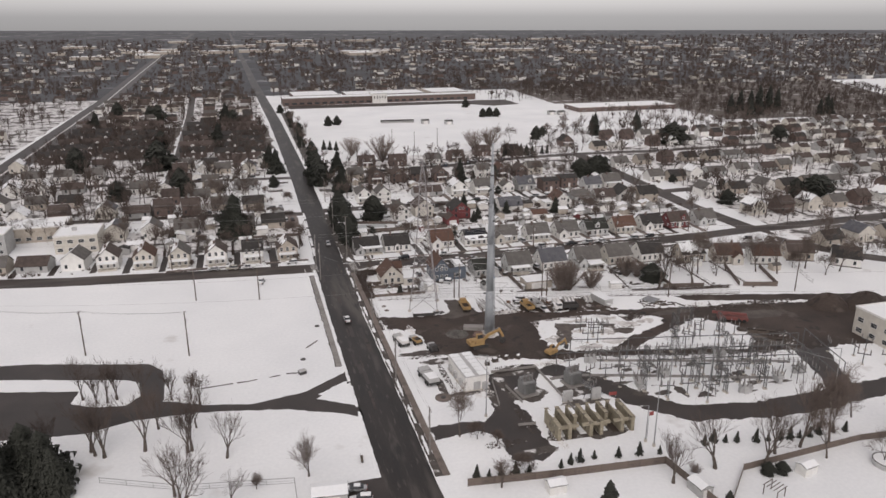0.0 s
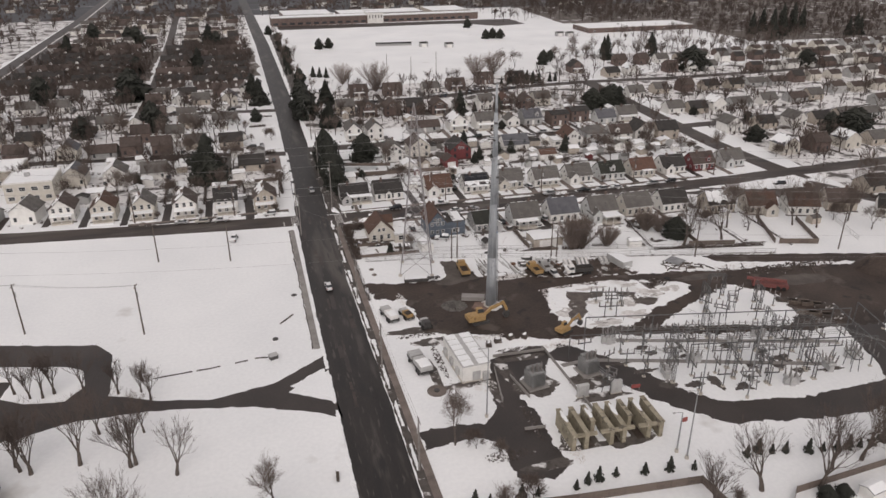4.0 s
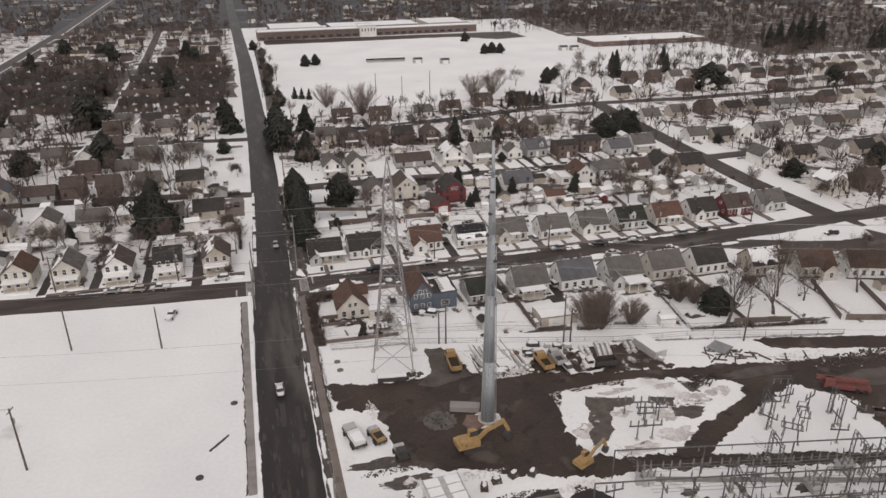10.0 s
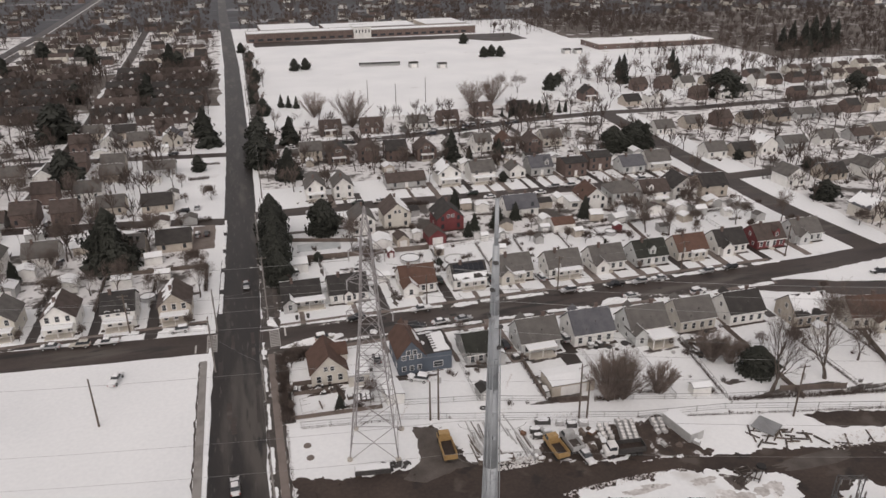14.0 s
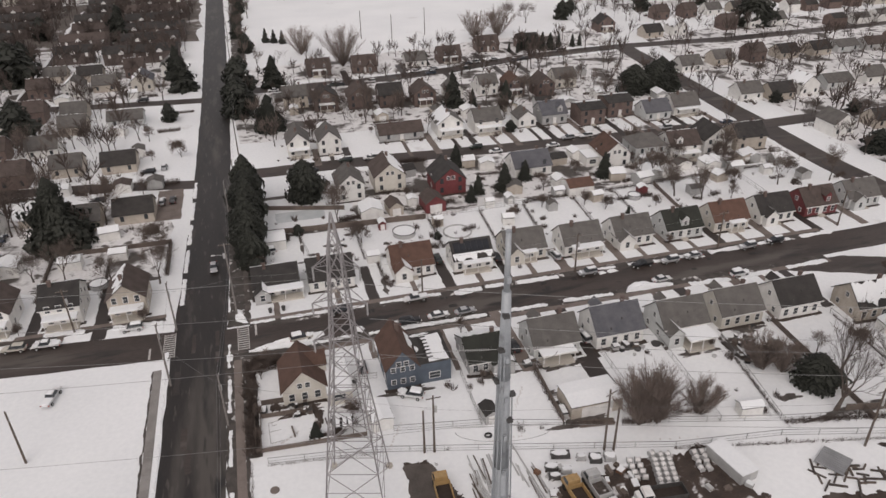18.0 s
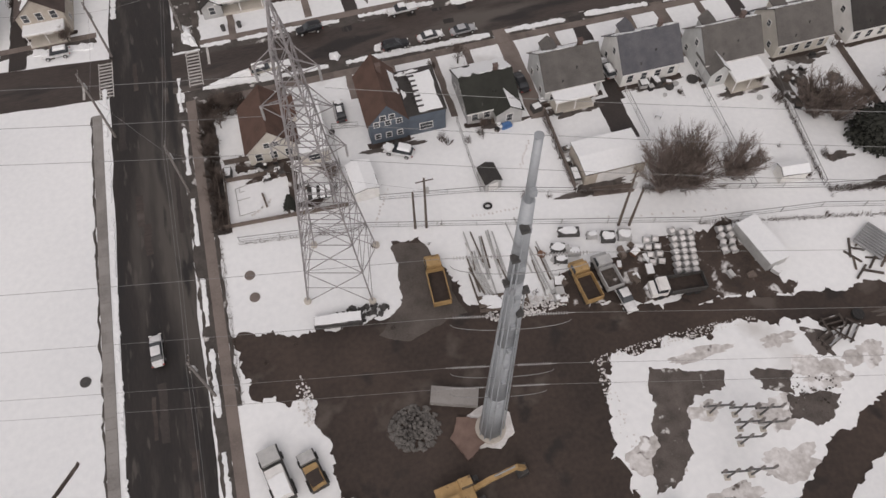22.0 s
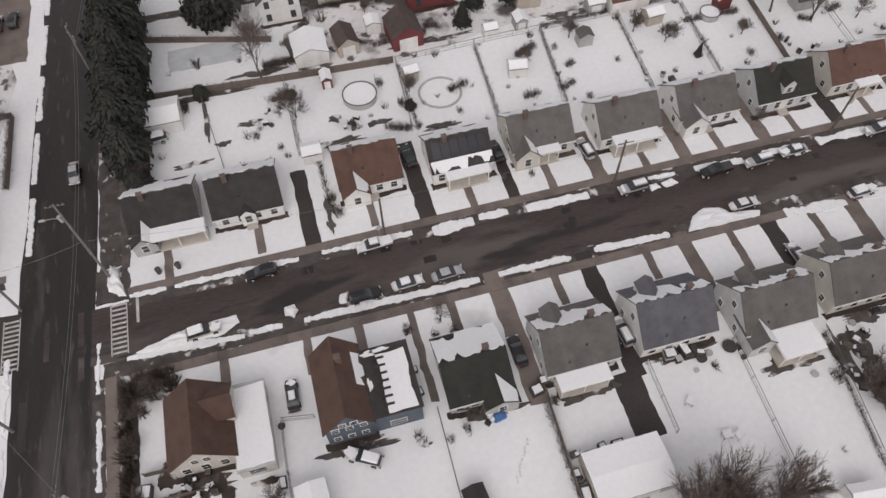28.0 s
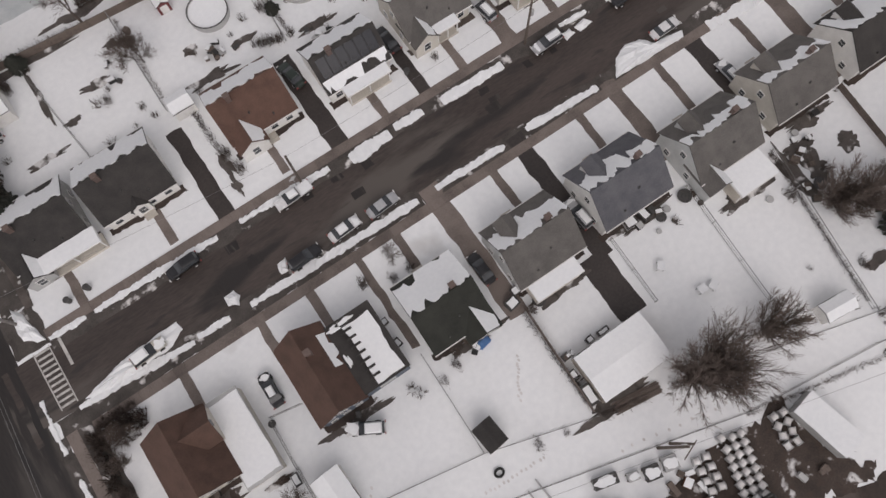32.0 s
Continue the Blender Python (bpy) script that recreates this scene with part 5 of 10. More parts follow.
for row in ((29.2, -16.4, -1, "black", "sedan", 0.12, "black sedan with a snow patch on its roof"), (53.3, -4.3, -86, "silver", "sedan", 0.0, ""), (47.5, -4.2, -86, "white", "sedan", 0.05, ""),
            (41.3, -4.6, -87, "black", "suv", 0.0, ""), (19.0, -3.9, -84, "beige", "suv", 0.25, "beige estate car buried in ploughed snow"),
            (27.8, 3.3, 93, "black", "suv", 0.0, ""), (44.4, 3.4, 93, "white", "pickup", 0.1, ""), (84.8, 2.6, 92, "silver", "suv", 0.1, ""), (99.4, -4.9, -88, "white", "sedan", 0.0, ""), (98.5, 2.2, 92, "black", "pickup", 0.0, ""), (105.6, 2.0, 92, "silver", "suv", 0.05, ""),
            (36.4, -26.8, 60, "white", "suv", 0.4, "car half buried under snow in a back yard"), (73.4, -19.6, 4, "silver", "suv", 0.08, ""), (59.0, -18.5, 2, "black", "sedan", 0.0, ""),
            (53.2, 18.6, 8, "green", "sedan", 0.0, ""), (67.0, 15.6, 4, "black", "sedan", 0.0, ""), (80.6, 12.0, 6, "silver", "suv", 0.06, ""), (102.2, -15.3, 3, "silver", "sedan", 0.1, ""),
            (-26.4, -9.2, -14, "white", "pickup", 0.12, "white pickup truck parked on the snowy field"), (-14.5, 9.4, 90, "white", "suv", 0.2, ""), (-30.5, 8.0, 86, "white", "pickup", 0.05, ""),
            (-36.5, 8.5, 85, "beige", "suv", 0.0, ""), (-43.0, 9.5, 84, "silver", "sedan", 0.1, ""), (-9.6, 71.5, 0, "black", "suv", 0.0, ""), (-12.4, 71.2, 0, "silver", "suv", 0.1, ""),
            (-2.0, -50.0, 2, "white", "sedan", 0.0, "white sedan on the wide asphalt road"), (1.7, 30.0, 182, "silver", "sedan", 0.0, "silver sedan on the wide asphalt road"),
            (127.0, 2.6, 92, "silver", "suv", 0.1, ""), (173.0, -11.0, 84, "black", "suv", 0.2, "dark car parked on the snowy traffic island"), (14.2, 33.5, 95, "white", "suv", 0.3, ""),
            (117.5, -7.8, -86, "white", "suv", 0.3, ""), (135.0, 3.0, 92, "black", "suv", 0.1, ""), (112.0, 2.4, 92, "silver", "sedan", 0.2, "")):
    car(*row)
for k in range(26):
    rnd = random.Random(300 + k)
    x = 20 + rnd.random() * 160
    yy = (85 - 0.038 * x) + rnd.choice((-2.6, 2.6)) if k < 12 else (171 + min(19, max(0, x - 70) * 0.2) + rnd.choice((-3, 3)))
    car(x, yy, 90, rnd.choice(("silver", "black", "white", "blue", "green")), rnd.choice(("sedan", "suv")), 0.1 * rnd.random(), group="cars along the far streets", plain=True)

# ---- driveways, front walks, kerb snow ----
for k, (x0, x1, y0, y1, m) in enumerate(((58.2, 61.0, -26, -5.4, CONCRETE), (71.8, 74.3, -26, -5.8, WET_ASPHALT), (69.5, 73.4, -34, -25, WET_ASPHALT), (87.0, 89.2, -20, -6.6, CONCRETE),
                                          (100.2, 102.8, -22, -8, WET_ASPHALT), (113.8, 116.4, -24, -8.5, CONCRETE), (127, 129.4, -24, -8.5, WET_ASPHALT), (46.2, 47.2, -22, -7.8, CONCRETE),
                                          (34.6, 36.9, 6.0, 21, WET_ASPHALT), (52.0, 54.6, 5.6, 22, WET_ASPHALT), (66.2, 68.0, 5.4, 18, WET_ASPHALT), (80.0, 82.4, 5.2, 16, CONCRETE), (94.6, 96.8, 5.2, 17, CONCRETE),
                                          (108.4, 110.6, 5.0, 17, CONCRETE), (121.6, 124, 5, 17, WET_ASPHALT), (135, 137.4, 5, 18, CONCRETE), (149, 151.2, 5, 18, WET_ASPHALT), (162.6, 165, 5, 18, CONCRETE),
                                          (-22.5, -19.6, 8, 32, WET_ASPHALT), (-35.8, -33.4, 9, 30, WET_ASPHALT), (-49.6, -47.0, 11, 30, WET_ASPHALT), (-62.6, -60.4, 13, 31, WET_ASPHALT), (-75.6, -73, 15, 34, WET_ASPHALT),
                                          (-14, -7, 60, 80, CONCRETE), (8, 40, 64.4, 66.4, ASPHALT))):
    drive(rect(x0, x1, y0, y1), m, 0.25, "cleared dark driveway between snowy lawns", seed=k, z=0.041 + 0.0006 * k)
for k, (x, y0, y1) in enumerate(((21.0, -14, -7.4), (32.2, -14, -7.4), (39.4, -13.6, -7.4), (52.5, -14.6, -7.4), (67.9, -15, -7.4), (82.0, -15, -7.4), (95.2, -17, -7.6), (108.5, -17, -8), (122, -17, -8),
                                  (14.9, 6.4, 13.4), (28.3, 7, 12.8), (45.4, 7, 13), (60.6, 6.4, 12), (73.5, 6.4, 12.6), (89.0, 6.4, 11.4), (101.8, 6.4, 11.6), (115.4, 6.4, 11.4), (129, 6.4, 11.6), (143, 6.4, 11.8), (156.5, 6.4, 12),
                                  (-15.5, 9, 15), (-28.5, 9, 15.5), (-42, 10, 16), (-55.5, 11, 17))):
    tagged(part("front_walk", solid(ragged(rect(x - 0.6, x + 0.6, y0, y1), 0.5, 0.16, k), -0.02, 0.07), CONCRETE), "narrow concrete front walk cleared of snow", "path", kind="structure")
for k, (xa, ya, xb, yb, w) in enumerate(((9.2, 4.9, 14.3, 4.8, 0.9), (15.5, 4.8, 24.5, 4.7, 1.1), (24.3, 4.7, 33.3, 4.45, 1.2), (36.7, 4.6, 43.0, 4.45, 1.1), (42.8, 4.5, 50.3, 4.3, 1.1), (53.3, 3.7, 59.7, 3.9, 2.0), (60.6, 4.2, 65.1, 4.0, 1.2), (68, 3.8, 78, 3.6, 1.6),
                                          (88, 3.9, 92.4, 3.8, 0.8), (95.7, 3.7, 103.8, 3.2, 1.3), (107.4, 3.5, 113.6, 3.4, 1.2), (117, 3.4, 127, 3.4, 1.6), (130.6, 3.6, 140, 3.6, 1.3), (143, 3.8, 152, 3.8, 1.5),
                                          (8.6, -4.9, 24.2, -5.8, 1.0), (24.9, -5.6, 29.4, -5.6, 1.1), (32.4, -5.7, 46.5, -6.0, 1.2), (46.3, -6.0, 57.5, -6.2, 1.1), (60.4, -6.1, 71.3, -6.3, 1.0), (75, -6.0, 86.6, -6.6, 1.2), (104.8, -7.9, 114.6, -8.6, 1.7), (117.5, -8.2, 126, -8.4, 1.6), (130, -8.0, 141, -7.8, 1.5))):
    bank(xa, ya, xb, yb, w, 0.42, k)
for k, (points, h) in enumerate((([(9.3, -4.3), (12.4, -3.6), (16.4, -2.6), (20.4, -2.4), (23.5, -2.2), (23.8, -3.4), (21.6, -4.8), (15, -5.2), (11, -4.9)], 0.55), ([(29.9, -4.3), (30.2, -3.0), (31.5, -2.7), (31.9, -3.8), (31.2, -4.9)], 0.7), ([(37.6, -4.5), (37.8, -3.0), (39.2, -2.8), (38.6, -4.6)], 0.4),
                                 ([(89.3, -6.9), (91.2, -4.6), (93.6, -3.4), (95.8, -3.9), (97, -5.6), (101.6, -6.4), (101.2, -7.2), (95, -7.2)], 0.55), ([(87.3, 2.9), (87.6, 1.6), (89.2, 1.8), (89.0, 2.9)], 0.35), ([(89.6, 2.6), (90.0, 1.4), (92.2, 2.0), (91.4, 3.0)], 0.4),
                                 ([(6.6, 11.2), (6.0, 8.6), (6.3, 6.4), (7.6, 5.2), (8.8, 5.1), (8.5, 6.6), (7.9, 8.2), (7.6, 10.2)], 0.5), ([(111.6, 2.9), (112.2, 1.6), (115, 1.9), (114.4, 3.0)], 0.35))):
    snow_heap(points, h, k)
for k, y in enumerate(range(-128, -10, 13)):
    bank(-7.2, y, -7.1, y + 10.5, 0.8, 0.35, 60 + k), bank(4.7, y + 2, 4.8, y + 9.5 + k % 3, 0.7, 0.3, 80 + k)
for k, y in enumerate(range(12, 78, 14)):
    bank(-5.2 + y * 0.02, y + 4, -5.0 + y * 0.02, y + 15, 1.0, 0.4, 120 + k)
for k, (a, b) in enumerate(((-18.5, -8.5), (-32, -24), (-46, -37.5), (-59, -51), (-72, -64.5))):
    bank(a, 9.4 - 0.11 * a * 0.9, b, 9.4 - 0.11 * b * 0.9, 1.6, 0.5, 140 + k)


# ---- fences ----
def fence(x0, y0, x1, y1, kind="mesh", height=1.3, name="garden_fence"):
    """Posts with boards or wire between them."""
    f = thing(name, pose(x0, y0, 0, rz=math.degrees(math.atan2(y1 - y0, x1 - x0))), "weathered wooden board fence" if kind == "board" else "chain-link fence between snowy back yards", "fence", "yard fences")
    length = math.hypot(x1 - x0, y1 - y0)
    n = max(1, round(length / (2.8 if kind == "board" else 6.0)))
    post = mesh("post", boxes((-0.05, 0.05, -0.05, 0.05, -0.1, height + 0.1)), FENCE_WOOD if kind == "board" else GREY_TRIM)
    for k in range(n + 1):
        part("post", post, None, f, at=pose(k * length / n, 0, 0))
    if kind == "board":
        bm = box(bmesh.new(), 0.04, length / n - 0.04, -0.03, 0.03, 0.05, height)
        panel = mesh("panel", bm, FENCE_WOOD)
        for k in range(n):
            part("panel", panel, None, f, at=pose(k * length / n, 0, 0))
    else:
        part("top_rail", boxes((0, length, -0.03, 0.03, height - 0.04, height + 0.02)), MESH_WIRE, f)
        part("bottom_rail", boxes((0, length, -0.02, 0.02, 0.1, 0.14)), MESH_WIRE, f)
        part("mid_wire", boxes((0, length, -0.012, 0.012, 0.62, 0.645)), MESH_WIRE, f)
    return f


for row in ((46.7, -23.2, 46.4, -37.1), (60.6, -25.5, 60.0, -40.5, "board"), (74.8, -24.6, 74.5, -34.2), (87.3, -24.5, 85.8, -47.7), (99.7, -27, 96, -50), (113, -25, 111, -55, "board"), (126.5, -26, 125, -56),
            (8.8, -33.2, 27.0, -34.2, "board", 1.0), (31.6, -34.4, 46.4, -37.1), (46.4, -37.1, 60, -41.2), (71, -43.8, 96, -50.5), (96, -50.5, 128, -57), (10.6, -36.0, 27.7, -38.3), (27.7, -38.3, 49.5, -44), (49.5, -44, 75.3, -50.9),
            (75.3, -50.9, 93.5, -53.4), (93.5, -53.4, 130, -63), (8.8, -33.2, 8.9, -22.5, "board", 1.0), (27.2, -26, 27.0, -34), (142.7, -37.2, 134.5, -57.1, "board", 1.6), (154, -42.6, 147.2, -60.8, "board", 1.6), (135.6, -57.6, 147, -61, "board", 1.7), (108, -51.4, 122, -54.4, "board", 1.5), (168, -42, 161, -62),
            (10, 59.8, 36, 52.4, "board"), (13.3, 43.4, 34, 41.8, "board", 1.6), (34, 41.8, 56, 40.6, "board", 1.6), (55.4, 24, 56.4, 40.6), (56.4, 40.7, 73, 41.2), (69.3, 22, 71, 41.2), (81.1, 22, 83.6, 41.4), (73, 41.2, 100, 41.5),
            (96.7, 21, 98.5, 41.5), (109, 21, 111, 42), (122, 21, 124, 42, "board"), (36.5, 24, 36.6, 41.6), (100, 41.5, 172, 44), (135, 21, 137, 43), (150, 21, 151, 43),
            (-22.8, 24, -22.8, 46), (-35.8, 25, -36, 46, "board"), (-49.2, 26, -49.6, 47), (-8.5, 30, -8.5, 46, "board"), (-8.5, 46, -36, 46.5, "board")):
    fence(*row)

# ---- sheds, garages and pools of the yards ----
shed(29.8, -31.2, 3.6, 5.2, 4, 2.3, 0.5, "white", label="small pale shed with a snow-covered roof in a back yard")
shed(48.1, -35.7, 2.5, 3.2, 6, 2.0, 0.7, "grey", snowy=False, roof="dark", label="small shed with a bare black roof at a snowy fence")
shed(91.7, -47.1, 4.0, 2.2, -6, 2.0, 0.5, "white", "x")
shed(66.3, -37.2, 9.6, 6.2, 0, 2.6, 0.35, "tan", "x", name="garage", label="long low garage under unbroken snow")
shed(15.6, 37.6, 7.0, 5.6, 0, 2.5, 0.9, "white", "x", name="garage", label="white garage with a snow-covered roof")
shed(43.8, 38.8, 1.8, 2.4, 0, 1.9, 0.6, "red", label="tiny red garden shed with snow on its roof")
shed(38.6, 23.0, 3.0, 2.6, 0, 2.1, 0.6, "white", "x"), shed(42.4, 47.0, 6.0, 6.0, 0, 2.5, 1.2, "white", name="garage", label="white garage with a snow-covered roof")
shed(48.8, 47.2, 3.8, 5.2, 6, 2.5, 1.3, "tan", roof="umber", snowy=False, label="tan shed with a steep brown roof"), shed(59.4, 46.6, 5.6, 6.4, 4, 2.8, 2.0, "red", name="garage", roof="umber", snowy=False, label="dark red garage with a steep roof")
shed(54.5, 50.4, 2.6, 2.6, 0, 2.0, 0.5, "white"), shed(74.5, 42.8, 2.4, 2.0, 0, 1.9, 0.6, "white", "x"), shed(80.5, 43.6, 2.2, 2.6, 0, 1.9, 0.7, "grey"), shed(95.2, 44.0, 3.2, 2.4, 0, 2.0, 0.6, "grey", "x")
shed(101.2, 44.4, 7.4, 6.2, 0, 2.8, 1.5, "white", "x", name="garage", roof="rust", snowy=False, label="white garage with a brown roof"), shed(122, 45, 5, 4, 10, 2.3, 0.9, "grey", "x"), shed(131, 47, 4, 3, 0, 2.2, 0.8, "white"), shed(146, 48, 5, 5, 0, 2.4, 0.9, "white", name="garage"), shed(160, 50, 5, 4, 0, 2.3, 0.8, "tan")
shed(-20.5, 42.0, 4.0, 3.0, 0, 2.1, 0.6, "white", "x"), shed(-31, 40.5, 5.0, 3.4, 0, 2.3, 0.7, "white", "x"), shed(-45, 42, 5.5, 5.5, 0, 2.5, 0.9, "white", name="garage"), shed(-60, 43, 5, 5, 0, 2.5, 0.9, "grey", name="garage"), shed(-74, 45, 6, 5.5, 0, 2.5, 1.0, "white", "x", name="garage")


def round_pool(x, y, r):
    p = thing("round_pool", pose(x, y, 0), "round above-ground swimming pool filled with snow", "pool")
    n = 28
    bm = bmesh.new()
    rings = [[bm.verts.new((rr * math.cos(k * math.tau / n), rr * math.sin(k * math.tau / n), z)) for k in range(n)] for rr, z in ((r, -0.05), (r, 1.15), (r - 0.12, 1.15), (r - 0.12, 0.6))]
    for a, b in zip(rings, rings[1:]):
        for k in range(n):
            bm.faces.new((a[k], a[(k + 1) % n], b[(k + 1) % n], b[k]))
    part("side_wall", bm, GREY_TRIM, p)
    part("rim", tubes(*[((r * math.cos(k * math.tau / n), r * math.sin(k * math.tau / n), 1.18), (r * math.cos((k + 1) * math.tau / n), r * math.sin((k + 1) * math.tau / n), 1.18), 0.09, 0.09) for k in range(n)], sides=5), DARK_IRON, p)
    part("snow_fill", solid([((r - 0.13) * math.cos(k * math.tau / n), (r - 0.13) * math.sin(k * math.tau / n)) for k in range(n)], 0.5, 1.02), SNOW, p)
    return p


round_pool(48.6, 33.8, 2.9), round_pool(114.6, 36.0, 1.8), round_pool(-23.5, 29.5, 2.0)
tagged(part("pool_ice", solid(ragged(rect(17.5, 30.5, 49.5, 55.2), 0.8, 0.2), -0.02, 0.03), POOL_ICE), "frozen in-ground swimming pool beside a snowy yard", "pool")
pad = bmesh.new()
for k in range(30):
    a, b = k * math.tau / 30, (k + 1) * math.tau / 30
    if 0.6 < a < 6.1:
        tube(pad, (62 + 3.6 * math.cos(a), 31.2 + 3.6 * math.sin(a), 0.1), (62 + 3.6 * math.cos(b), 31.2 + 3.6 * math.sin(b), 0.1), 0.22, 0.22, 5)
tagged(part("edging_ring", pad, GREY_TRIM), "ring of grey edging showing through the snow", "edging")


# ---- utility poles, street lamps, wires ----
def utility_pole(x, y, height=11.5, lean=(0, 0), arms=1, turn=0, lamp_arm=0, label="brown wooden utility pole with a cross-arm"):
    p = thing("utility_pole", pose(x, y, 0, rz=turn), label, "utility pole", "utility poles")
    part("shaft", tubes(((0, 0, -0.2), (lean[0], lean[1], height), 0.21, 0.14), sides=10), GREY_POLE if x * x < 70 else POLE_WOOD, p)
    for k in range(arms):
        z = height - 0.5 - 0.9 * k
        a = part("cross_arm", boxes((-1.2, 1.2, -0.16, -0.05, z, z + 0.12)), POLE_WOOD, p)
        for u in (-1.05, -0.45, 0.45, 1.05):
            part("insulator", tubes(((u, -0.1, z + 0.12), (u, -0.1, z + 0.3), 0.06, 0.04)), PORCELAIN, a)
    if arms:
        part("transformer_can", tubes(((0.38, 0, height - 3.4), (0.38, 0, height - 2.3), 0.24, 0.24), sides=12), GREY_TRIM, p)
    if lamp_arm:
        arm = part("lamp_arm", tubes(((0, 0, height - 3), (lamp_arm * 1.2, 0, height - 2.5), 0.05, 0.04), ((lamp_arm * 1.2, 0, height - 2.5), (lamp_arm * 2.4, 0, height - 2.45), 0.04, 0.04)), GREY_TRIM, p)
        part("lamp_head", boxes((lamp_arm * 2.5 - 0.35, lamp_arm * 2.5 + 0.35, -0.14, 0.14, height - 2.55, height - 2.38)), GREY_TRIM, arm)
    return p


for row in ((35.4, -40.6, 9, (0, 0), 0), (37.0, -40.9, 12, (0, 0), 1), (63.8, -48.2, 12.5, (0.1, 0.3), 1, 20), (65.3, -48.6, 9, (0, 0), 0), (105.0, -59.2, 12, (0, 0), 1), (150, -66, 12, (0, 0), 1),
            (-75.6, -54.3, 13.4, (0, 0), 1, 80), (-47.8, -62.2, 13.4, (0, 0), 1, 80), (-47.9, -19.8, 11, (0, 0), 0), (-27.6, -24.7, 11, (0, 0), 0), (-100, -46, 13, (0, 0), 1, 80), (-110, -12, 11, (0, 0), 0),
            (6.6, 8.9, 17.5, (0, 0), 1, 180, 1), (-5.8, -11.2, 13.8, (0, 0), 1, 90), (4.4, -25.1, 11, (0, 0), 1, 90), (-5.6, 6.8, 11.5, (0, 0), 1, 90), (6.2, 47.5, 14.5, (0, 0), 1, 90, 0), (4.6, -58, 11.5, (0, 0), 1, 90),
            (4.6, -92, 11.5, (0, 0), 1, 90), (4.8, -126, 11.5, (0, 0), 1, 90), (8.0, 68, 12, (0, 0), 1, 90), (9.0, 102, 12, (0, 0), 1, 90), (9.2, 138, 12, (0, 0), 1, 90), (9, 176, 12, (0, 0), 1, 90), (8, 220, 12, (0, 0), 1, 90), (7.5, 262, 12, (0, 0), 1, 90),
            (46.2, 4.5, 9.5, (0, 0), 0, 0), (82.5, 4.5, 10, (0, 0), 1, 0), (120.0, 4.5, 10, (0, 0), 1, 0), (156, 6.0, 10, (0, 0), 1, 0), (-26, 12.0, 10.5, (0, 0), 1, 0), (-58, 14.4, 10.5, (0, 0), 1, 0), (73.5, 245.8, 14, (0, 0), 0), (87.5, 236, 13, (0, 0), 0), (106.5, 244, 14, (0, 0), 0)):
    utility_pole(*row)


def wire(a, b, sag=1.0, r=0.018, name="overhead_wire"):
    a, b = Vector(a), Vector(b)
    n = 12
    pts = [a.lerp(b, k / n) - Vector((0, 0, sag * 4 * (k / n) * (1 - k / n))) for k in range(n + 1)]
    return tagged(part(name, pipe(pts, r, 3), WIRE), "thin grey overhead wire strung between poles", "wire", "overhead wires")


east_line = [(4.8, -126), (4.6, -92), (4.6, -58), (4.4, -25.1), (6.6, 8.9), (6.2, 47.5), (8.0, 68), (9.0, 102), (9.2, 138), (9, 176)]
for (xa, ya), (xb, yb) in zip(east_line, east_line[1:]):
    for off in (-1.05, 1.05):
        wire((xa + off * 0.2, ya, 11.1), (xb + off * 0.2, yb, 11.2), 0.7)
for off in (-1.05, -0.45, 0.45, 1.05):
    wire((-100 + off, -46, 13.1), (-75.6 + off, -54.3, 13.2), 0.6), wire((-75.6 + off, -54.3, 13.2), (-47.8 + off, -62.2, 13.2), 0.6)
for (xa, ya), (xb, yb) in (((-5.6, 6.8), (6.6, 8.9)), ((-5.8, -11.2), (4.4, -25.1)), ((-5.6, 6.8), (-26, 12.0)), ((-26, 12), (-58, 14.4)), ((6.6, 8.9), (46.2, 4.5)), ((46.2, 4.5), (82.5, 4.5)), ((82.5, 4.5), (120, 4.5)), ((-5.8, -11.2), (-5.6, 6.8)), ((35.4, -40.6), (63.8, -48.2)), ((63.8, -48.2), (105, -59.2)), ((37, -40.9), (4.4, -25.1))):
    wire((xa, ya, 9.4), (xb, yb, 9.3), 0.5)
for z in (16.5, 22.5, 34, 44):
    wire((42.19, -73.1, z), (207, -110.3, z - 3), 3.0, 0.02), wire((31.67, -70.68, z), (-133, -33, z - 3), 3.0, 0.02)
for z, reach in ((28.5, 4.0), (34.5, 3.6), (40.0, 3.0)):
    wire((23.8 - reach, -43.4, z - 2.1), (-150, 8, z - 4), 4.0, 0.03), wire((23.8 + reach, -46.6, z - 2.1), (200, -95, z - 4), 4.0, 0.03)

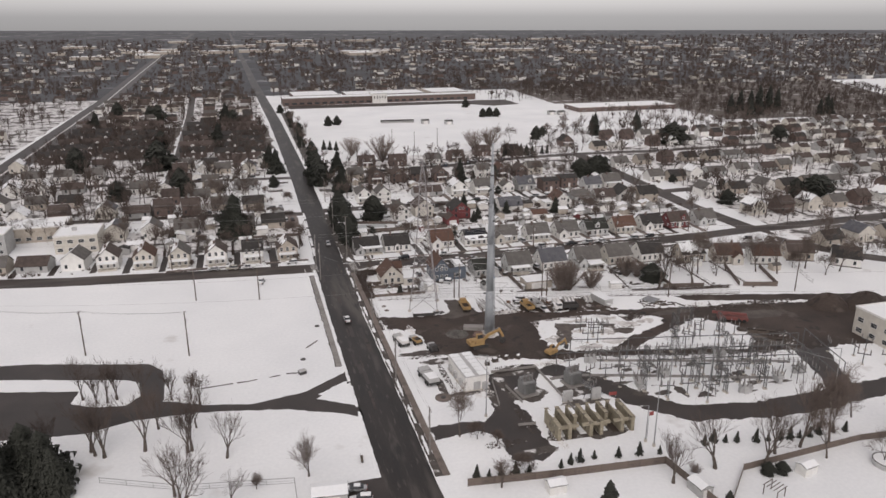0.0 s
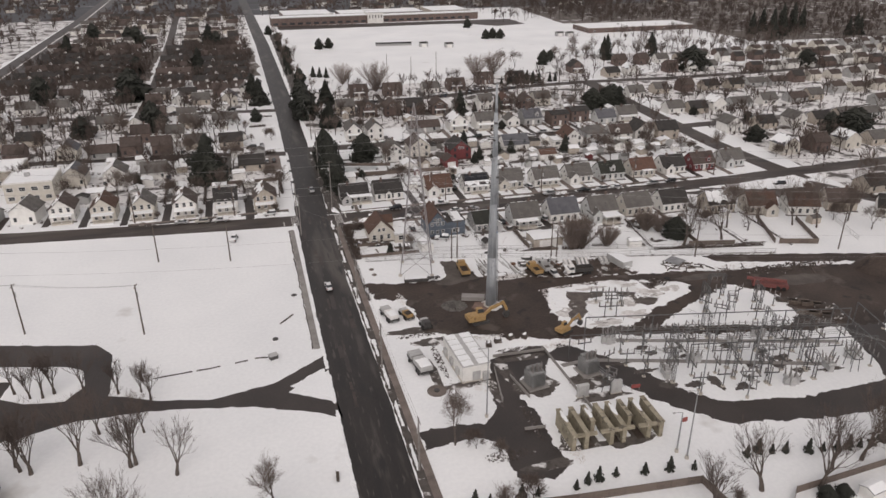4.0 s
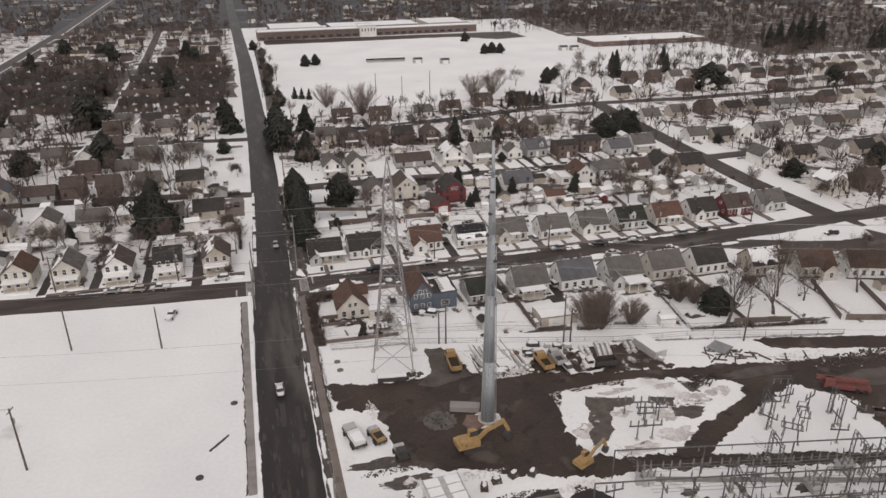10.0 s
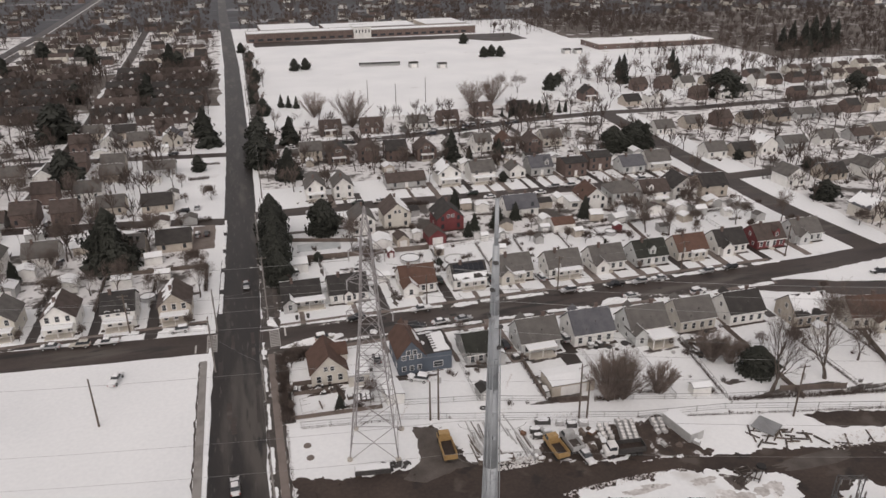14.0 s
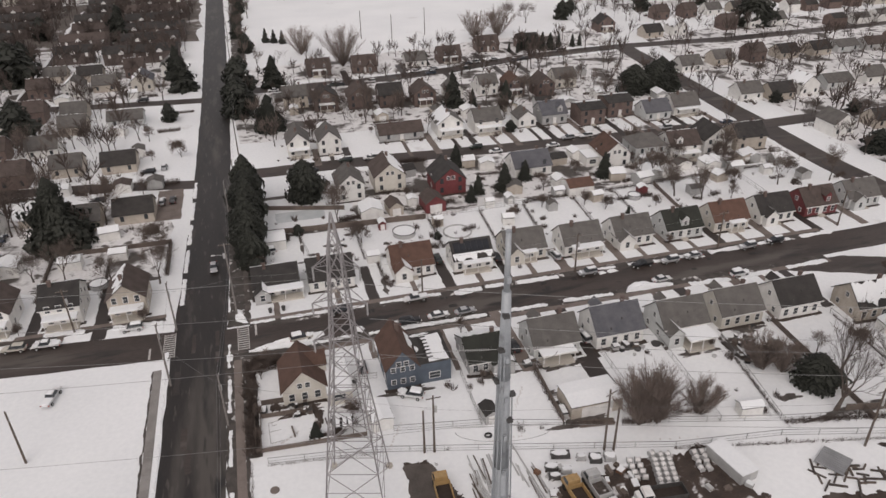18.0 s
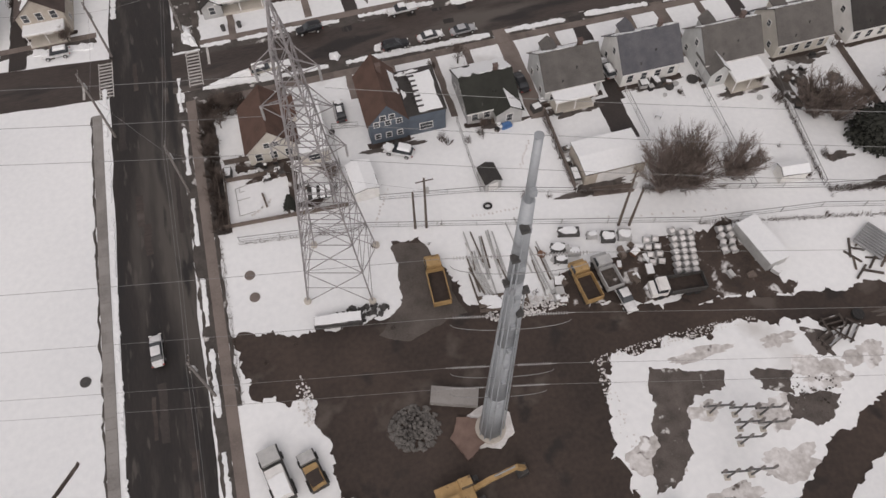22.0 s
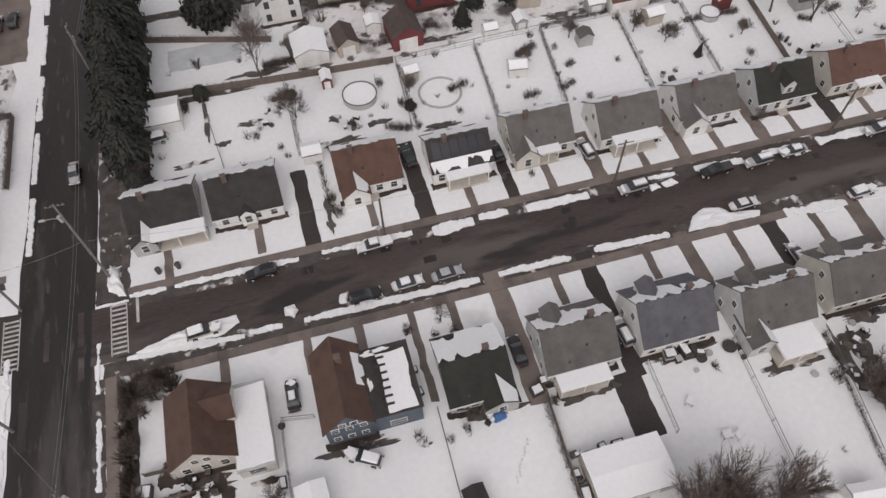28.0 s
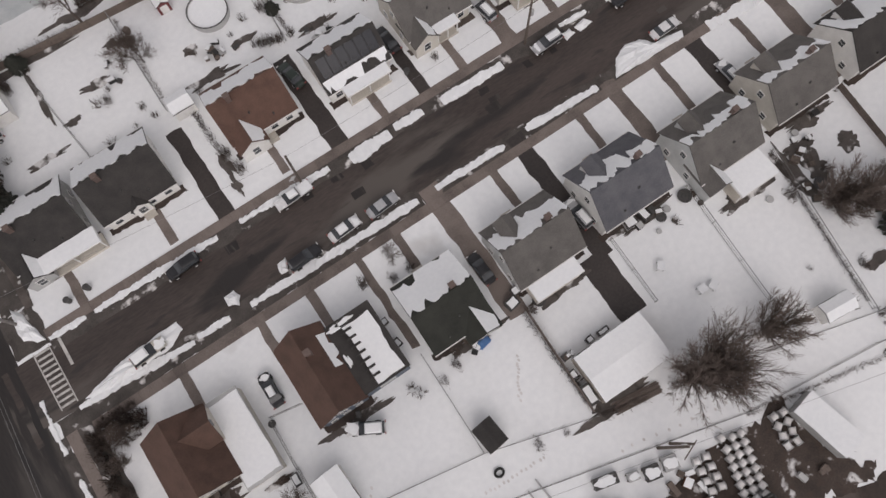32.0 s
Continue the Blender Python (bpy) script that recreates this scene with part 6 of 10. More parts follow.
# ---- trees of the near blocks ----
def thicket(seed, height, stems=30, base=(1.5, 0.7)):
    """A many-stemmed bare clump: stems fan out from one root, each with long whippy twigs."""
    rnd = random.Random(seed)
    thick, thin = [], []
    for _ in range(stems):
        a = rnd.uniform(0, math.tau)
        p = Vector((base[0] * rnd.uniform(-1, 1), base[1] * rnd.uniform(-1, 1), -0.1))
        lean = rnd.uniform(0.03, 0.9)
        d = Vector((math.cos(a) * lean, math.sin(a) * lean, 1)).normalized()
        length, r = height * rnd.uniform(0.75, 1.0), rnd.uniform(0.05, 0.1)
        for j in range(5):
            q = p + d * length / 5
            thick.append((p, q, r, r * 0.74))
            for _ in range(6 + j):
                e = (d + Vector((rnd.uniform(-1, 1), rnd.uniform(-1, 1), rnd.uniform(-0.2, 0.5))) * 0.6).normalized()
                b = p.lerp(q, rnd.random())
                m = b + e * rnd.uniform(0.7, 1.7) * height / 8
                thin.append((b, m, 0.028, 0.018))
                for _ in range(5):
                    f = (e + Vector((rnd.uniform(-1, 1), rnd.uniform(-1, 1), rnd.uniform(-0.2, 0.6))) * 0.4).normalized()
                    c = b.lerp(m, rnd.uniform(0.3, 1))
                    thin.append((c, c + f * rnd.uniform(0.5, 1.3) * height / 8, 0.017, 0.008))
            p, r = q, r * 0.74
            d = (d + Vector((rnd.uniform(-1, 1), rnd.uniform(-1, 1), rnd.uniform(0.0, 0.5))) * 0.08).normalized()
    return bars_mesh("stems", thick, BARK, 4), bars_mesh("twigs", [], THICKET_TWIG, 3, thin)


THICKETS = [thicket(31, 9.4, 56, (0.9, 0.7)), thicket(32, 6.4, 34, (0.8, 0.7)), thicket(33, 16, 40, (0.3, 0.3))]
for x, y, k, size, turn in ((72.6, -44.0, 0, 0.95, 10), (75.2, -44.4, 0, 1.0, 130), (83.6, -44.6, 1, 1.0, 40), (101.6, -37.2, 1, 1.1, 200), (104.6, -39.0, 1, 0.9, 80), (57.0, 197.0, 2, 1.0, 0), (41, 224, 2, 0.75, 50), (128, 226, 2, 0.8, 100), (141, 228, 2, 0.85, 200)):
    t = thing("bare_thicket", pose(x, y, 0, rz=turn), "many-stemmed bare thicket fanning out at a snowy fence" if k < 2 else "tall bare tree with a wide rounded crown", "tree", "bare thickets")
    t.scale = (size, size, size)
    part("stem_clump", THICKETS[k][0], None, t), part("crown", THICKETS[k][1], None, t)
for row in ((101.4, -37, 10, 0.75, 80), (106.5, -51.0, 12, 0.98, 40), (113, -44, 11, 0.95, 70), (120.5, -50, 12, 0.95, 150), (109, -38, 10, 0.6, 10), (96, -29, 5, 0.6, 15), (115, -36, 4, 0.8), (123, -38, 10, 0.7), (50.4, -11.0, 4, 0.7), (45.5, -11.8, 5, 0.6),
            (12.0, -11.5, 4, 0.8, 30), (10.5, -14, 5, 0.9, 100), (25.4, -29.2, 5, 1.05, 20), (33.1, 42.5, 1, 0.95, 50), (37.4, 32.5, 10, 0.85), (12.5, 25.6, 10, 0.6, 80), (9.0, -18, 5, 0.8), (9.4, -24.5, 5, 0.7), (9.2, -30, 5, 0.6), (99.7, 36.2, 5, 1.1), (92.5, 48, 4, 0.9), (54.0, 55.5, 5, 0.8),
            (-11.5, 44.0, 10, 1.0, 10), (-38.5, 36, 2, 0.9, 40), (-8.8, 106, 10, 0.8), (-18, 78, 4, 1.0), (-42, 110, 0, 1.2, 60), (-44, 74, 1, 1.0), (-79.7, 56.5, 2, 1.2), (-50, 44, 1, 0.9), (-64, 48, 2, 0.8), (-24, 36, 4, 0.8), (-88, 84, 0, 1.0), (-74, 112, 1, 1.1), (-30, 118, 2, 1.0), (-20, 124, 4, 1.0), (-55, 116, 0, 0.9), (50.2, -25.5, 5, 0.5), (61, -26.5, 5, 0.5, 50), (126, 34, 0, 0.9, 20), (132, 30, 3, 0.9), (110, 10, 5, 0.7), (152, 50, 1, 0.9), (138, 54, 2, 0.9),
            (128, -42, 1, 1.2, 12), (133, -46, 2, 1.1, 80), (156, -50, 0, 1.2), (170, -48, 3, 1.2)):
    bare_tree(*row)
for row in ((10.8, 28.5, 2, 1.2, 20, 0.72), (10.6, 33.5, 2, 1.45, 80, 0.68), (10.9, 38.5, 2, 1.55, 140, 0.66), (10.6, 43.5, 2, 1.6, 200, 0.64), (10.9, 48.5, 2, 1.65, 10, 0.66), (10.7, 54, 2, 1.7, 70, 0.64), (10.8, 60, 2, 1.75, 130, 0.62), (10.8, 66, 2, 1.6, 30, 0.6), (12, 23.0, 2, 0.6), (26.6, 62.4, 2, 1.35, 0, 1.05), (-35, 53.0, 0, 1.6, 0, 0.95), (107.5, -44.5, 2, 0.8, 0, 1.25), (-62.4, 137, 2, 1.7), (-93, 133.5, 2, 1.2, 0, 1.3), (-80, 211, 2, 2.1, 0, 1.2), (-127, 215, 2, 1.8), (-11, 182, 0, 1.25), (10.3, 141, 2, 1.7), (10.4, 150, 2, 1.5), (10.6, 166, 2, 1.8), (-60.5, 51, 1, 0.6), (73.3, 71.8, 1, 0.7), (113, 51.5, 1, 0.75), (81.8, 51.5, 1, 0.8), (203, 43.6, 2, 0.9, 0, 1.3), (277, 208, 2, 1.9, 0, 1.4), (-14.4, 143.5, 2, 0.8), (70.5, 47, 1, 0.5), (74, 51.5, 1, 0.55), (90.0, 56.5, 1, 0.6), (20.3, 122.9, 0, 1.1), (117, 62, 1, 0.6),
            (108.0, 27.0, 3, 1.3), (22.5, 41.5, 2, 0.35), (56.2, 29, 2, 0.25), (18.7, -32.3, 1, 0.34)):
    conifer(*row)


# ---- substation and work yard ----
def control_house(x, y, turn):
    b = thing("control_house", pose(x, y, 0, rz=turn), "long white prefabricated equipment house with snow panels on its roof", "building")
    part("wall", boxes((-3.1, 3.1, -6.6, 6.6, 0.3, 4.0)), WALLS["white"], b)
    part("plinth", boxes((-3.3, 3.3, -6.8, 6.8, -0.1, 0.3)), PALE_CONCRETE, b)
    part("roof", boxes((-3.25, 3.25, -6.75, 6.75, 4.0, 4.15)), GREY_TRIM, b)
    for sx in (-1, 1):
        for k in range(6):
            yy = -6.6 + 2.22 * k
            part("roof_snow", solid(ragged(rect(sx * 1.75 - 1.2, sx * 1.75 + 1.2, yy + 0.15, yy + 2.0), 0.4, 0.12, k + sx), 4.15, 4.3), SNOW, b)
    part("door", boxes((-0.9, 0.9, -6.68, -6.6, 0.3, 2.5)), GREY_TRIM, b)
    part("cooling_unit", boxes((1.4, 2.7, -7.4, -6.6, 0.4, 2.2)), GREY_TRIM, b)
    for k in range(3):
        part("cooling_unit", boxes((-3.7, -3.1, -4.5 + 4 * k, -3.2 + 4 * k, 0.8, 2.4)), GREY_TRIM, b)
    return b


control_house(22.9, -95.6, 3)


def flat_trailer(x, y, turn, w, l, material, label, load=SNOW, h=1.1, top=2.2, name="trailer"):
    t = thing(name, pose(x, y, 0, rz=turn), label, "trailer")
    part("bed", boxes((-w / 2, w / 2, -l / 2, l / 2, h - 0.3, h), (-w / 2 + 0.5, -w / 2 + 0.7, -l / 2, l / 2, h - 0.55, h - 0.3), (w / 2 - 0.7, w / 2 - 0.5, -l / 2, l / 2, h - 0.55, h - 0.3)), DARK_IRON, t)
    part("load", solid(ragged(rect(-w / 2 + 0.2, w / 2 - 0.2, -l / 2 + 0.3, l * 0.1), 0.7, 0.12, 2), h, top), material, t)
    part("cab", boxes((-w / 2 + 0.15, w / 2 - 0.15, l * 0.2, l / 2 - 0.2, h, top * 0.9)), GREY_TRIM, t)
    part("snow_cover", solid(ragged(rect(-w / 2 + 0.3, w / 2 - 0.3, -l / 2 + 0.5, -l * 0.05), 0.5, 0.2, 4), top, top + 0.15), load, t)
    for s in (-1, 1):
        for u in (-0.35, -0.22, 0.3):
            part("wheel", tubes(((s * w / 2 - 0.15 * s, u * l, 0.48), (s * w / 2 + 0.15 * s, u * l, 0.48), 0.48, 0.48), sides=14), RUBBER, t)
    return t


flat_trailer(12.9, -93.5, 8, 3.2, 8.5, GREY_TRIM, "grey mobile transformer trailer partly under snow")
flat_trailer(10.7, -70.2, 12, 2.6, 7.0, TRIM, "white-topped flat trailer beside the yard fence", top=2.0)
flat_trailer(14.9, -70.8, 14, 2.2, 5.0, YELLOW, "small yellow-sided tipper trailer", DIRT, 0.8, 1.6)
flat_trailer(18.3, -77.0, 6, 2.2, 3.6, DARK_IRON, "small black skid-steer machine", DARK_IRON, 0.7, 1.9, "skid_steer")
tagged(part("round_pad", solid([(14.1 + 2.1 * math.cos(a * 0.3), -103.5 + 2.1 * math.sin(a * 0.3)) for a in range(21)], -0.05, 0.1), CONCRETE), "round concrete pad clear of snow", "pad")
tagged(part("manhole_ring", tubes(((14.1, -103.5, 0.08), (14.1, -103.5, 0.3), 0.6, 0.6), sides=16), DARK_IRON), "dark iron manhole ring", "manhole")
for mx, my in ((-11.4, -51.6), (11.4, -45.4), (11.2, -41.8), (-17.5, -73.0)):
    tagged(part("manhole_ring", tubes(((mx, my, -0.05), (mx, my, 0.14), 0.75, 0.7), sides=18), DARK_IRON if mx < 0 else CONCRETE), "round manhole melting through the snow", "manhole", "manholes in the snow")


def light_pole(x, y, h, heads=1):
    p = thing("light_pole", pose(x, y, 0), "slim tall grey steel light pole", "light pole", "yard light poles")
    part("base", tubes(((0, 0, -0.1), (0, 0, 0.6), 0.35, 0.35), sides=12), PALE_CONCRETE, p)
    part("shaft", tubes(((0, 0, 0.6), (0, 0, h), 0.16, 0.08)), STEEL, p)
    a = part("arm", tubes(((0, 0, h), (-1.6, 0, h + 0.2), 0.05, 0.04)), STEEL, p)
    part("lamp_head", boxes((-2.1, -1.5, -0.15, 0.15, h + 0.12, h + 0.28)), GREY_TRIM, a)
    return p


for row in ((21.4, -114.6, 16), (52.1, -134.0, 9), (52.9, -136.1, 15), (104, -132, 15)):
    light_pole(*row)


def transformer(x, y, turn=0):
    t = thing("power_transformer", pose(x, y, 0, rz=turn), "large grey power transformer with radiators and bushings", "transformer", "substation transformers")
    part("pad", boxes((-2.4, 2.4, -2.3, 2.3, -0.1, 0.3)), GREY_WALK, t)
    tank = boxes((-1.6, 1.6, -1.1, 1.1, 0.4, 3.6))
    bmesh.ops.bevel(tank, geom=tank.edges[:], offset=0.08, segments=1, affect="EDGES")
    part("tank", tank, TRANSFORMER, t)
    for s in (-1, 1):
        for k in range(9):
            part("radiator_fin", boxes((-1.5 + 0.35 * k, -1.42 + 0.35 * k, s * 1.12 if s > 0 else -2.0, 2.0 if s > 0 else -1.12, 0.7, 3.2)), TRANSFORMER, t)
    part("top_cover", tubes(((0, 0, 3.55), (0, 0, 3.75), 1.25, 1.15), sides=20), TRANSFORMER, t)
    for sx in (-1, 1):
        for k in range(5):
            part("cooling_pipe", tubes(((sx * 1.62, -0.9 + 0.45 * k, 0.6), (sx * 2.05, -0.9 + 0.45 * k, 0.8), 0.07, 0.07), ((sx * 2.05, -0.9 + 0.45 * k, 0.8), (sx * 2.05, -0.9 + 0.45 * k, 3.1), 0.07, 0.07), ((sx * 2.05, -0.9 + 0.45 * k, 3.1), (sx * 1.62, -0.9 + 0.45 * k, 3.4), 0.07, 0.07), sides=6), TRANSFORMER, t)
    part("conservator", tubes(((-1.8, 0.6, 4.3), (1.4, 0.6, 4.3), 0.4, 0.4), sides=14), TRANSFORMER, t)
    for k in range(6):
        xx, yy = -1.0 + 1.0 * (k % 3), -0.5 + (0.2 if k > 2 else -0.2)
        part("bushing", tubes(((xx, yy, 3.6), (xx + 0.1 * (k % 3 - 1), yy - 0.2, 5.8), 0.14, 0.06), *[((xx, yy, 3.8 + 0.25 * j), (xx, yy, 3.9 + 0.25 * j), 0.2, 0.2) for j in range(6)]), DARK_PORCELAIN, t)
    return t


transformer(34.8, -106.8, 8), transformer(48.0, -105.4, 8)
for k, (a, b) in enumerate((((29.7, -94.4), (42.1, -94.8)), ((42.1, -94.8), (42.8, -118.6)), ((30.8, -102.6), (32.0, -111)), ((28.4, -99), (26.1, -111)), ((27.2, -120.5), (31.4, -120.9)))):
    d = Vector((b[0] - a[0], b[1] - a[1]))
    w = thing("low_wall", pose(a[0], a[1], 0, rz=math.degrees(math.atan2(d.y, d.x))), "low pale concrete retaining wall", "wall", "substation walls")
    part("body", boxes((0, d.length, -0.09, 0.09, -0.1, 0.6)), GREY_WALK, w)
    part("coping", boxes((-0.05, d.length + 0.05, -0.13, 0.13, 0.6, 0.66)), GREY_WALK, w)


def fire_bays(x, y, turn):
    """A row of open concrete bays."""
    b = thing("fire_wall_bays", pose(x, y, 0, rz=turn), "row of buff concrete blast-wall bays open to the sky", "blast walls")
    for k in range(8):
        u = -8.9 + 2.54 * k
        short = k in (2, 5)
        w = part("dividing_wall", boxes((u - 0.4, u + 0.4, -4.2 + (3.2 if short else 0), 4.0, -0.1, 3.5)), BUFF_CONCRETE, b)
        part("coping", boxes((u - 0.5, u + 0.5, -4.35 + (3.2 if short else 0), 4.15, 3.5, 3.66)), BUFF_CONCRETE, w)
    for k in range(7):
        u = -8.9 + 2.54 * k
        part("lintel", boxes((u + 0.4, u + 2.14, -4.0, -3.4, 2.7, 3.3)), BUFF_CONCRETE, b)
        part("back_wall", boxes((u + 0.4, u + 2.14, 3.4, 3.8, -0.1, 1.8)), BUFF_CONCRETE, b)
        if k % 2 == 0:
            part("snow_cap", solid(blob(u + 0.1, 1.4, 0.42, 1.6, k, 24, 0.4), 3.66, 3.8), SNOW, b)
            part("snow_drift", solid(ragged(rect(u + 0.6, u + 1.95, -2.8, 2.4), 0.5, 0.3, k), 0, 0.35), SNOW, b)
        else:
            part("bare_floor", solid(ragged(rect(u + 0.5, u + 2.05, -3.8, 3.4), 0.6, 0.1, k), -0.02, 0.06), DIRT, b)
    return b


fire_bays(42.8, -124.8, -2)
for k, (x, y, rx, ry) in enumerate(((42.8, -125, 11, 5.6), (35.2, -107.4, 4.6, 3.8), (46.8, -108.4, 4.4, 3.6), (46, -114.5, 6, 1.4), (30.5, -100, 1.4, 5), (26, -104, 1.0, 8), (36, -96.5, 6, 1.0), (20, -103, 5, 1.0), (15, -97, 1.0, 6), (28, -131, 5, 1.2), (14, -78, 6, 1.4), (18, -84, 5, 1.6))):
    tagged(part("mud_patch", solid(blob(x, y, rx, ry, k + 60, 60, 0.4), -0.02, 0.052 + 0.0009 * k), MUDDY_SNOW), "muddy ground with old snow between the equipment", "bare ground", kind="structure")
for x, y in ((42.8, -113.5), (50.1, -114.0)):
    c = thing("electrical_cabinet", pose(x, y, 0), "grey free-standing electrical cabinet", "cabinet", "substation cabinets")
    part("body", boxes((-1.2, 1.2, -0.4, 0.4, 0.2, 3.0)), GREY_TRIM, c), part("plinth", boxes((-1.3, 1.3, -0.5, 0.5, -0.1, 0.2)), PALE_CONCRETE, c)
    for k in range(3):
        part("door", boxes((-1.15 + 0.78 * k, -0.42 + 0.78 * k, -0.44, -0.4, 0.3, 2.9)), GREY_TRIM, c)
sign = thing("red_board", pose(54.5, -114.5, 0, rz=-5), "plain red board on two posts in the snow", "board")
part("panel", boxes((-1.0, 1.0, -0.04, 0.04, 0.6, 1.5)), RED_PAINT, sign), part("post", boxes((-0.9, -0.8, 0.04, 0.12, -0.1, 1.5)), GREY_TRIM, sign), part("post", boxes((0.8, 0.9, 0.04, 0.12, -0.1, 1.5)), GREY_TRIM, sign)
flag = thing("flag_pole", pose(53.4, -132.5, 0), "thin pole with a small red flag", "flag")
part("shaft", tubes(((0, 0, -0.1), (0, 0, 6.5), 0.06, 0.04)), STEEL, flag), part("cloth", boxes((0.05, 1.1, -0.02, 0.02, 5.4, 6.4)), RED_PAINT, flag)


# bus supports, switches and gantries
def bus_support(h=4.6):
    s = thing("bus_support", pose(0, 0, 0), "grey steel bus support with three porcelain insulators", "bus support", "substation supports")
    part("footing", boxes((-0.35, 0.35, -0.35, 0.35, -0.1, 0.25)), PALE_CONCRETE, s)
    part("post", tubes(((0, 0, 0.2), (0, 0, h - 1.5), 0.13, 0.11), sides=6), SWITCH_STEEL, s)
    part("cross_beam", boxes((-1.7, 1.7, -0.1, 0.1, h - 1.55, h - 1.35)), SWITCH_STEEL, s)
    for u in (-1.5, 0, 1.5):
        part("insulator", tubes(((u, 0, h - 1.35), (u, 0, h), 0.09, 0.07), *[((u, 0, h - 1.25 + 0.22 * k), (u, 0, h - 1.17 + 0.22 * k), 0.17, 0.17) for k in range(5)], sides=6), DARK_PORCELAIN, s)
    return s


def switch_frame():
    s = thing("switch_frame", pose(0, 0, 0), "galvanised disconnect-switch frame on four legs", "switch", "substation switches")
    for sx in (-1, 1):
        for sy in (-1, 1):
            part("leg", tubes(((sx * 1.4, sy * 0.9, -0.1), (sx * 1.1, sy * 0.7, 3.4), 0.09, 0.08), sides=5), SWITCH_STEEL, s)
    part("table", boxes((-1.9, 1.9, -1.0, -0.85, 3.35, 3.5), (-1.9, 1.9, 0.85, 1.0, 3.35, 3.5), (-1.9, -1.75, -1, 1, 3.35, 3.5), (1.75, 1.9, -1, 1, 3.35, 3.5)), SWITCH_STEEL, s)
    for u in (-1.5, 0, 1.5):
        for v in (-0.8, 0.8):
            part("insulator", tubes(((u, v, 3.5), (u, v, 4.8), 0.09, 0.07), *[((u, v, 3.6 + 0.22 * k), (u, v, 3.68 + 0.22 * k), 0.17, 0.17) for k in range(5)], sides=6), DARK_PORCELAIN, s)
        part("blade", boxes((u - 0.04, u + 0.04, -0.95, 0.95, 4.8, 4.88)), WIRE, s)
    return s


def breaker():
    s = thing("circuit_breaker", pose(0, 0, 0), "grey circuit breaker tank with angled bushings", "breaker", "substation breakers")
    part("frame", boxes((-1.6, 1.6, -0.5, 0.5, -0.05, 1.3)), GREY_TRIM, s)
    part("cabinet", boxes((-0.6, 0.6, -0.95, -0.5, -0.05, 2.0)), GREY_TRIM, s)
    for u in (-1.2, 0, 1.2):
        part("tank", tubes(((u, -0.9, 1.7), (u, 0.9, 1.7), 0.4, 0.4), sides=12), GREY_TRIM, s)
        for v in (-0.7, 0.7):
            part("bushing", tubes(((u, v, 2.0), (u, v * 1.7, 4.0), 0.14, 0.08), *[((u, v + v * 0.35 * (k + 1) / 3, 2.2 + 0.5 * k), (u, v + v * 0.35 * (k + 1) / 3, 2.35 + 0.5 * k), 0.2, 0.2) for k in range(3)], sides=6), DARK_PORCELAIN, s)
    return s


rnd = random.Random(77)
first = {"support": bus_support(), "switch": switch_frame(), "breaker": breaker()}
used = set()
for i in range(11):
    for j in range(5):
        x, y = 57.5 + 5.1 * i + 1.2 * (j % 2), -95.6 - 5.0 * j - 0.2 * 5.1 * i
        if y < -122 or (j > 3 and i < 2) or x > 112:
            continue
        which = "breaker" if (i + 2 * j) % 7 == 0 else "switch" if (i + j) % 4 == 0 else "support"
        m = pose(x + rnd.uniform(-0.5, 0.5), y + rnd.uniform(-0.5, 0.5), 0, rz=-11 + 90 * (j % 2))
        if which not in used:
            used.add(which)
            first[which].matrix_basis = m
        else:
            copy_thing(first[which], m)
for k, (x, y) in enumerate(((63.9, -77.2), (66.8, -78.2), (69.8, -79.1), (66.6, -80.0), (65.8, -81.7), (69.3, -80.8), (65.3, -85.4), (62.4, -84.9), (92, -85), (96, -84), (100, -86), (104, -88), (95, -90), (101, -92), (107, -91), (88, -89), (90, -93), (98, -96), (50, -99), (53, -105), (49, -113), (125, -108), (130, -112), (136, -110), (141, -116), (128, -117), (134, -119))):
    copy_thing(first["switch" if k % 4 == 0 and k > 8 else "support"], pose(x, y, 0.1 if k < 8 else 0, rz=-12 if k < 8 else 20 * k))


for k, (x, y, rx, ry) in enumerate(((62.3, -114.5, 1.6, 1.5), (73.1, -105.7, 2.2, 0.9), (72.7, -116.4, 1.2, 2.4), (65.3, -102.6, 1.8, 0.8), (89.7, -108.6, 1.4, 1.0), (90.2, -114.4, 1.2, 2.2), (93.8, -117.4, 2.0, 0.9), (77.3, -99.9, 1.6, 0.7), (84.1, -104.6, 1.8, 1.0), (80.6, -117.6, 1.0, 2.0), (99.4, -106.0, 1.6, 1.0), (56.5, -104.6, 2.6, 0.5), (60.5, -108.6, 2.8, 0.6), (68.0, -116.0, 2.2, 0.9), (73.2, -101.4, 0.5, 2.6), (77.0, -119.5, 2.0, 1.4), (88.6, -121.0, 2.4, 0.6), (93.0, -112.5, 1.6, 1.8), (64.2, -100.0, 1.6, 0.9), (84.0, -113.0, 1.0, 1.6), (100.0, -119.0, 2.4, 0.8))):
    tagged(part("gravel_patch", solid(blob(x, y, rx, ry, k + 20, 40, 0.7), -0.02, 0.042 + 0.0015 * k), MUDDY_SNOW), "dark gravel showing between the switchgear", "gravel patch", kind="structure")
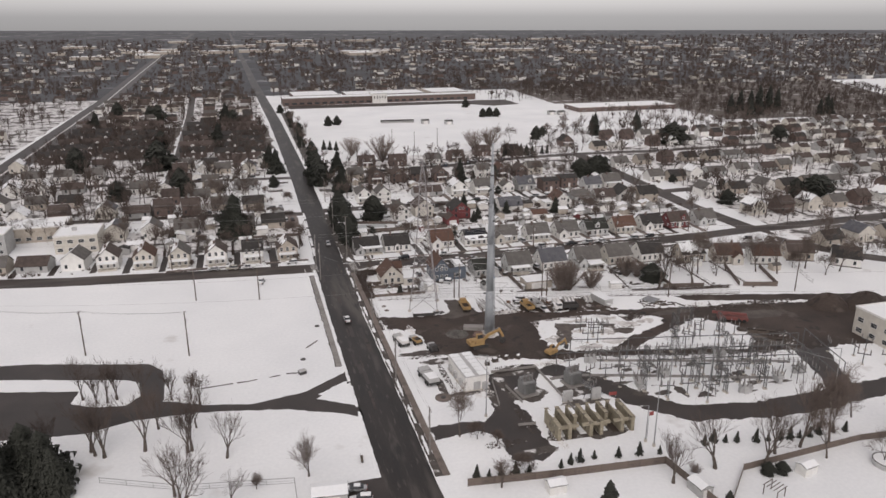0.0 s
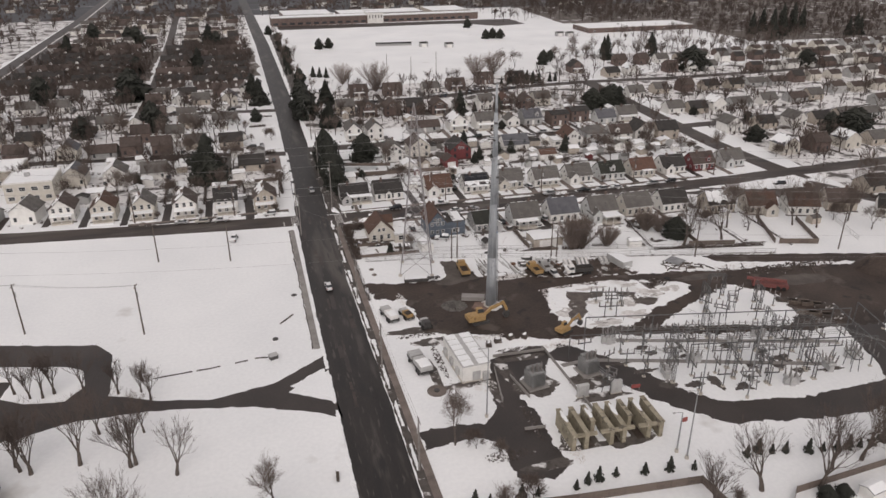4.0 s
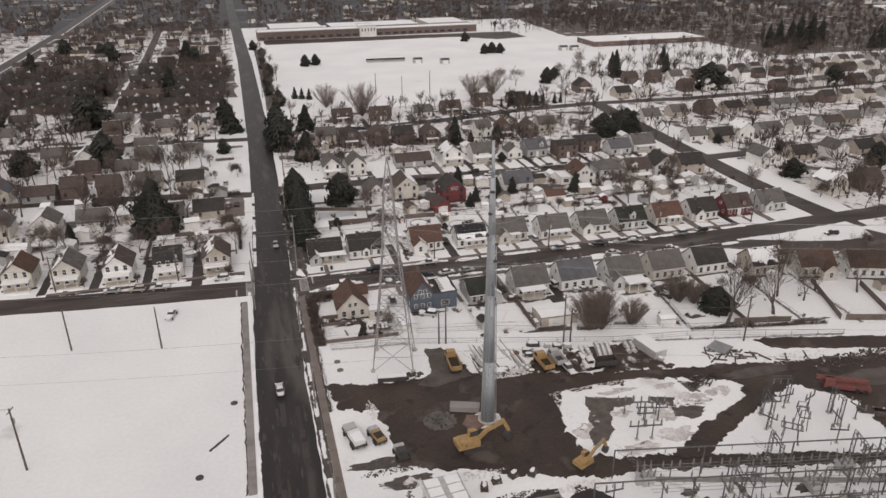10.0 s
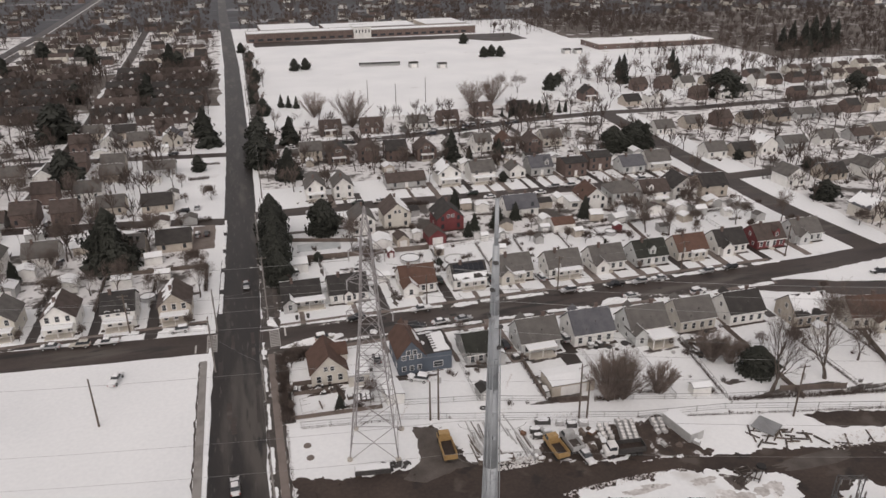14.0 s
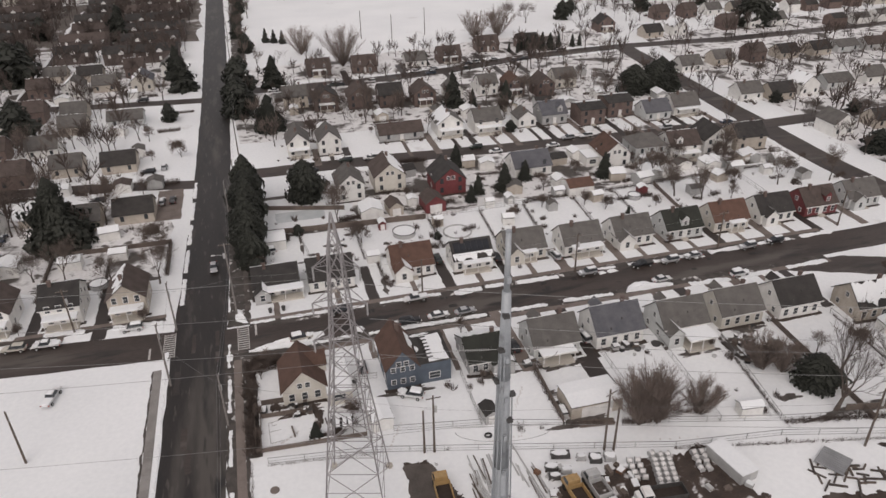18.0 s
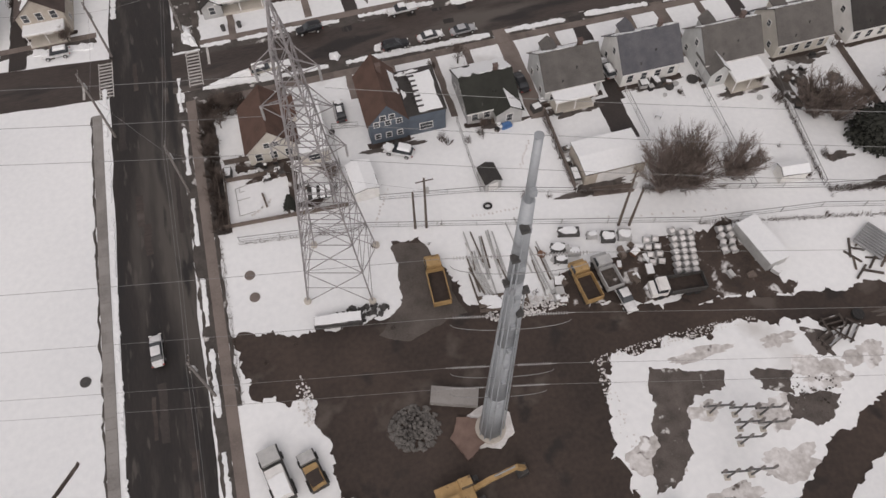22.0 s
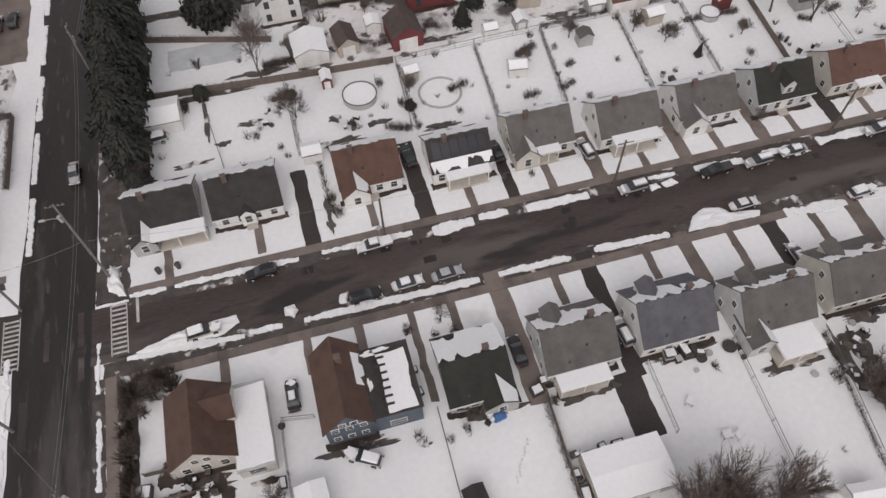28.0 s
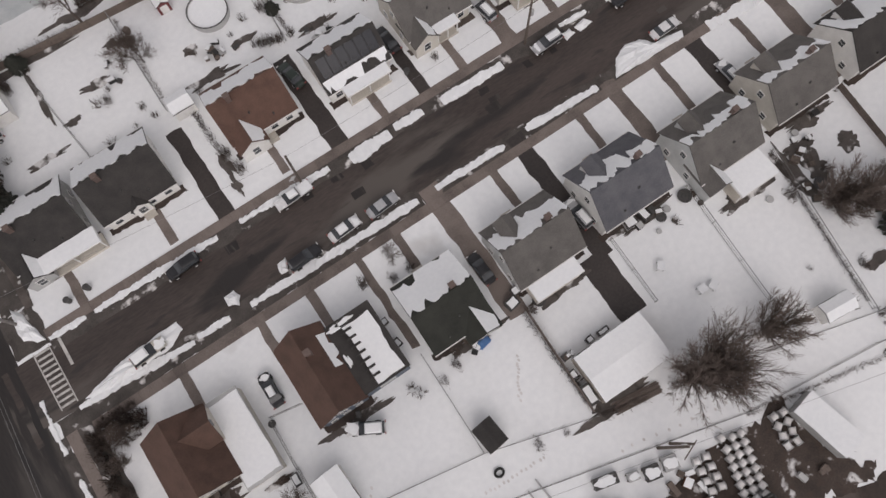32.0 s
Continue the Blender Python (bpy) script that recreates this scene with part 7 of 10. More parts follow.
for k, line in enumerate(([(43.4, -101.8), (49.7, -101.3), (64.6, -105.7), (82, -111.2), (101, -117.2)], [(60, -95.4), (69.3, -98.1), (90, -104.1), (110, -109.8)])):
    trench = thing("cable_trench", pose(0, 0, 0), "long grey concrete cable trench with lids, swept of snow", "trench", "cable trenches", "structure")
    part("kerb", solid(strip(line, 0.62), -0.05, 0.12), GREY_WALK, trench)
    for (xa, ya), (xb, yb) in zip(line, line[1:]):
        d = math.hypot(xb - xa, yb - ya)
        n = max(1, int(d / 2.2))
        lid = mesh("lid", boxes((0.04, d / n - 0.04, -0.5, 0.5, 0.12, 0.17)), GREY_WALK)
        for i in range(n):
            part("lid", lid, None, trench, at=pose(xa + (xb - xa) * i / n, ya + (yb - ya) * i / n, 0, rz=math.degrees(math.atan2(yb - ya, xb - xa))))


def lattice_bay(h=6.4, span=4.0):
    """Two braced box columns with a braced beam between them and hanging insulators."""
    g = thing("lattice_bay", pose(0, 0, 0), "galvanised lattice gantry bay of two braced columns and a beam", "gantry", "lattice gantry bays")

    def truss(a, b, w, n):
        a, b = Vector(a), Vector(b)
        d = (b - a).normalized()
        u = d.orthogonal().normalized() * w
        v = d.cross(u.normalized()) * w
        rows = []
        edge = [a + u + v, a - u + v, a - u - v, a + u - v]
        for i in range(4):
            p, q, run = edge[i], edge[(i + 1) % 4], (b - a)
            rows.append((p, p + run, 0.055, 0.055))
            for k in range(n):
                rows.append(((p if k % 2 else q) + run * (k / n), (q if k % 2 else p) + run * ((k + 1) / n), 0.035, 0.035))
        return tubes(*rows, sides=3)

    for sx in (-1, 1):
        part("column", truss((sx * span / 2, 0, -0.1), (sx * span / 2, 0, h), 0.3, 8), SWITCH_STEEL, g)
        part("footing", boxes((sx * span / 2 - 0.5, sx * span / 2 + 0.5, -0.5, 0.5, -0.1, 0.25)), PALE_CONCRETE, g)
    part("beam", truss((-span / 2, 0, h - 0.3), (span / 2, 0, h - 0.3), 0.28, 6), SWITCH_STEEL, g)
    for u in (-1.4, 0, 1.4):
        part("insulator_string", tubes(*[((u, 0, h - 0.7 - 0.2 * j), (u, 0, h - 0.78 - 0.2 * j), 0.11, 0.11) for j in range(6)], ((u, 0, h - 0.6), (u, 0, h - 1.9), 0.03, 0.03), sides=6), DARK_PORCELAIN, g)
    return g


bay = lattice_bay()
bay.matrix_basis = pose(82.1, -98.2, 0, rz=74)
for x, y, turn in ((96.4, -102.3, 74), (96.2, -112.4, 74), (64.3, -112.2, 70), (77.6, -114.3, 74), (83.4, -117.6, 76), (94.2, -119.1, 74), (70.4, -103.6, 74), (87.0, -107.6, -16), (102.4, -106.6, -16), (89.6, -86.6, 74), (103.0, -89.8, 74), (96.0, -82.0, -16)):
    copy_thing(bay, pose(x, y, 0, rz=turn))
for k in range(3):
    tagged(part("conduit", pipe([Vector((49.6 + 0.6 * k, -103.2, 0.4)), Vector((50.4 + 0.6 * k, -108.0, 0.5)), Vector((51.6 + 0.6 * k, -113.2, 0.5))], 0.1, 6), STEEL), "grey conduit pipe run low over the snow", "pipe", "conduits beside the transformer")


def gantry(x0, y0, x1, y1, h=10.5):
    d = Vector((x1 - x0, y1 - y0, 0))
    g = thing("steel_gantry", pose(x0, y0, 0, rz=math.degrees(math.atan2(d.y, d.x))), "long galvanised steel gantry over the switchyard", "gantry", "substation gantries")
    l = d.length
    n = max(1, round(l / 15))
    for k in range(n + 1):
        u = l * k / n
        part("column", tubes(((u, 0, -0.1), (u, 0, h), 0.15, 0.13)), SWITCH_STEEL, g)
    part("beam", tubes(((0, 0, h), (l, 0, h), 0.13, 0.13)), SWITCH_STEEL, g)
    for k in range(int(l / 6)):
        part("insulator_string", tubes(*[((3 + 6 * k, 0, h - 0.3 - 0.2 * j), (3 + 6 * k, 0, h - 0.38 - 0.2 * j), 0.1, 0.1) for j in range(4)], sides=6), DARK_PORCELAIN, g)
    return g


gantry(113.4, -103.5, 108.2, -127.5, 6.0), gantry(119.8, -104.0, 114.6, -124.0, 6.0), gantry(46, -99.5, 112, -112.5, 6.0), gantry(53, -93, 116, -106, 6.0), gantry(70, -110, 112, -118, 6.0)
for k in range(3):
    for j in range(3):
        wire((53 + 24 * k, -92.6 - 4.8 * k - 0.6 * j, 7.2 - 0.4 * j), (53 + 24 * k + 12, -116 - 4 * k, 6.5), 0.6, 0.03, "bus_conductor")
        wire((55, -96 - 5 * j - 0.8 * k, 4.6), (110, -107 - 5 * j - 0.8 * k, 4.6), 0.1, 0.04, "bus_conductor")
light_pole(75.4, -123.2, 18), light_pole(66.8, -119.6, 15)


# excavator, loader, dump trucks
def excavator(x, y, turn, size=1.0, label="yellow tracked excavator with a folded boom"):
    e = thing("excavator", pose(x, y, 0, rz=turn), label, "excavator", "yard machines")
    e.scale = (size, size, size)
    for s in (-1, 1):
        tr = hull([(-2.0, 0.35), (-1.7, 0.0), (1.7, 0.0), (2.0, 0.35), (1.9, 0.8), (-1.9, 0.8)], 0.6)
        part("track", tr, DARK_IRON, e, at=pose(s * 1.1, 0, 0))
    part("house", boxes((-1.3, 1.3, -2.2, 1.0, 0.95, 2.0), (0.0, 1.25, -2.3, -0.6, 2.0, 2.4)), YELLOW, e)
    cab = part("cab", hull([(-0.3, 1.95), (-0.3, 3.0), (1.0, 3.0), (1.3, 1.9), (1.2, 1.0), (-0.3, 1.0)], 1.0, 0.05), YELLOW, e, at=pose(-0.75, 0, 0))
    part("window", hull([(-0.2, 2.0), (-0.2, 2.9), (1.02, 2.9), (1.31, 2.0)], 1.04, 0.05), GLASS, cab)
    part("counterweight", boxes((-1.3, 1.3, -2.8, -2.2, 1.0, 1.9)), YELLOW, e)
    part("boom", hull([(0.8, 1.6), (2.6, 3.2), (5.6, 3.9), (5.7, 3.45), (2.9, 2.6), (1.3, 1.3)], 0.5), YELLOW, e)
    part("stick", hull([(5.1, 4.1), (5.7, 4.2), (6.8, 2.0), (6.6, 1.4), (6.3, 1.6)], 0.4), YELLOW, e)
    part("bucket", hull([(6.9, 1.6), (6.4, 1.7), (5.8, 0.7), (6.0, 0.1), (6.7, 0.1), (7.1, 0.8)], 1.1), DARK_IRON, e)
    part("ram", tubes(((0, 1.2, 1.5), (0, 2.9, 2.9), 0.12, 0.08), ((0, 3.2, 3.6), (0, 5.4, 4.3), 0.1, 0.08)), STEEL, e)
    return e


excavator(31.6, -78.4, -84, 1.15), excavator(50.0, -88.6, -66, 0.85, "smaller muddy yellow backhoe digger")


def dump_truck(x, y, turn, paint, bed, label, l=7.6):
    t = thing("dump_truck", pose(x, y, 0, rz=turn), label, "truck", "yard trucks")
    part("chassis", boxes((-0.5, 0.5, -l / 2, l / 2, 0.6, 0.9)), DARK_IRON, t)
    c = part("cab", hull([(l / 2 - 2.2, 0.8), (l / 2 - 2.2, 2.6), (l / 2 - 0.9, 2.6), (l / 2 - 0.6, 1.8), (l / 2, 1.6), (l / 2, 0.7)], 2.2, 0.1), paint, t)
    part("windscreen", hull([(l / 2 - 2.0, 1.8), (l / 2 - 2.0, 2.5), (l / 2 - 0.88, 2.5), (l / 2 - 0.6, 1.85)], 2.24, 0.08), GLASS, c)
    y0, y1 = -l / 2, l / 2 - 2.4
    for a in ((-1.25, -1.13, y0, y1), (1.13, 1.25, y0, y1), (-1.25, 1.25, y0, y0 + 0.12), (-1.25, 1.25, y1 - 0.12, y1)):
        part("bed_side", boxes((*a, 1.0, 2.1)), paint if paint is not TRIM else DARK_IRON, t)
    part("bed_floor", boxes((-1.2, 1.2, y0 + 0.1, y1 - 0.1, 0.9, 1.25)), bed, t)
    for s in (-1, 1):
        for u in (-l * 0.36, -l * 0.2, l * 0.33):
            part("wheel", tubes(((s * 0.85, u, 0.5), (s * 1.2, u, 0.5), 0.5, 0.5), sides=14), RUBBER, t)
    return t


dump_truck(36.0, -50.3, -3, YELLOW, DIRT, "yellow dump truck with a rusty brown empty bed")
dump_truck(55.4, -56.0, 4, YELLOW, DIRT, "mud-stained yellow tipper truck", 6.4)
dump_truck(67.2, -60.0, 84, TRIM, DIRT, "white-cabbed dump truck with a dark bed")
dump_truck(58.8, -55.4, 4, GREY_TRIM, SCRAP, "grey tipper truck with a muddy bed", 5.6)
car(59.8, -59.2, 186, "white", "pickup", 0.0, "white pickup truck standing in the work yard")

# stacked poles, drums, crates, covered container
rnd = random.Random(5)
for k in range(34):
    x, y = rnd.choice((rnd.uniform(40.5, 46), rnd.uniform(47.5, 52.5))), rnd.uniform(-54, -46)
    a = rnd.choice((rnd.uniform(70, 110), rnd.uniform(84, 96), rnd.uniform(86, 96), rnd.uniform(86, 96)))
    l = rnd.uniform(3, 8)
    d = Vector((math.cos(radians(a)), math.sin(radians(a)), 0)) * l / 2
    p = Vector((x, y, 0.14))
    tagged(part("steel_pole", tubes((p - d, p + d, 0.14, 0.1)), GREY_TRIM if k % 4 else POLE_WOOD), "loose steel pole lying in trodden snow", "pole", "loose poles in the yard")
drum = thing("cable_drum", pose(70.5, -51.4, 0, rz=12), "small white-topped drum in a stacked row", "drum", "stacked drums")
part("drum_body", tubes(((-0.35, 0, 0.45), (0.35, 0, 0.45), 0.42, 0.42), sides=12), DIRTY_SNOW, drum)
for s in (-1, 1):
    part("flange", tubes(((s * 0.38, 0, 0.45), (s * 0.46, 0, 0.45), 0.5, 0.5), sides=14), GREY_TRIM, drum)
for i in range(3):
    for j in range(8):
        if i + j:
            copy_thing(drum, pose(70.5 + 1.15 * i - 0.3 * j, -51.8 - 0.98 * j - 0.25 * i, 0, rz=12))
for i in range(2):
    for j in range(4):
        copy_thing(drum, pose(77.2 + 1.3 * i - 0.25 * j, -53.0 - 1.15 * j - 0.2 * i, 0, rz=30 * j))
        rust_drum = copy_thing(drum, pose(66.4 + 1.3 * i - 0.2 * j, -51.8 - 1.2 * j - 0.2 * i, 0, rz=-20))
        tagged(rust_drum, "dark rusty drum in a stacked row", "drum", "stacked drums")
rnd = random.Random(9)
sheet("yard_mud", [(51.5, -59), (53, -52.5), (62, -53.5), (70, -51.5), (80, -52.5), (81, -60), (84, -65), (66, -61)], YARD_MUD, 0.062, 0.5, 1.6, "trampled mud under the stacked yard stores", z0=-0.03, seed=44)
for k in range(84):
    x = rnd.uniform(51, 82)
    y = -49.5 - (x - 52) * 0.14 - rnd.uniform(0, 8.5)
    if 65.5 < x < 80.5 and -60 < y < -51 or abs(x - 59.5) < 2.2 and y < -55 or abs(x - 55.4) < 2 and y < -51 or abs(x - 58.6) < 2 and y < -50 or abs(x - 68.6) < 4.4 and y < -56.8:
        continue
    w, d, h = rnd.uniform(0.5, 1.3), rnd.uniform(0.5, 1.8), rnd.uniform(0.3, 1.0)
    c = thing("equipment_crate", pose(x, y, 0, rz=rnd.uniform(-20, 40)), "small equipment crate with a cap of snow in the yard", "crate", "yard crates")
    part("body", boxes((-w / 2, w / 2, -d / 2, d / 2, -0.02, h)), rnd.choice((GREY_TRIM, POLE_WOOD, RUST, DARK_IRON, FENCE_WOOD)), c)
    part("slat", boxes((-w / 2 - 0.03, w / 2 + 0.03, -d / 2 - 0.03, -d / 2 + 0.05, h * 0.4, h * 0.6)), POLE_WOOD, c)
    if k % 3 == 0:
        part("snow_cap", solid(ragged(rect(-w / 2 + 0.05, w / 2 - 0.05, -d / 2 + 0.05, d / 2 - 0.05), 0.3, 0.06, k), h, h + 0.14), SNOW, c)
cont = thing("storage_container", pose(81.4, -56.9, 0, rz=11), "long storage container under a thick sheet of snow", "container")
part("body", boxes((-1.7, 1.7, -3.7, 3.7, 0.0, 1.95)), WALLS["grey"], cont)
part("roof_snow", solid(ragged(rect(-1.72, 1.72, -3.74, 3.74), 0.6, 0.1, 3), 1.95, 2.12), SNOW, cont)
for s in (-0.8, 0.8):
    part("door", boxes((s - 0.72, s + 0.72, -3.78, -3.7, 0.15, 1.8)), GREY_TRIM, cont)
rack = thing("pipe_rack", pose(97.4, -60.8, 0, rz=30), "stack of grey pipes on a timber rack", "pipes")
for k in range(9):
    part("pipe", tubes(((-2.0 + 0.5 * k, -2.2, 0.5), (-2.0 + 0.5 * k, 2.2, 0.5), 0.2, 0.2)), STEEL, rack)
for v in (-1.5, 1.5):
    part("bearer", boxes((-2.4, 2.4, v - 0.12, v + 0.12, -0.02, 0.3)), POLE_WOOD, rack)
slab = thing("concrete_slab", pose(33.8, -66.6, 0, rz=-20), "long pale precast concrete block by the pole", "concrete block")
part("body", boxes((-3.0, 3.0, -1.1, 1.1, -0.05, 1.1)), GREY_WALK, slab)
for u in (-1.5, 0, 1.5):
    part("rib", boxes((u - 0.06, u + 0.06, -1.16, -1.1, 0, 1.1)), GREY_WALK, slab)
tagged(part("spoil_mound", solid(ragged([(33.4, -74.5), (36, -73), (36.4, -70), (33.6, -69.4), (32, -71.6)], 0.5, 0.4, 2), 0, 0.5), CLAY), "low heap of red-brown clay spoil", "heap")
tagged(part("melting_snow", solid(ragged([(35, -73.4), (37.4, -74.2), (39.6, -73), (39.8, -70.2), (37, -68.6), (34.6, -69)], 0.5, 0.4, 3), 0, 0.2), DIRTY_SNOW), "dirty snow round the pole's footing", "snow")


def rubble(name, cx, cy, sx, sy, count, size, seed, material, label, height=0.6):
    rnd = random.Random(seed)
    verts, faces = [], []
    for _ in range(count):
        a, q = rnd.uniform(0, math.tau), math.sqrt(rnd.random())
        x, y = cx + sx * q * math.cos(a), cy + sy * q * math.sin(a)
        s = size * rnd.uniform(0.4, 1.2)
        z = height * (1 - q) * rnd.random()
        n = len(verts)
        base = [(-1, -1, -0.4), (1, -1, -0.4), (1, 1, -0.4), (-1, 1, -0.4), (-0.6, -0.7, 0.7), (0.7, -0.6, 0.6), (0.6, 0.7, 0.8), (-0.7, 0.6, 0.5)]
        c, t = math.cos(a * 3), math.sin(a * 3)
        verts += [(x + s * ((px * c - py * t) + rnd.uniform(-0.25, 0.25)), y + s * ((px * t + py * c) + rnd.uniform(-0.25, 0.25)), z + s * (pz + rnd.uniform(-0.15, 0.15)) + s * 0.3) for px, py, pz in base]
        faces += [(n + 4, n + 5, n + 6, n + 7), (n, n + 1, n + 5, n + 4), (n + 1, n + 2, n + 6, n + 5), (n + 2, n + 3, n + 7, n + 6), (n + 3, n, n + 4, n + 7)]
    me = bpy.data.meshes.new(name)
    me.from_pydata(verts, [], faces)
    me.materials.append(material)
    return tagged(new(name, me), label, "rubble", kind="stuff")


rubble("rock_pile", 28.0, -69.0, 3.2, 3.0, 620, 0.22, 1, GRAVEL, "pile of broken grey stones", 0.9)
rubble("yard_debris", 24, -51.8, 5, 1.2, 120, 0.3, 2, DARK_IRON, "dark broken timber and debris in the snow")
rubble("yard_debris", 47, -57.0, 6, 1.4, 420, 0.14, 3, DIRTY_SNOW, "lumps of dirty snow at the yard edge")
sheet("plough_lane", [(107.5, -59.4), (112, -59.6), (135, -65.5), (172, -75), (171, -80), (134, -70.6), (109.5, -63.8)], DIRT, 0.066, 0.5, 0.7, "muddy lane between strips of old snow", z0=-0.03, seed=71)
rubble("yard_debris", 112, -68.5, 9, 2.0, 160, 0.12, 4, DIRTY_SNOW, "lumps of dirty snow and rubble")
rubble("yard_debris", 128, -72.5, 16, 2.6, 420, 0.2, 5, SCRAP, "dark rubble and scrap along the yard edge")
rubble("yard_debris", 64, -66.8, 12, 0.9, 360, 0.1, 7, DIRTY_SNOW, "lumps of dirty snow along the dirt road")
rnd = random.Random(47)
for k in range(46):
    x = rnd.choice((rnd.uniform(93, 104), rnd.uniform(104, 136)))
    y = (-62.5 - (x - 93) * 0.3 + rnd.uniform(-2.4, 2.4)) if x < 104 else (-66.5 - (x - 104) * 0.3 + rnd.uniform(-2.5, 2.0))
    l, h = rnd.uniform(1.2, 4.2), rnd.uniform(0.08, 0.3)
    tagged(part("scrap_timber", boxes((-l / 2, l / 2, -0.14, 0.14, 0.02, h + 0.05)), SCRAP if k % 3 else POLE_WOOD, None, "", pose(x, y, 0, rz=rnd.choice((-20, -22, -60, 30, 64)) + rnd.uniform(-9, 9))), "broken timber lying in trampled snow", "timber", "scrap timbers of the yard")
for k, (x, y, sx, sy, n, m) in enumerate(((17.6, -92.5, 0.8, 7.5, 170, SCRAP), (24.5, -104.5, 2.6, 2.0, 150, DIRTY_SNOW), (27.0, -85.8, 9.0, 1.2, 220, DIRTY_SNOW), (29.6, -118.5, 1.0, 6.0, 150, SCRAP), (22, -126.5, 5.0, 1.6, 160, SCRAP), (34.0, -128.0, 1.2, 4.4, 150, DIRTY_SNOW), (47.5, -93.5, 5.5, 1.2, 200, DIRTY_SNOW),
                                          (16.0, -80.5, 6.0, 1.0, 150, SCRAP), (53.2, -74.0, 1.0, 7.0, 180, DIRTY_SNOW), (15.5, -62.0, 1.0, 3.6, 90, DIRTY_SNOW), (36.0, -92.6, 5.0, 0.8, 110, SCRAP), (43.5, -119.3, 6.0, 0.8, 120, SCRAP))):
    rubble("edge_debris", x, y, sx, sy, n, 0.13, 80 + k, m, "small lumps of mud, stone and dirty snow at a track's edge", 0.15)
for k, (x, y) in enumerate(((33.0, -88.4), (36.4, -87.8), (39.8, -88.2), (30.4, -89.4))):
    b = thing("snowy_pallet", pose(x, y, 0, rz=25 * k), "dark pallet load half under snow beside the track", "pallet", "pallet loads")
    part("base", boxes((-0.9, 0.9, -0.7, 0.7, -0.02, 0.15)), POLE_WOOD, b), part("load", boxes((-0.75, 0.75, -0.55, 0.55, 0.15, 0.95)), SCRAP, b)
    part("snow_cap", solid(blob(0, 0, 0.6, 0.42, k, 20, 0.4), 0.95, 1.1), SNOW, b)
skip = thing("scrap_skip", pose(21.8, -52.2, 0, rz=-8), "long dark skip topped with snow at the tower's foot", "skip")
part("body", boxes((-3.2, 3.2, -0.8, 0.8, 0, 0.9)), DARK_IRON, skip), part("snow_cap", solid(ragged(rect(-3.1, 3.1, -0.6, 0.75), 0.5, 0.15, 5), 0.9, 1.1), SNOW, skip)
frames = thing("timber_mats", pose(44.0, -55.4, 0, rz=-6), "stack of long timber mats with snow", "timber")
for k in range(4):
    part("mat", boxes((-3.4, 3.4, -1.2 + 0.62 * k, -0.68 + 0.62 * k, 0, 0.35 + 0.1 * (k % 2))), POLE_WOOD, frames)
for k, (u, v, a, b) in enumerate(((-1.7, 0.3, 1.5, 0.8), (1.5, 0.35, 1.6, 0.7), (0.2, -0.7, 2.2, 0.4))):
    part("snow_cap", solid(blob(u, v, a, b, k + 7, 30, 0.4), 0.44, 0.54 + 0.004 * k), SNOW, frames)
PUDDLES = ([(59.1, -69.9), (68.1, -72.5), (67.1, -74.6), (62.8, -74.5), (57.9, -83.3), (53.6, -84.8), (57.7, -73.8)], [(71.6, -73.5), (76.7, -74.6), (74.8, -77.9), (71.7, -76.3)], [(74.1, -77.7), (81.1, -79.4), (78.7, -82.1), (73.2, -80.9)], [(80.8, -70.0), (84.2, -71.4), (83, -74.8), (80.6, -73.6)])
for k, outline in enumerate(PUDDLES):
    tagged(part("meltwater_puddle", solid(ragged(outline, 0.35, 0.8, k), 0.1, 0.17 + 0.004 * k), WET_GRAVEL), "dark wet gravel patch melted out of the snow", "gravel patch")
for k, (x, y, rx, ry) in enumerate(((56.0, -80.2, 3.4, 3.0), (72.5, -79.3, 3.2, 2.0), (79.6, -76.2, 3.4, 2.2), (70.5, -85.2, 3.6, 2.0), (66.0, -69.6, 4.6, 0.8), (87.2, -75.4, 3.0, 1.8), (61.8, -87.4, 4.4, 1.6), (77.0, -70.6, 2.6, 1.0), (63.5, -76.6, 2.6, 1.2))):
    tagged(part("smeared_snow", solid(blob(x, y, rx, ry, k + 130, 60, 0.55), 0.1, 0.1635 + 0.0007 * k), SMEARED_SNOW), "trampled snow smeared with brown mud", "dirty snow", kind="structure")
sheet("dirt_track", [(66.5, -91.5), (70.5, -88.2), (77.5, -84.2), (85.5, -80.7), (92, -78.6), (95, -80.8), (88.5, -83.6), (82, -86.9), (77, -89.8), (73, -93)], DIRT, 0.196, 0.4, 0.8, "dark muddy track across the snow of the yard", z0=0.0, seed=61)
rubble("yard_debris", 78, -78.5, 5, 3.0, 130, 0.12, 12, SCRAP, "dark scraps scattered over the trampled snow")
for k, (x, y) in enumerate(((85, -70.5), (83.5, -72.4), (86.5, -72))):
    f = thing("stored_skid", pose(x, y, 0.16, rz=20 * k), "dark weathered steel frame stacked on the snow", "frame", "stored frames")
    for v in (-0.8, 0, 0.8):
        part("rail", boxes((-1.5, 1.5, v - 0.08, v + 0.08, 0, 0.5)), SCRAP, f)
    part("crossbar", boxes((-1.4, -1.2, -1, 1, 0.5, 0.65)), SCRAP, f), part("crossbar", boxes((1.2, 1.4, -1, 1, 0.5, 0.65)), SCRAP, f)
tagged(part("tyre_ring", tubes(((89, -70.2, 0.1), (89, -70.2, 0.5), 0.8, 0.8), sides=16), RUBBER), "big dark tyre lying on the snow", "tyre")
crane = thing("mobile_crane", pose(113, -82, 0, rz=60), "low red mobile crane with a folded boom", "crane")
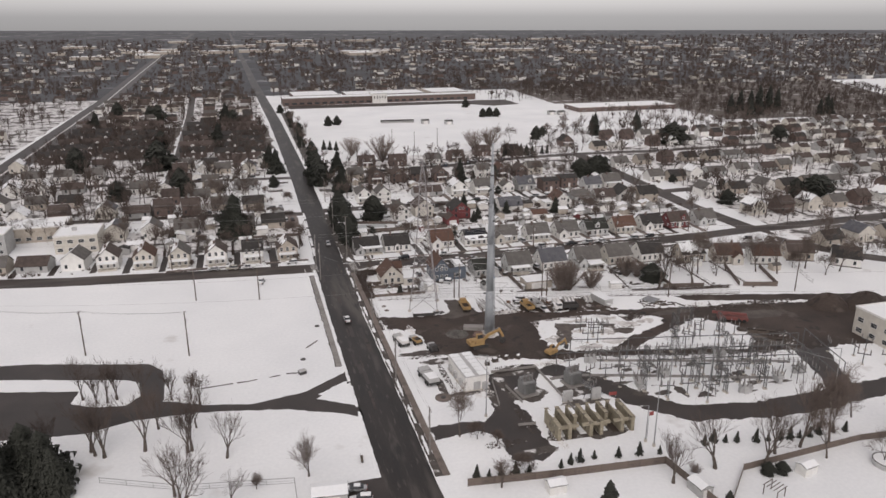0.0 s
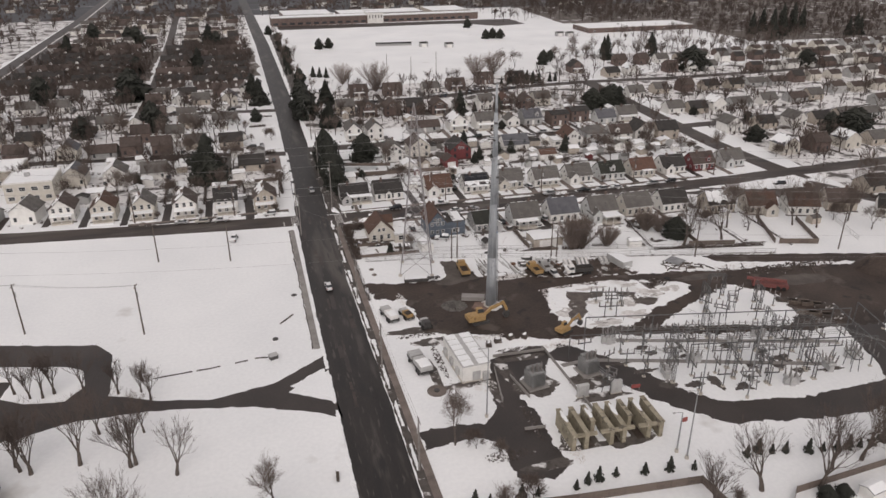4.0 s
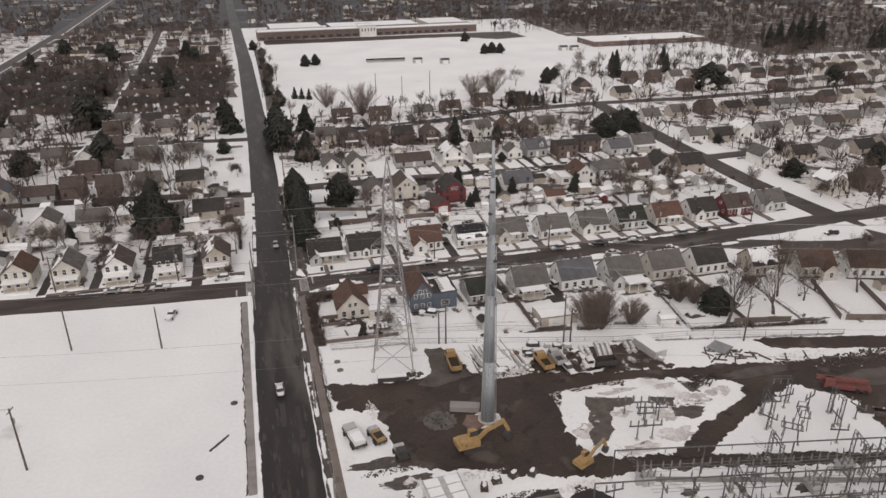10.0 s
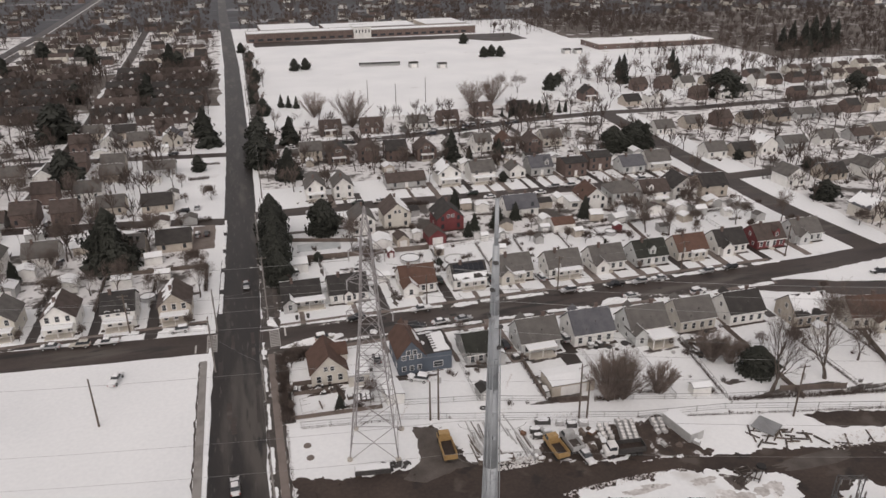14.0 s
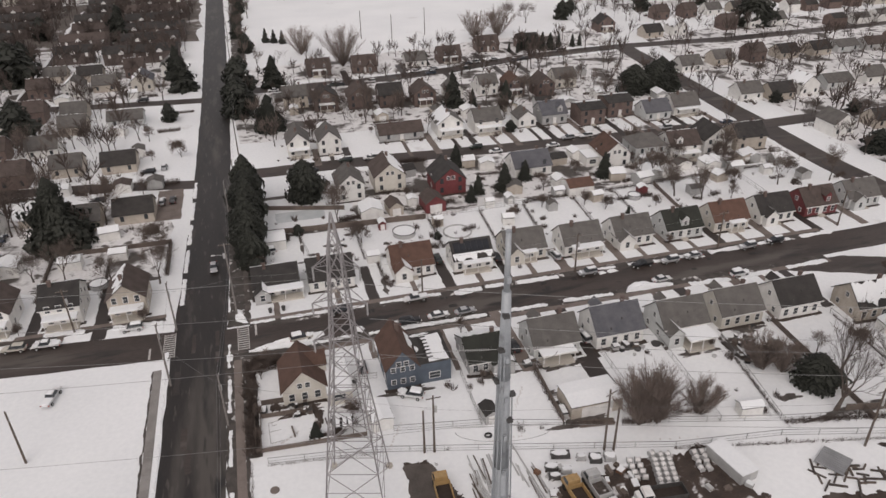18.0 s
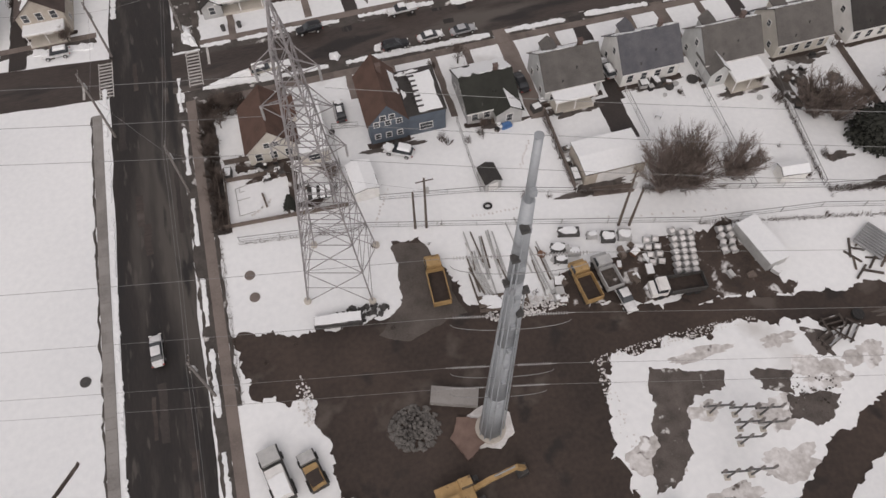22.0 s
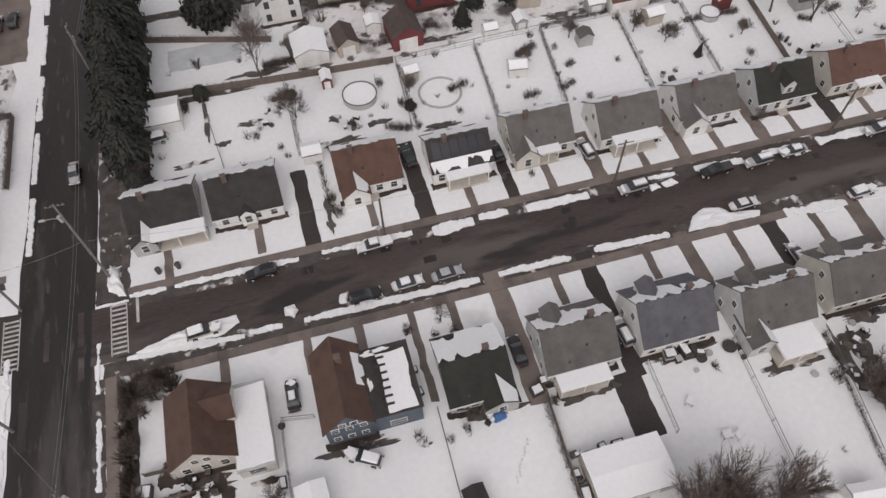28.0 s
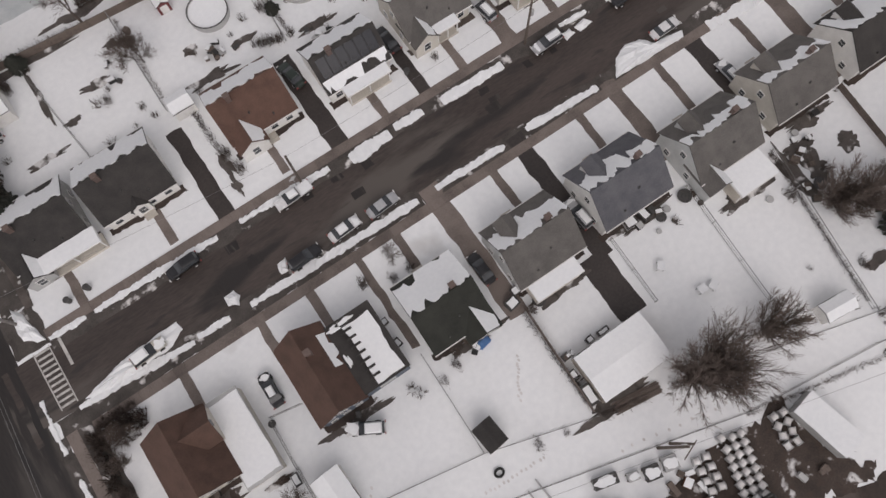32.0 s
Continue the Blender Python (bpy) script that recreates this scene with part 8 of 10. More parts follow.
part("carrier", boxes((-1.3, 1.3, -4.5, 4.5, 0.6, 1.5)), CRANE_RED, crane), part("boom", boxes((-0.4, 0.4, -4, 6, 2.0, 2.7)), CRANE_RED, crane), part("cab", boxes((-1.2, 0, 2.5, 4.4, 1.5, 2.7)), CRANE_RED, crane)
for s in (-1, 1):
    for u in (-3.4, -2, 2.2, 3.4):
        part("wheel", tubes(((s * 1.0, u, 0.55), (s * 1.4, u, 0.55), 0.55, 0.55), sides=14), RUBBER, crane)
for k in range(7):
    t = thing("timber_stack", pose(112 + 2.4 * k % 9, -90 - 2.4 * k * 0.7, 0, rz=-24), "stack of weathered planks in the yard", "timber", "yard timber stacks")
    for j in range(4):
        part("plank", boxes((-2.6, 2.6, -0.8 + 0.42 * j, -0.42 + 0.42 * j, -0.02, 0.9)), SCRAP if k % 3 == 0 else POLE_WOOD, t)


def mound(name, x, y, rx, ry, h, material, label, category):
    bm = bmesh.new()
    n, rings = 26, []
    for j in range(7):
        q = 1 - j / 6
        rings.append([bm.verts.new((x + rx * q * math.cos(k * math.tau / n) * (1 + 0.12 * noise.noise(Vector((k, j, x)))), y + ry * q * math.sin(k * math.tau / n) * (1 + 0.12 * noise.noise(Vector((j, k, y)))),
                                    -0.05 + h * (1 - q * q) * (1 + 0.15 * noise.noise(Vector((k * 0.6, j, 3)))))) for k in range(n)])
    for a, b in zip(rings, rings[1:]):
        for k in range(n):
            bm.faces.new((a[k], a[(k + 1) % n], b[(k + 1) % n], b[k]))
    bmesh.ops.remove_doubles(bm, verts=bm.verts, dist=0.001)
    return tagged(part(name, bm, material), label, category)


mound("earth_mound", 151, -80, 7, 6, 4.2, DIRT, "tall heap of dark wet earth", "heap"), mound("earth_mound", 163, -83, 9, 6, 4.6, DIRT, "tall heap of dark wet earth", "heap")


def flat_building(x0, x1, y0, y1, h, wall, label, turn=0.0, floors=1, step=4.0, name="flat_roofed_building", snowy=True):
    b = thing(name, pose((x0 + x1) / 2, (y0 + y1) / 2, 0, rz=turn), label, "building")
    w, d = (x1 - x0) / 2, (y1 - y0) / 2
    part("wall", boxes((-w, w, -d, d, -0.1, h)), WALLS[wall], b)
    part("parapet", boxes((-w - 0.15, w + 0.15, -d - 0.15, -d + 0.2, h, h + 0.5), (-w - 0.15, w + 0.15, d - 0.2, d + 0.15, h, h + 0.5), (-w - 0.15, -w + 0.2, -d + 0.2, d - 0.2, h, h + 0.5), (w - 0.2, w + 0.15, -d + 0.2, d - 0.2, h, h + 0.5)), TRIM, b)
    part("roof_snow", solid(ragged(rect(-w + 0.25, w - 0.25, -d + 0.25, d - 0.25), 2, 0.15, 3), h, h + 0.3), SNOW if snowy else GRAVEL, b)
    for f in range(floors):
        n = max(1, int(2 * w / step))
        for k in range(n):
            put_window(b, "wide", -w + (k + 0.5) * 2 * w / n, -d - 0.03, 1.0 + 3.3 * f, 0)
        n = max(1, int(2 * d / step))
        for k in range(n):
            put_window(b, "wide", -w - 0.03, -d + (k + 0.5) * 2 * d / n, 1.0 + 3.3 * f, 270)
    part("roof_unit", boxes((-w * 0.3, -w * 0.3 + 1.6, -0.8, 0.8, h + 0.2, h + 1.5)), GREY_TRIM, b)
    return b


flat_building(142, 168, -113, -99, 8.0, "cream", "cream two-storey depot building with arched-looking tall windows", floors=2)
flat_building(-128, -104, 66, 82, 6.0, "tan", "tan flat-roofed commercial building with a snowy roof", floors=1)
flat_building(-104, -88, 46, 62, 7.0, "cream", "cream flat-roofed block with a snowy roof", floors=2)
flat_building(-131, -122, 50, 62, 8.5, "grey", "grey flat-roofed tower block with a snowy roof", floors=2)

# ---- south of the substation: hedge, board fence, gardens ----
for k, (x, y) in enumerate(((30.1, -137.8), (32.6, -137.1), (34.8, -136.9), (38.2, -136.7), (43.4, -137.6), (48.2, -138), (52.6, -138.9), (64, -138.5), (66.6, -138.1), (69, -139), (71.6, -139.5), (75.7, -140.6), (78.5, -141), (81.3, -141.4), (83.6, -141.7), (86, -141.9), (88.6, -142), (91.4, -141.7), (95, -142), (98, -142.5), (12, -136.5), (14.5, -137), (17, -137), (20, -137.4), (23, -137.5))):
    conifer(x, y, 3, 0.95 + 0.25 * (k % 3), k * 37, 1.0, "small clipped dark evergreen in a row in snow", "evergreen row")
for row in ((9.4, -138.6, 29, -140.8, "board", 1.8), (29, -140.8, 51.8, -142.5, "board", 1.8), (51.8, -142.5, 54.5, -163, "board", 1.8), (66, -149, 98, -146.5, "board", 1.6), (98, -146.5, 140, -150, "board", 1.6), (55.5, -159, 66, -149, "board", 1.2)):
    fence(*row)
shed(25.8, -144.6, 3.6, 2.6, 0, 2.0, 0.6, "white", "x"), shed(53.2, -152.5, 3.0, 4.0, 6, 2.0, 0.6, "grey"), shed(78, -153, 3.4, 2.6, 10, 2.0, 0.5, "white", "x")
conifer(30.5, -157.0, 1, 0.95), conifer(53.6, -160.5, 1, 0.55), conifer(70, -151.5, 2, 0.35), conifer(73, -152, 2, 0.35)
for row in ((60.8, -146.8, 12, 0.95, 160), (54.5, -148.5, 5, 0.9), (49.7, -148.7, 13, 0.95, 20), (71.2, -149.0, 12, 0.95, 50), (76.5, -145.6, 11, 0.9), (83.5, -145, 3, 1.4, 120), (89.5, -146.5, 1, 1.3), (15.8, -140.8, 4, 1.1), (13.0, -121.0, 1, 0.85, 30), (16.5, -123, 10, 0.6), (20, -126.5, 5, 1.0, 90), (22, -138, 10, 0.7), (86, -150, 0, 0.9), (96, -155, 2, 0.9), (110, -145, 3, 1.0), (124, -140, 1, 1.0), (104, -138, 0, 0.9)):
    bare_tree(*row)
round_pool(96.5, -155.5, 3.0)
gaz = thing("garden_pergola", pose(66.5, -157.5, 0, rz=20), "small dark timber pergola in a snowy garden", "pergola")
for sx in (-1, 1):
    for sy in (-1, 1):
        part("post", boxes((sx * 1.4 - 0.07, sx * 1.4 + 0.07, sy * 1.4 - 0.07, sy * 1.4 + 0.07, -0.05, 2.2)), POLE_WOOD, gaz)
for k in range(5):
    part("rafter", boxes((-1.7, 1.7, -1.5 + 0.75 * k - 0.05, -1.5 + 0.75 * k + 0.05, 2.2, 2.35)), POLE_WOOD, gaz)
# ---- park and playing field west of the main road ----
sheet("park_drive", [(-140, -50), (-89, -56), (-68.4, -61.9), (-58, -64.5), (-54, -70), (-52.8, -79), (-52.5, -86.7), (-42, -91.5), (-31.4, -93.9), (-18.5, -91.3), (-7.4, -83.4), (-6.6, -89), (-16.4, -95.6), (-6.6, -101.5), (-6.4, -107), (-13, -103), (-24.1, -98.4), (-42.4, -94.6), (-57.7, -94), (-68.5, -97), (-80, -96), (-140, -88)],
      WET_ASPHALT, 0.02, 1.2, 0.35, "dark wet asphalt park drive and loop", z0=-0.05, seed=11)
sheet("drive_island", [(-140, -51), (-94, -64.2), (-75, -69.4), (-62.6, -73.1), (-59.1, -75.4), (-58, -81.9), (-60.9, -86.4), (-68.5, -85.2), (-73.9, -82.1), (-73.4, -75.9), (-92.5, -70.8), (-140, -57)], SNOW, 0.18, 1.0, 0.3, "snowy island inside the drive loop", z0=0, seed=12)
sheet("drive_island", [(-15.5, -93.4), (-8, -88.5), (-7, -99.8)], SNOW, 0.07, 0.6, 0.5, "snowy triangle between the drive's two mouths", z0=0, seed=13)
bx = thing("ditch_box", pose(-18.4, -81.3, 0, rz=20), "small dark box standing in the snowfield", "box")
part("body", boxes((-0.9, 0.9, -0.7, 0.7, -0.05, 0.9)), DARK_IRON, bx), part("lid", boxes((-1.0, 1.0, -0.8, 0.8, 0.9, 1.0)), GREY_TRIM, bx)
for k, (x0, y0, x1, y1) in enumerate(((-44, -82.5, -36, -82), (-35, -82, -30, -81.5), (-27, -81, -24, -80.6), (-22.5, -80.2, -19.5, -80.6), (-16, -66, -12.5, -62))):
    tagged(part("bare_rut", solid(ragged(strip([(x0, y0), (x1, y1)], 0.25), 0.5, 0.2, k), -0.02, 0.03), DIRT), "dark rut melted through the snow", "rut", "ruts in the snowfield")
for row in ((-62.5, -108.2, 13, 1.1), (-64.5, -107.0, 11, 0.8, 40), (-54.4, -108, 11, 0.95, 200), (-45.4, -111, 13, 1.05, 130), (-37.2, -115.4, 12, 0.75, 90), (-44.6, -110.6, 11, 0.9, 300), (-21.0, -126.6, 3, 0.85, 30), (-44.1, -101.3, 11, 0.6), (-52.4, -99.5, 11, 0.7, 50), (-47.0, -126.2, 12, 0.75, 140), (-65.6, -105.4, 11, 0.85, 200), (-57.5, -84, 11, 0.7, 30), (-63.5, -83, 13, 0.9, 40), (-65.5, -84, 11, 0.7, 150), (-68, -83.6, 13, 0.7), (-71.5, -81, 11, 0.75), (-43.8, -90.4, 13, 0.75, 70), (-46.0, -87, 13, 0.6, 200), (-50.6, -86.4, 13, 0.7, 20), (-36.5, -131, 12, 0.5), (-31.5, -128, 5, 0.9), (-45.5, -134.5, 12, 1.05, 75), (-85, -110, 12, 0.9), (-100, -108, 2, 1), (-74, -104, 13, 0.8)):
    bare_tree(*row)
for row in ((-72.0, -116.0, 0, 1.1), (-76, -113, 0, 1.15), (-80, -118, 0, 1.2), (-69.5, -119.5, 1, 1.0), (-84, -112, 0, 1.1)):
    conifer(*row)
for row in ((-62, -117.5, -46, -124.5), (-46, -124.5, -24, -128.2), (-24, -128.2, -24, -150), (-46, -124.5, -50, -150)):
    fence(*row)
car(-12.5, -134.0, 80, "silver", "sedan", 0.1), car(-12.0, -137.5, 80, "white", "suv", 0.1)
shed(-17.8, -135.6, 6.8, 4.2, -6, 2.6, 0.6, "grey", "x", name="garage", label="low grey garage with a snow-covered roof")
drive(rect(-14.6, -6.4, -140, -131), WET_ASPHALT, 0.3, seed=77)
bus = thing("park_bench", pose(-9.6, -124, 0, rz=85), "weathered kerbside bench half in snow", "bench")
part("seat", boxes((-1.2, 1.2, -0.25, 0.25, 0.4, 0.48)), POLE_WOOD, bus), part("leg", boxes((-1.0, -0.9, -0.2, 0.2, -0.05, 0.4)), DARK_IRON, bus), part("leg", boxes((0.9, 1.0, -0.2, 0.2, -0.05, 0.4)), DARK_IRON, bus), part("backrest", boxes((-1.2, 1.2, 0.25, 0.31, 0.5, 0.95)), POLE_WOOD, bus)


# ---- farther blocks ----
PLAN = {}
for k, (w, d, eave, rise, along, roof, wall) in enumerate(((9.5, 8, 3.2, 3.2, "x", "grey", "white"), (9, 8, 3.2, 3.0, "x", "grey", "tan"), (8, 9, 4.4, 3.0, "y", "grey", "white"), (10, 8, 3.0, 3.0, "x", "dark", "tan"),
                                                           (8, 8.5, 4.6, 3.0, "x", "umber", "brick"), (11, 8, 2.8, 2.6, "x", "umber", "grey"), (12, 8, 2.8, 2.4, "x", "grey", "pale"), (8.5, 9, 4.4, 3.0, "y", "slate", "cream"))):
    PLAN[k] = dict(w=w, d=d, eave=eave, rise=rise, along=along, roof=roof, wall=wall)
MASTERS = {}


def far_house(x, y, k, turn=0.0, group="houses of the farther blocks"):
    """A plainer house; its copies share one set of meshes."""
    facing = 1 if abs(turn) < 90 else -1
    key = (k, facing)
    if key not in MASTERS:
        MASTERS[key] = house(x, y, **PLAN[k], snow=(facing,) if PLAN[k]["along"] == "x" else (1,), snow_to=0.9, seed=500 + k, detail=0, chimney=k % 4 == 0, turn=turn, group=group)
        h = MASTERS[key]
        for u in (-0.3, 0.3):
            part("window", WINDOWS["tall"][1], None, h, at=pose(u * PLAN[k]["w"], -facing * (PLAN[k]["d"] / 2 + 0.03), 1.0))
        return h
    return copy_thing(MASTERS[key], pose(x, y, 0, rz=turn))


for name, points, m in (("yard_ground", [(-160, 106), (-76, 104), (-76, 270), (-160, 270)], MOTTLED), ("yard_ground", [(-68, 180), (-12, 176), (-12, 230), (-68, 230)], MOTTLED), ("yard_ground", [(-96, 34), (-10, 30), (-10, 73), (-96, 70)], MOTTLED), ("wood_ground", [(-167, 270), (-77, 270), (-79, 395), (-168, 395)], WOOD_FLOOR), ("yard_ground", [(-168, 399), (-79, 399), (-82, 640), (-170, 640)], MOTTLED), ("yard_ground", [(-72, 399), (-9, 399), (-10, 640), (-78, 640)], MOTTLED),
                        ("wood_ground", [(-70, 270), (-7, 270), (-9, 395), (-72, 395)], WOOD_FLOOR), ("yard_ground", [(10, 112), (180, 112), (186, 182), (140, 180), (100, 170), (10, 166)], MOTTLED), ("yard_ground", [(10, 180), (80, 180), (140, 192), (188, 197), (196, 228), (130, 222), (10, 204)], MOTTLED),
                        ("yard_ground", [(196, -30), (700, -40), (700, 262), (208, 204)], MOTTLED), ("yard_ground", [(225, 268), (420, 262), (420, 276), (225, 284)], MOTTLED), ("wood_ground", [(405, 310), (640, 300), (820, 640), (312, 640), (300, 470), (400, 450)], WOOD_FLOOR), ("yard_ground", [(-640, -20), (-183, -20), (-184, 640), (-640, 640)], DARK_YARD), ("yard_ground", [(40, 43), (178, 46), (178, 82), (130, 88), (92, 81), (40, 78)], MOTTLED)):
    sheet(name, points, m, 0.012, 8, 3.0, "patchy snow over bare brown ground", z0=-0.05, seed=len(points))
rnd = random.Random(21)


def row_of(x0, x1, y, step, back=False, drift=0.0, miss=0.05):
    x = x0
    while x < x1:
        if rnd.random() > miss:
            yy = y + drift * (x - x0) + rnd.uniform(-0.8, 0.8)
            far_house(x, yy, rnd.randrange(8), (180 if not back else 0) + rnd.uniform(-2, 2) + math.degrees(math.atan(drift)))
            TAKEN.append((x, yy))
            if rnd.random() < 0.5:
                drv = part("driveway", boxes((x + 5.4, x + 7.6, yy - 9, yy + 3, 0.0, 0.03)), ASPHALT)
                tagged(drv, "short cleared driveway beside a house", "driveway", kind="structure")
        x += step * rnd.uniform(0.92, 1.12)


# east of the cross street
for x, y, k, turn in ((198.0, 144, 0, 0), (217, 149, 1, 0), (198, 103.4, 0, 180), (209.8, 100.6, 3, 180), (223, 103, 2, 180), (240, 106, 6, 180), (258, 107, 0, 180), (278, 108, 5, 180), (203.4, 63, 2, 0), (223.5, 64.5, 3, 0), (204.4, 25.5, 7, 180), (292, 111, 1, 180)):
    far_house(x, y, k, turn), TAKEN.append((x, y))
row_of(234, 302, 149, 15.5, True, 0.03, 0.08), row_of(240, 302, 64, 15.5, True, 0.08, 0.08), row_of(220, 302, 25, 15.5, False, 0.05, 0.08)
row_of(202, 302, -24, 15.5, True, 0.06, 0.1), row_of(214, 302, 204, 15.5, False, 0.04, 0.1), row_of(222, 302, 238, 16, True, 0.05, 0.15), row_of(262, 302, -60, 16, True, 0.08, 0.15)
# west
for x, y, k, turn in ((-69.3, 62.5, 2, 180), (-55.4, 63.8, 0, 180), (-18.6, 64.5, 3, 180), (-31.2, 63.0, 1, 180), (-84, 64, 7, 180), (-26.4, 101.5, 3, 180), (-55.2, 98.2, 4, 180), (-67.8, 100, 4, 180), (-79, 98.5, 5, 180), (-93.2, 101, 7, 180), (-41.5, 103, 1, 180),
                      (-29.1, 145.5, 6, 180), (-70, 141.5, 2, 180), (-84, 150, 0, 180), (-46, 142, 1, 180), (-53, 189, 2, 180), (-42, 193, 1, 180), (-27, 190, 7, 180), (-66, 190, 4, 180), (-52, 122, 0, 0), (-66, 121, 4, 0),
                      (-48, 158, 1, 0), (-62, 159, 4, 0), (-32, 212, 4, 0), (-50, 211, 3, 0), (-64, 213, 1, 0), (-17, 210, 2, 0)):
    far_house(x, y, k, turn), TAKEN.append((x, y))
for y, back in ((100, True), (128, False), (160, True), (194, False), (228, True)):
    row_of(-162, -102, y, 15, back, 0.0, 0.15)
row_of(-120, -92, 30, 14, False, -0.1)


# brick terraces
def terrace(x, y, bays, turn=0.0):
    t = thing("brick_terrace", pose(x, y, 0, rz=turn), "long dark brick terrace with small white-framed windows", "terrace", "brick terraces")
    w, d = 5.5 * bays, 9.0
    part("wall", gable_body(bmesh.new(), w, d, 5.4, 2.4, "x"), DARK_BRICK, t)
    for s in (-1, 1):
        part("roof", slope(w, d, 5.4, 2.4, "x", s), ROOFS["dark" if (int(y) + bays) % 3 else "umber"], t)
    part("roof_snow", slope(w, d, 5.4, 2.4, "x", 1, thick=0.06, u0=0.25, u1=1.0, raggedness=0.5, seed=int(y), lift=0.165), SNOW, t)
    frames = bmesh.new()
    for k in range(bays):
        u = -w / 2 + 2.75 + 5.5 * k
        if k % 3 == 1:
            part("porch_gable", gable_body(bmesh.new(), 2.6, 1.4, 5.4, 1.0, "y", 4.9), TRIM, t, at=pose(u, -d / 2 - 0.1, 0))
            part("chimney", boxes((u + 1.6, u + 2.4, 0.4, 1.2, 6.6, 9.0)), DARK_BRICK, t)
        z = 3.4 if k % 3 != 1 else 1.2
        box(frames, u - 0.55, u + 0.55, -d / 2 - 0.12, -d / 2 + 0.02, z, z + 1.6)
    tagged(part("window_row", frames, TRIM, t), kind="stuff")


for k in range(6):
    terrace(-30 + rnd.uniform(-2, 2), 236 + 25 * k, 6 - k % 2, rnd.uniform(-3, 3)), terrace(-60 + rnd.uniform(-2, 1), 244 + 25 * k, 3 + k % 2, rnd.uniform(-4, 4))
    terrace(-104 + rnd.uniform(-3, 3), 258 + 25 * k, 5 - k % 2, rnd.uniform(-3, 3)), terrace(-140 + rnd.uniform(-3, 3), 251 + 25 * k, 5, rnd.uniform(-3, 3))

# ---- school and its field ----
school = thing("school_building", pose(118, 536, 0, rz=2), "long low brick school with snow on its flat roofs", "school")
for x0, x1, y0, y1, h, wall in ((-104, -8, -6, 14, 7.5, "brick"), (-8, 8, -9, 12, 10, "white"), (8, 112, -5, 12, 6.5, "brick"), (-90, -40, 14, 60, 8, "brick"), (-30, 60, 22, 60, 6.5, "brick"), (70, 112, 22, 70, 6.5, "tan")):
    b = part("wing", boxes((x0, x1, y0, y1, -0.1, h)), WALLS[wall], school)
    part("parapet", boxes((x0 - 0.2, x1 + 0.2, y0 - 0.2, y0 + 0.3, h, h + 0.6)), GREY_TRIM, b), part("parapet", boxes((x0 - 0.2, x1 + 0.2, y1 - 0.3, y1 + 0.2, h, h + 0.6)), GREY_TRIM, b)
    part("roof_snow", solid(ragged(rect(x0 + 0.2, x1 - 0.2, y0 + 0.4, y1 - 0.4), 5, 0.3, 1), h, h + 0.3), SNOW, b)
for k in range(26):
    u = -100 + 8 * k
    if abs(u) > 9:
        part("window", WINDOWS["wide"][1], None, school, at=pose(u, (-6 if u < 0 else -5) - 0.05, 1.2) @ Matrix.Diagonal((2.4, 1, 1.5, 1)))
for k in range(5):
    part("window", WINDOWS["tall"][1], None, school, at=pose(-6 + 3 * k, -9.05, 5) @ Matrix.Diagonal((1, 1, 2, 1)))
sheet("school_lot", [(20, 498), (200, 500), (230, 470), (262, 480), (262, 524), (20, 528)], ASPHALT, 0.02, 6, 2.0, "dark asphalt yard before the school", z0=-0.05, seed=31)
dug = thing("covered_bleachers", pose(105, 374, 0, rz=-4), "long low covered bleachers on the snowy field", "bleachers")
part("roof", boxes((-15, 15, -2, 2, 2.8, 3.0)), GREY_TRIM, dug), part("roof_snow", boxes((-14.8, 14.8, -1.8, 1.9, 3.0, 3.2)), SNOW, dug), part("back_wall", boxes((-15, 15, 1.8, 2, -0.05, 2.8)), DARK_IRON, dug)
for k in range(4):
    part("bench_step", boxes((-14.5, 14.5, -2.4 + k, -1.5 + k, -0.05, 0.4 + 0.4 * k)), GREY_TRIM, dug)
for k, (x, y) in enumerate(((127, 361), (17, 346), (267.7, 384.6), (258.9, 387), (146, 352))):
    shed(x, y, 6.5, 5.0, 0, 3.0, 0.9, "grey", "x", roof="dark", snowy=k == 1, name="field_hut", label="small dark hut on the school field", door=True)
for row in ((156, 256, 2, 1.35), (166, 253, 2, 1.3, 60), (205, 274, 4, 1.7), (215, 268, 2, 1.2), (226, 282, 0, 1.2), (148, 258, 5, 1.6)):
    bare_tree(*row)
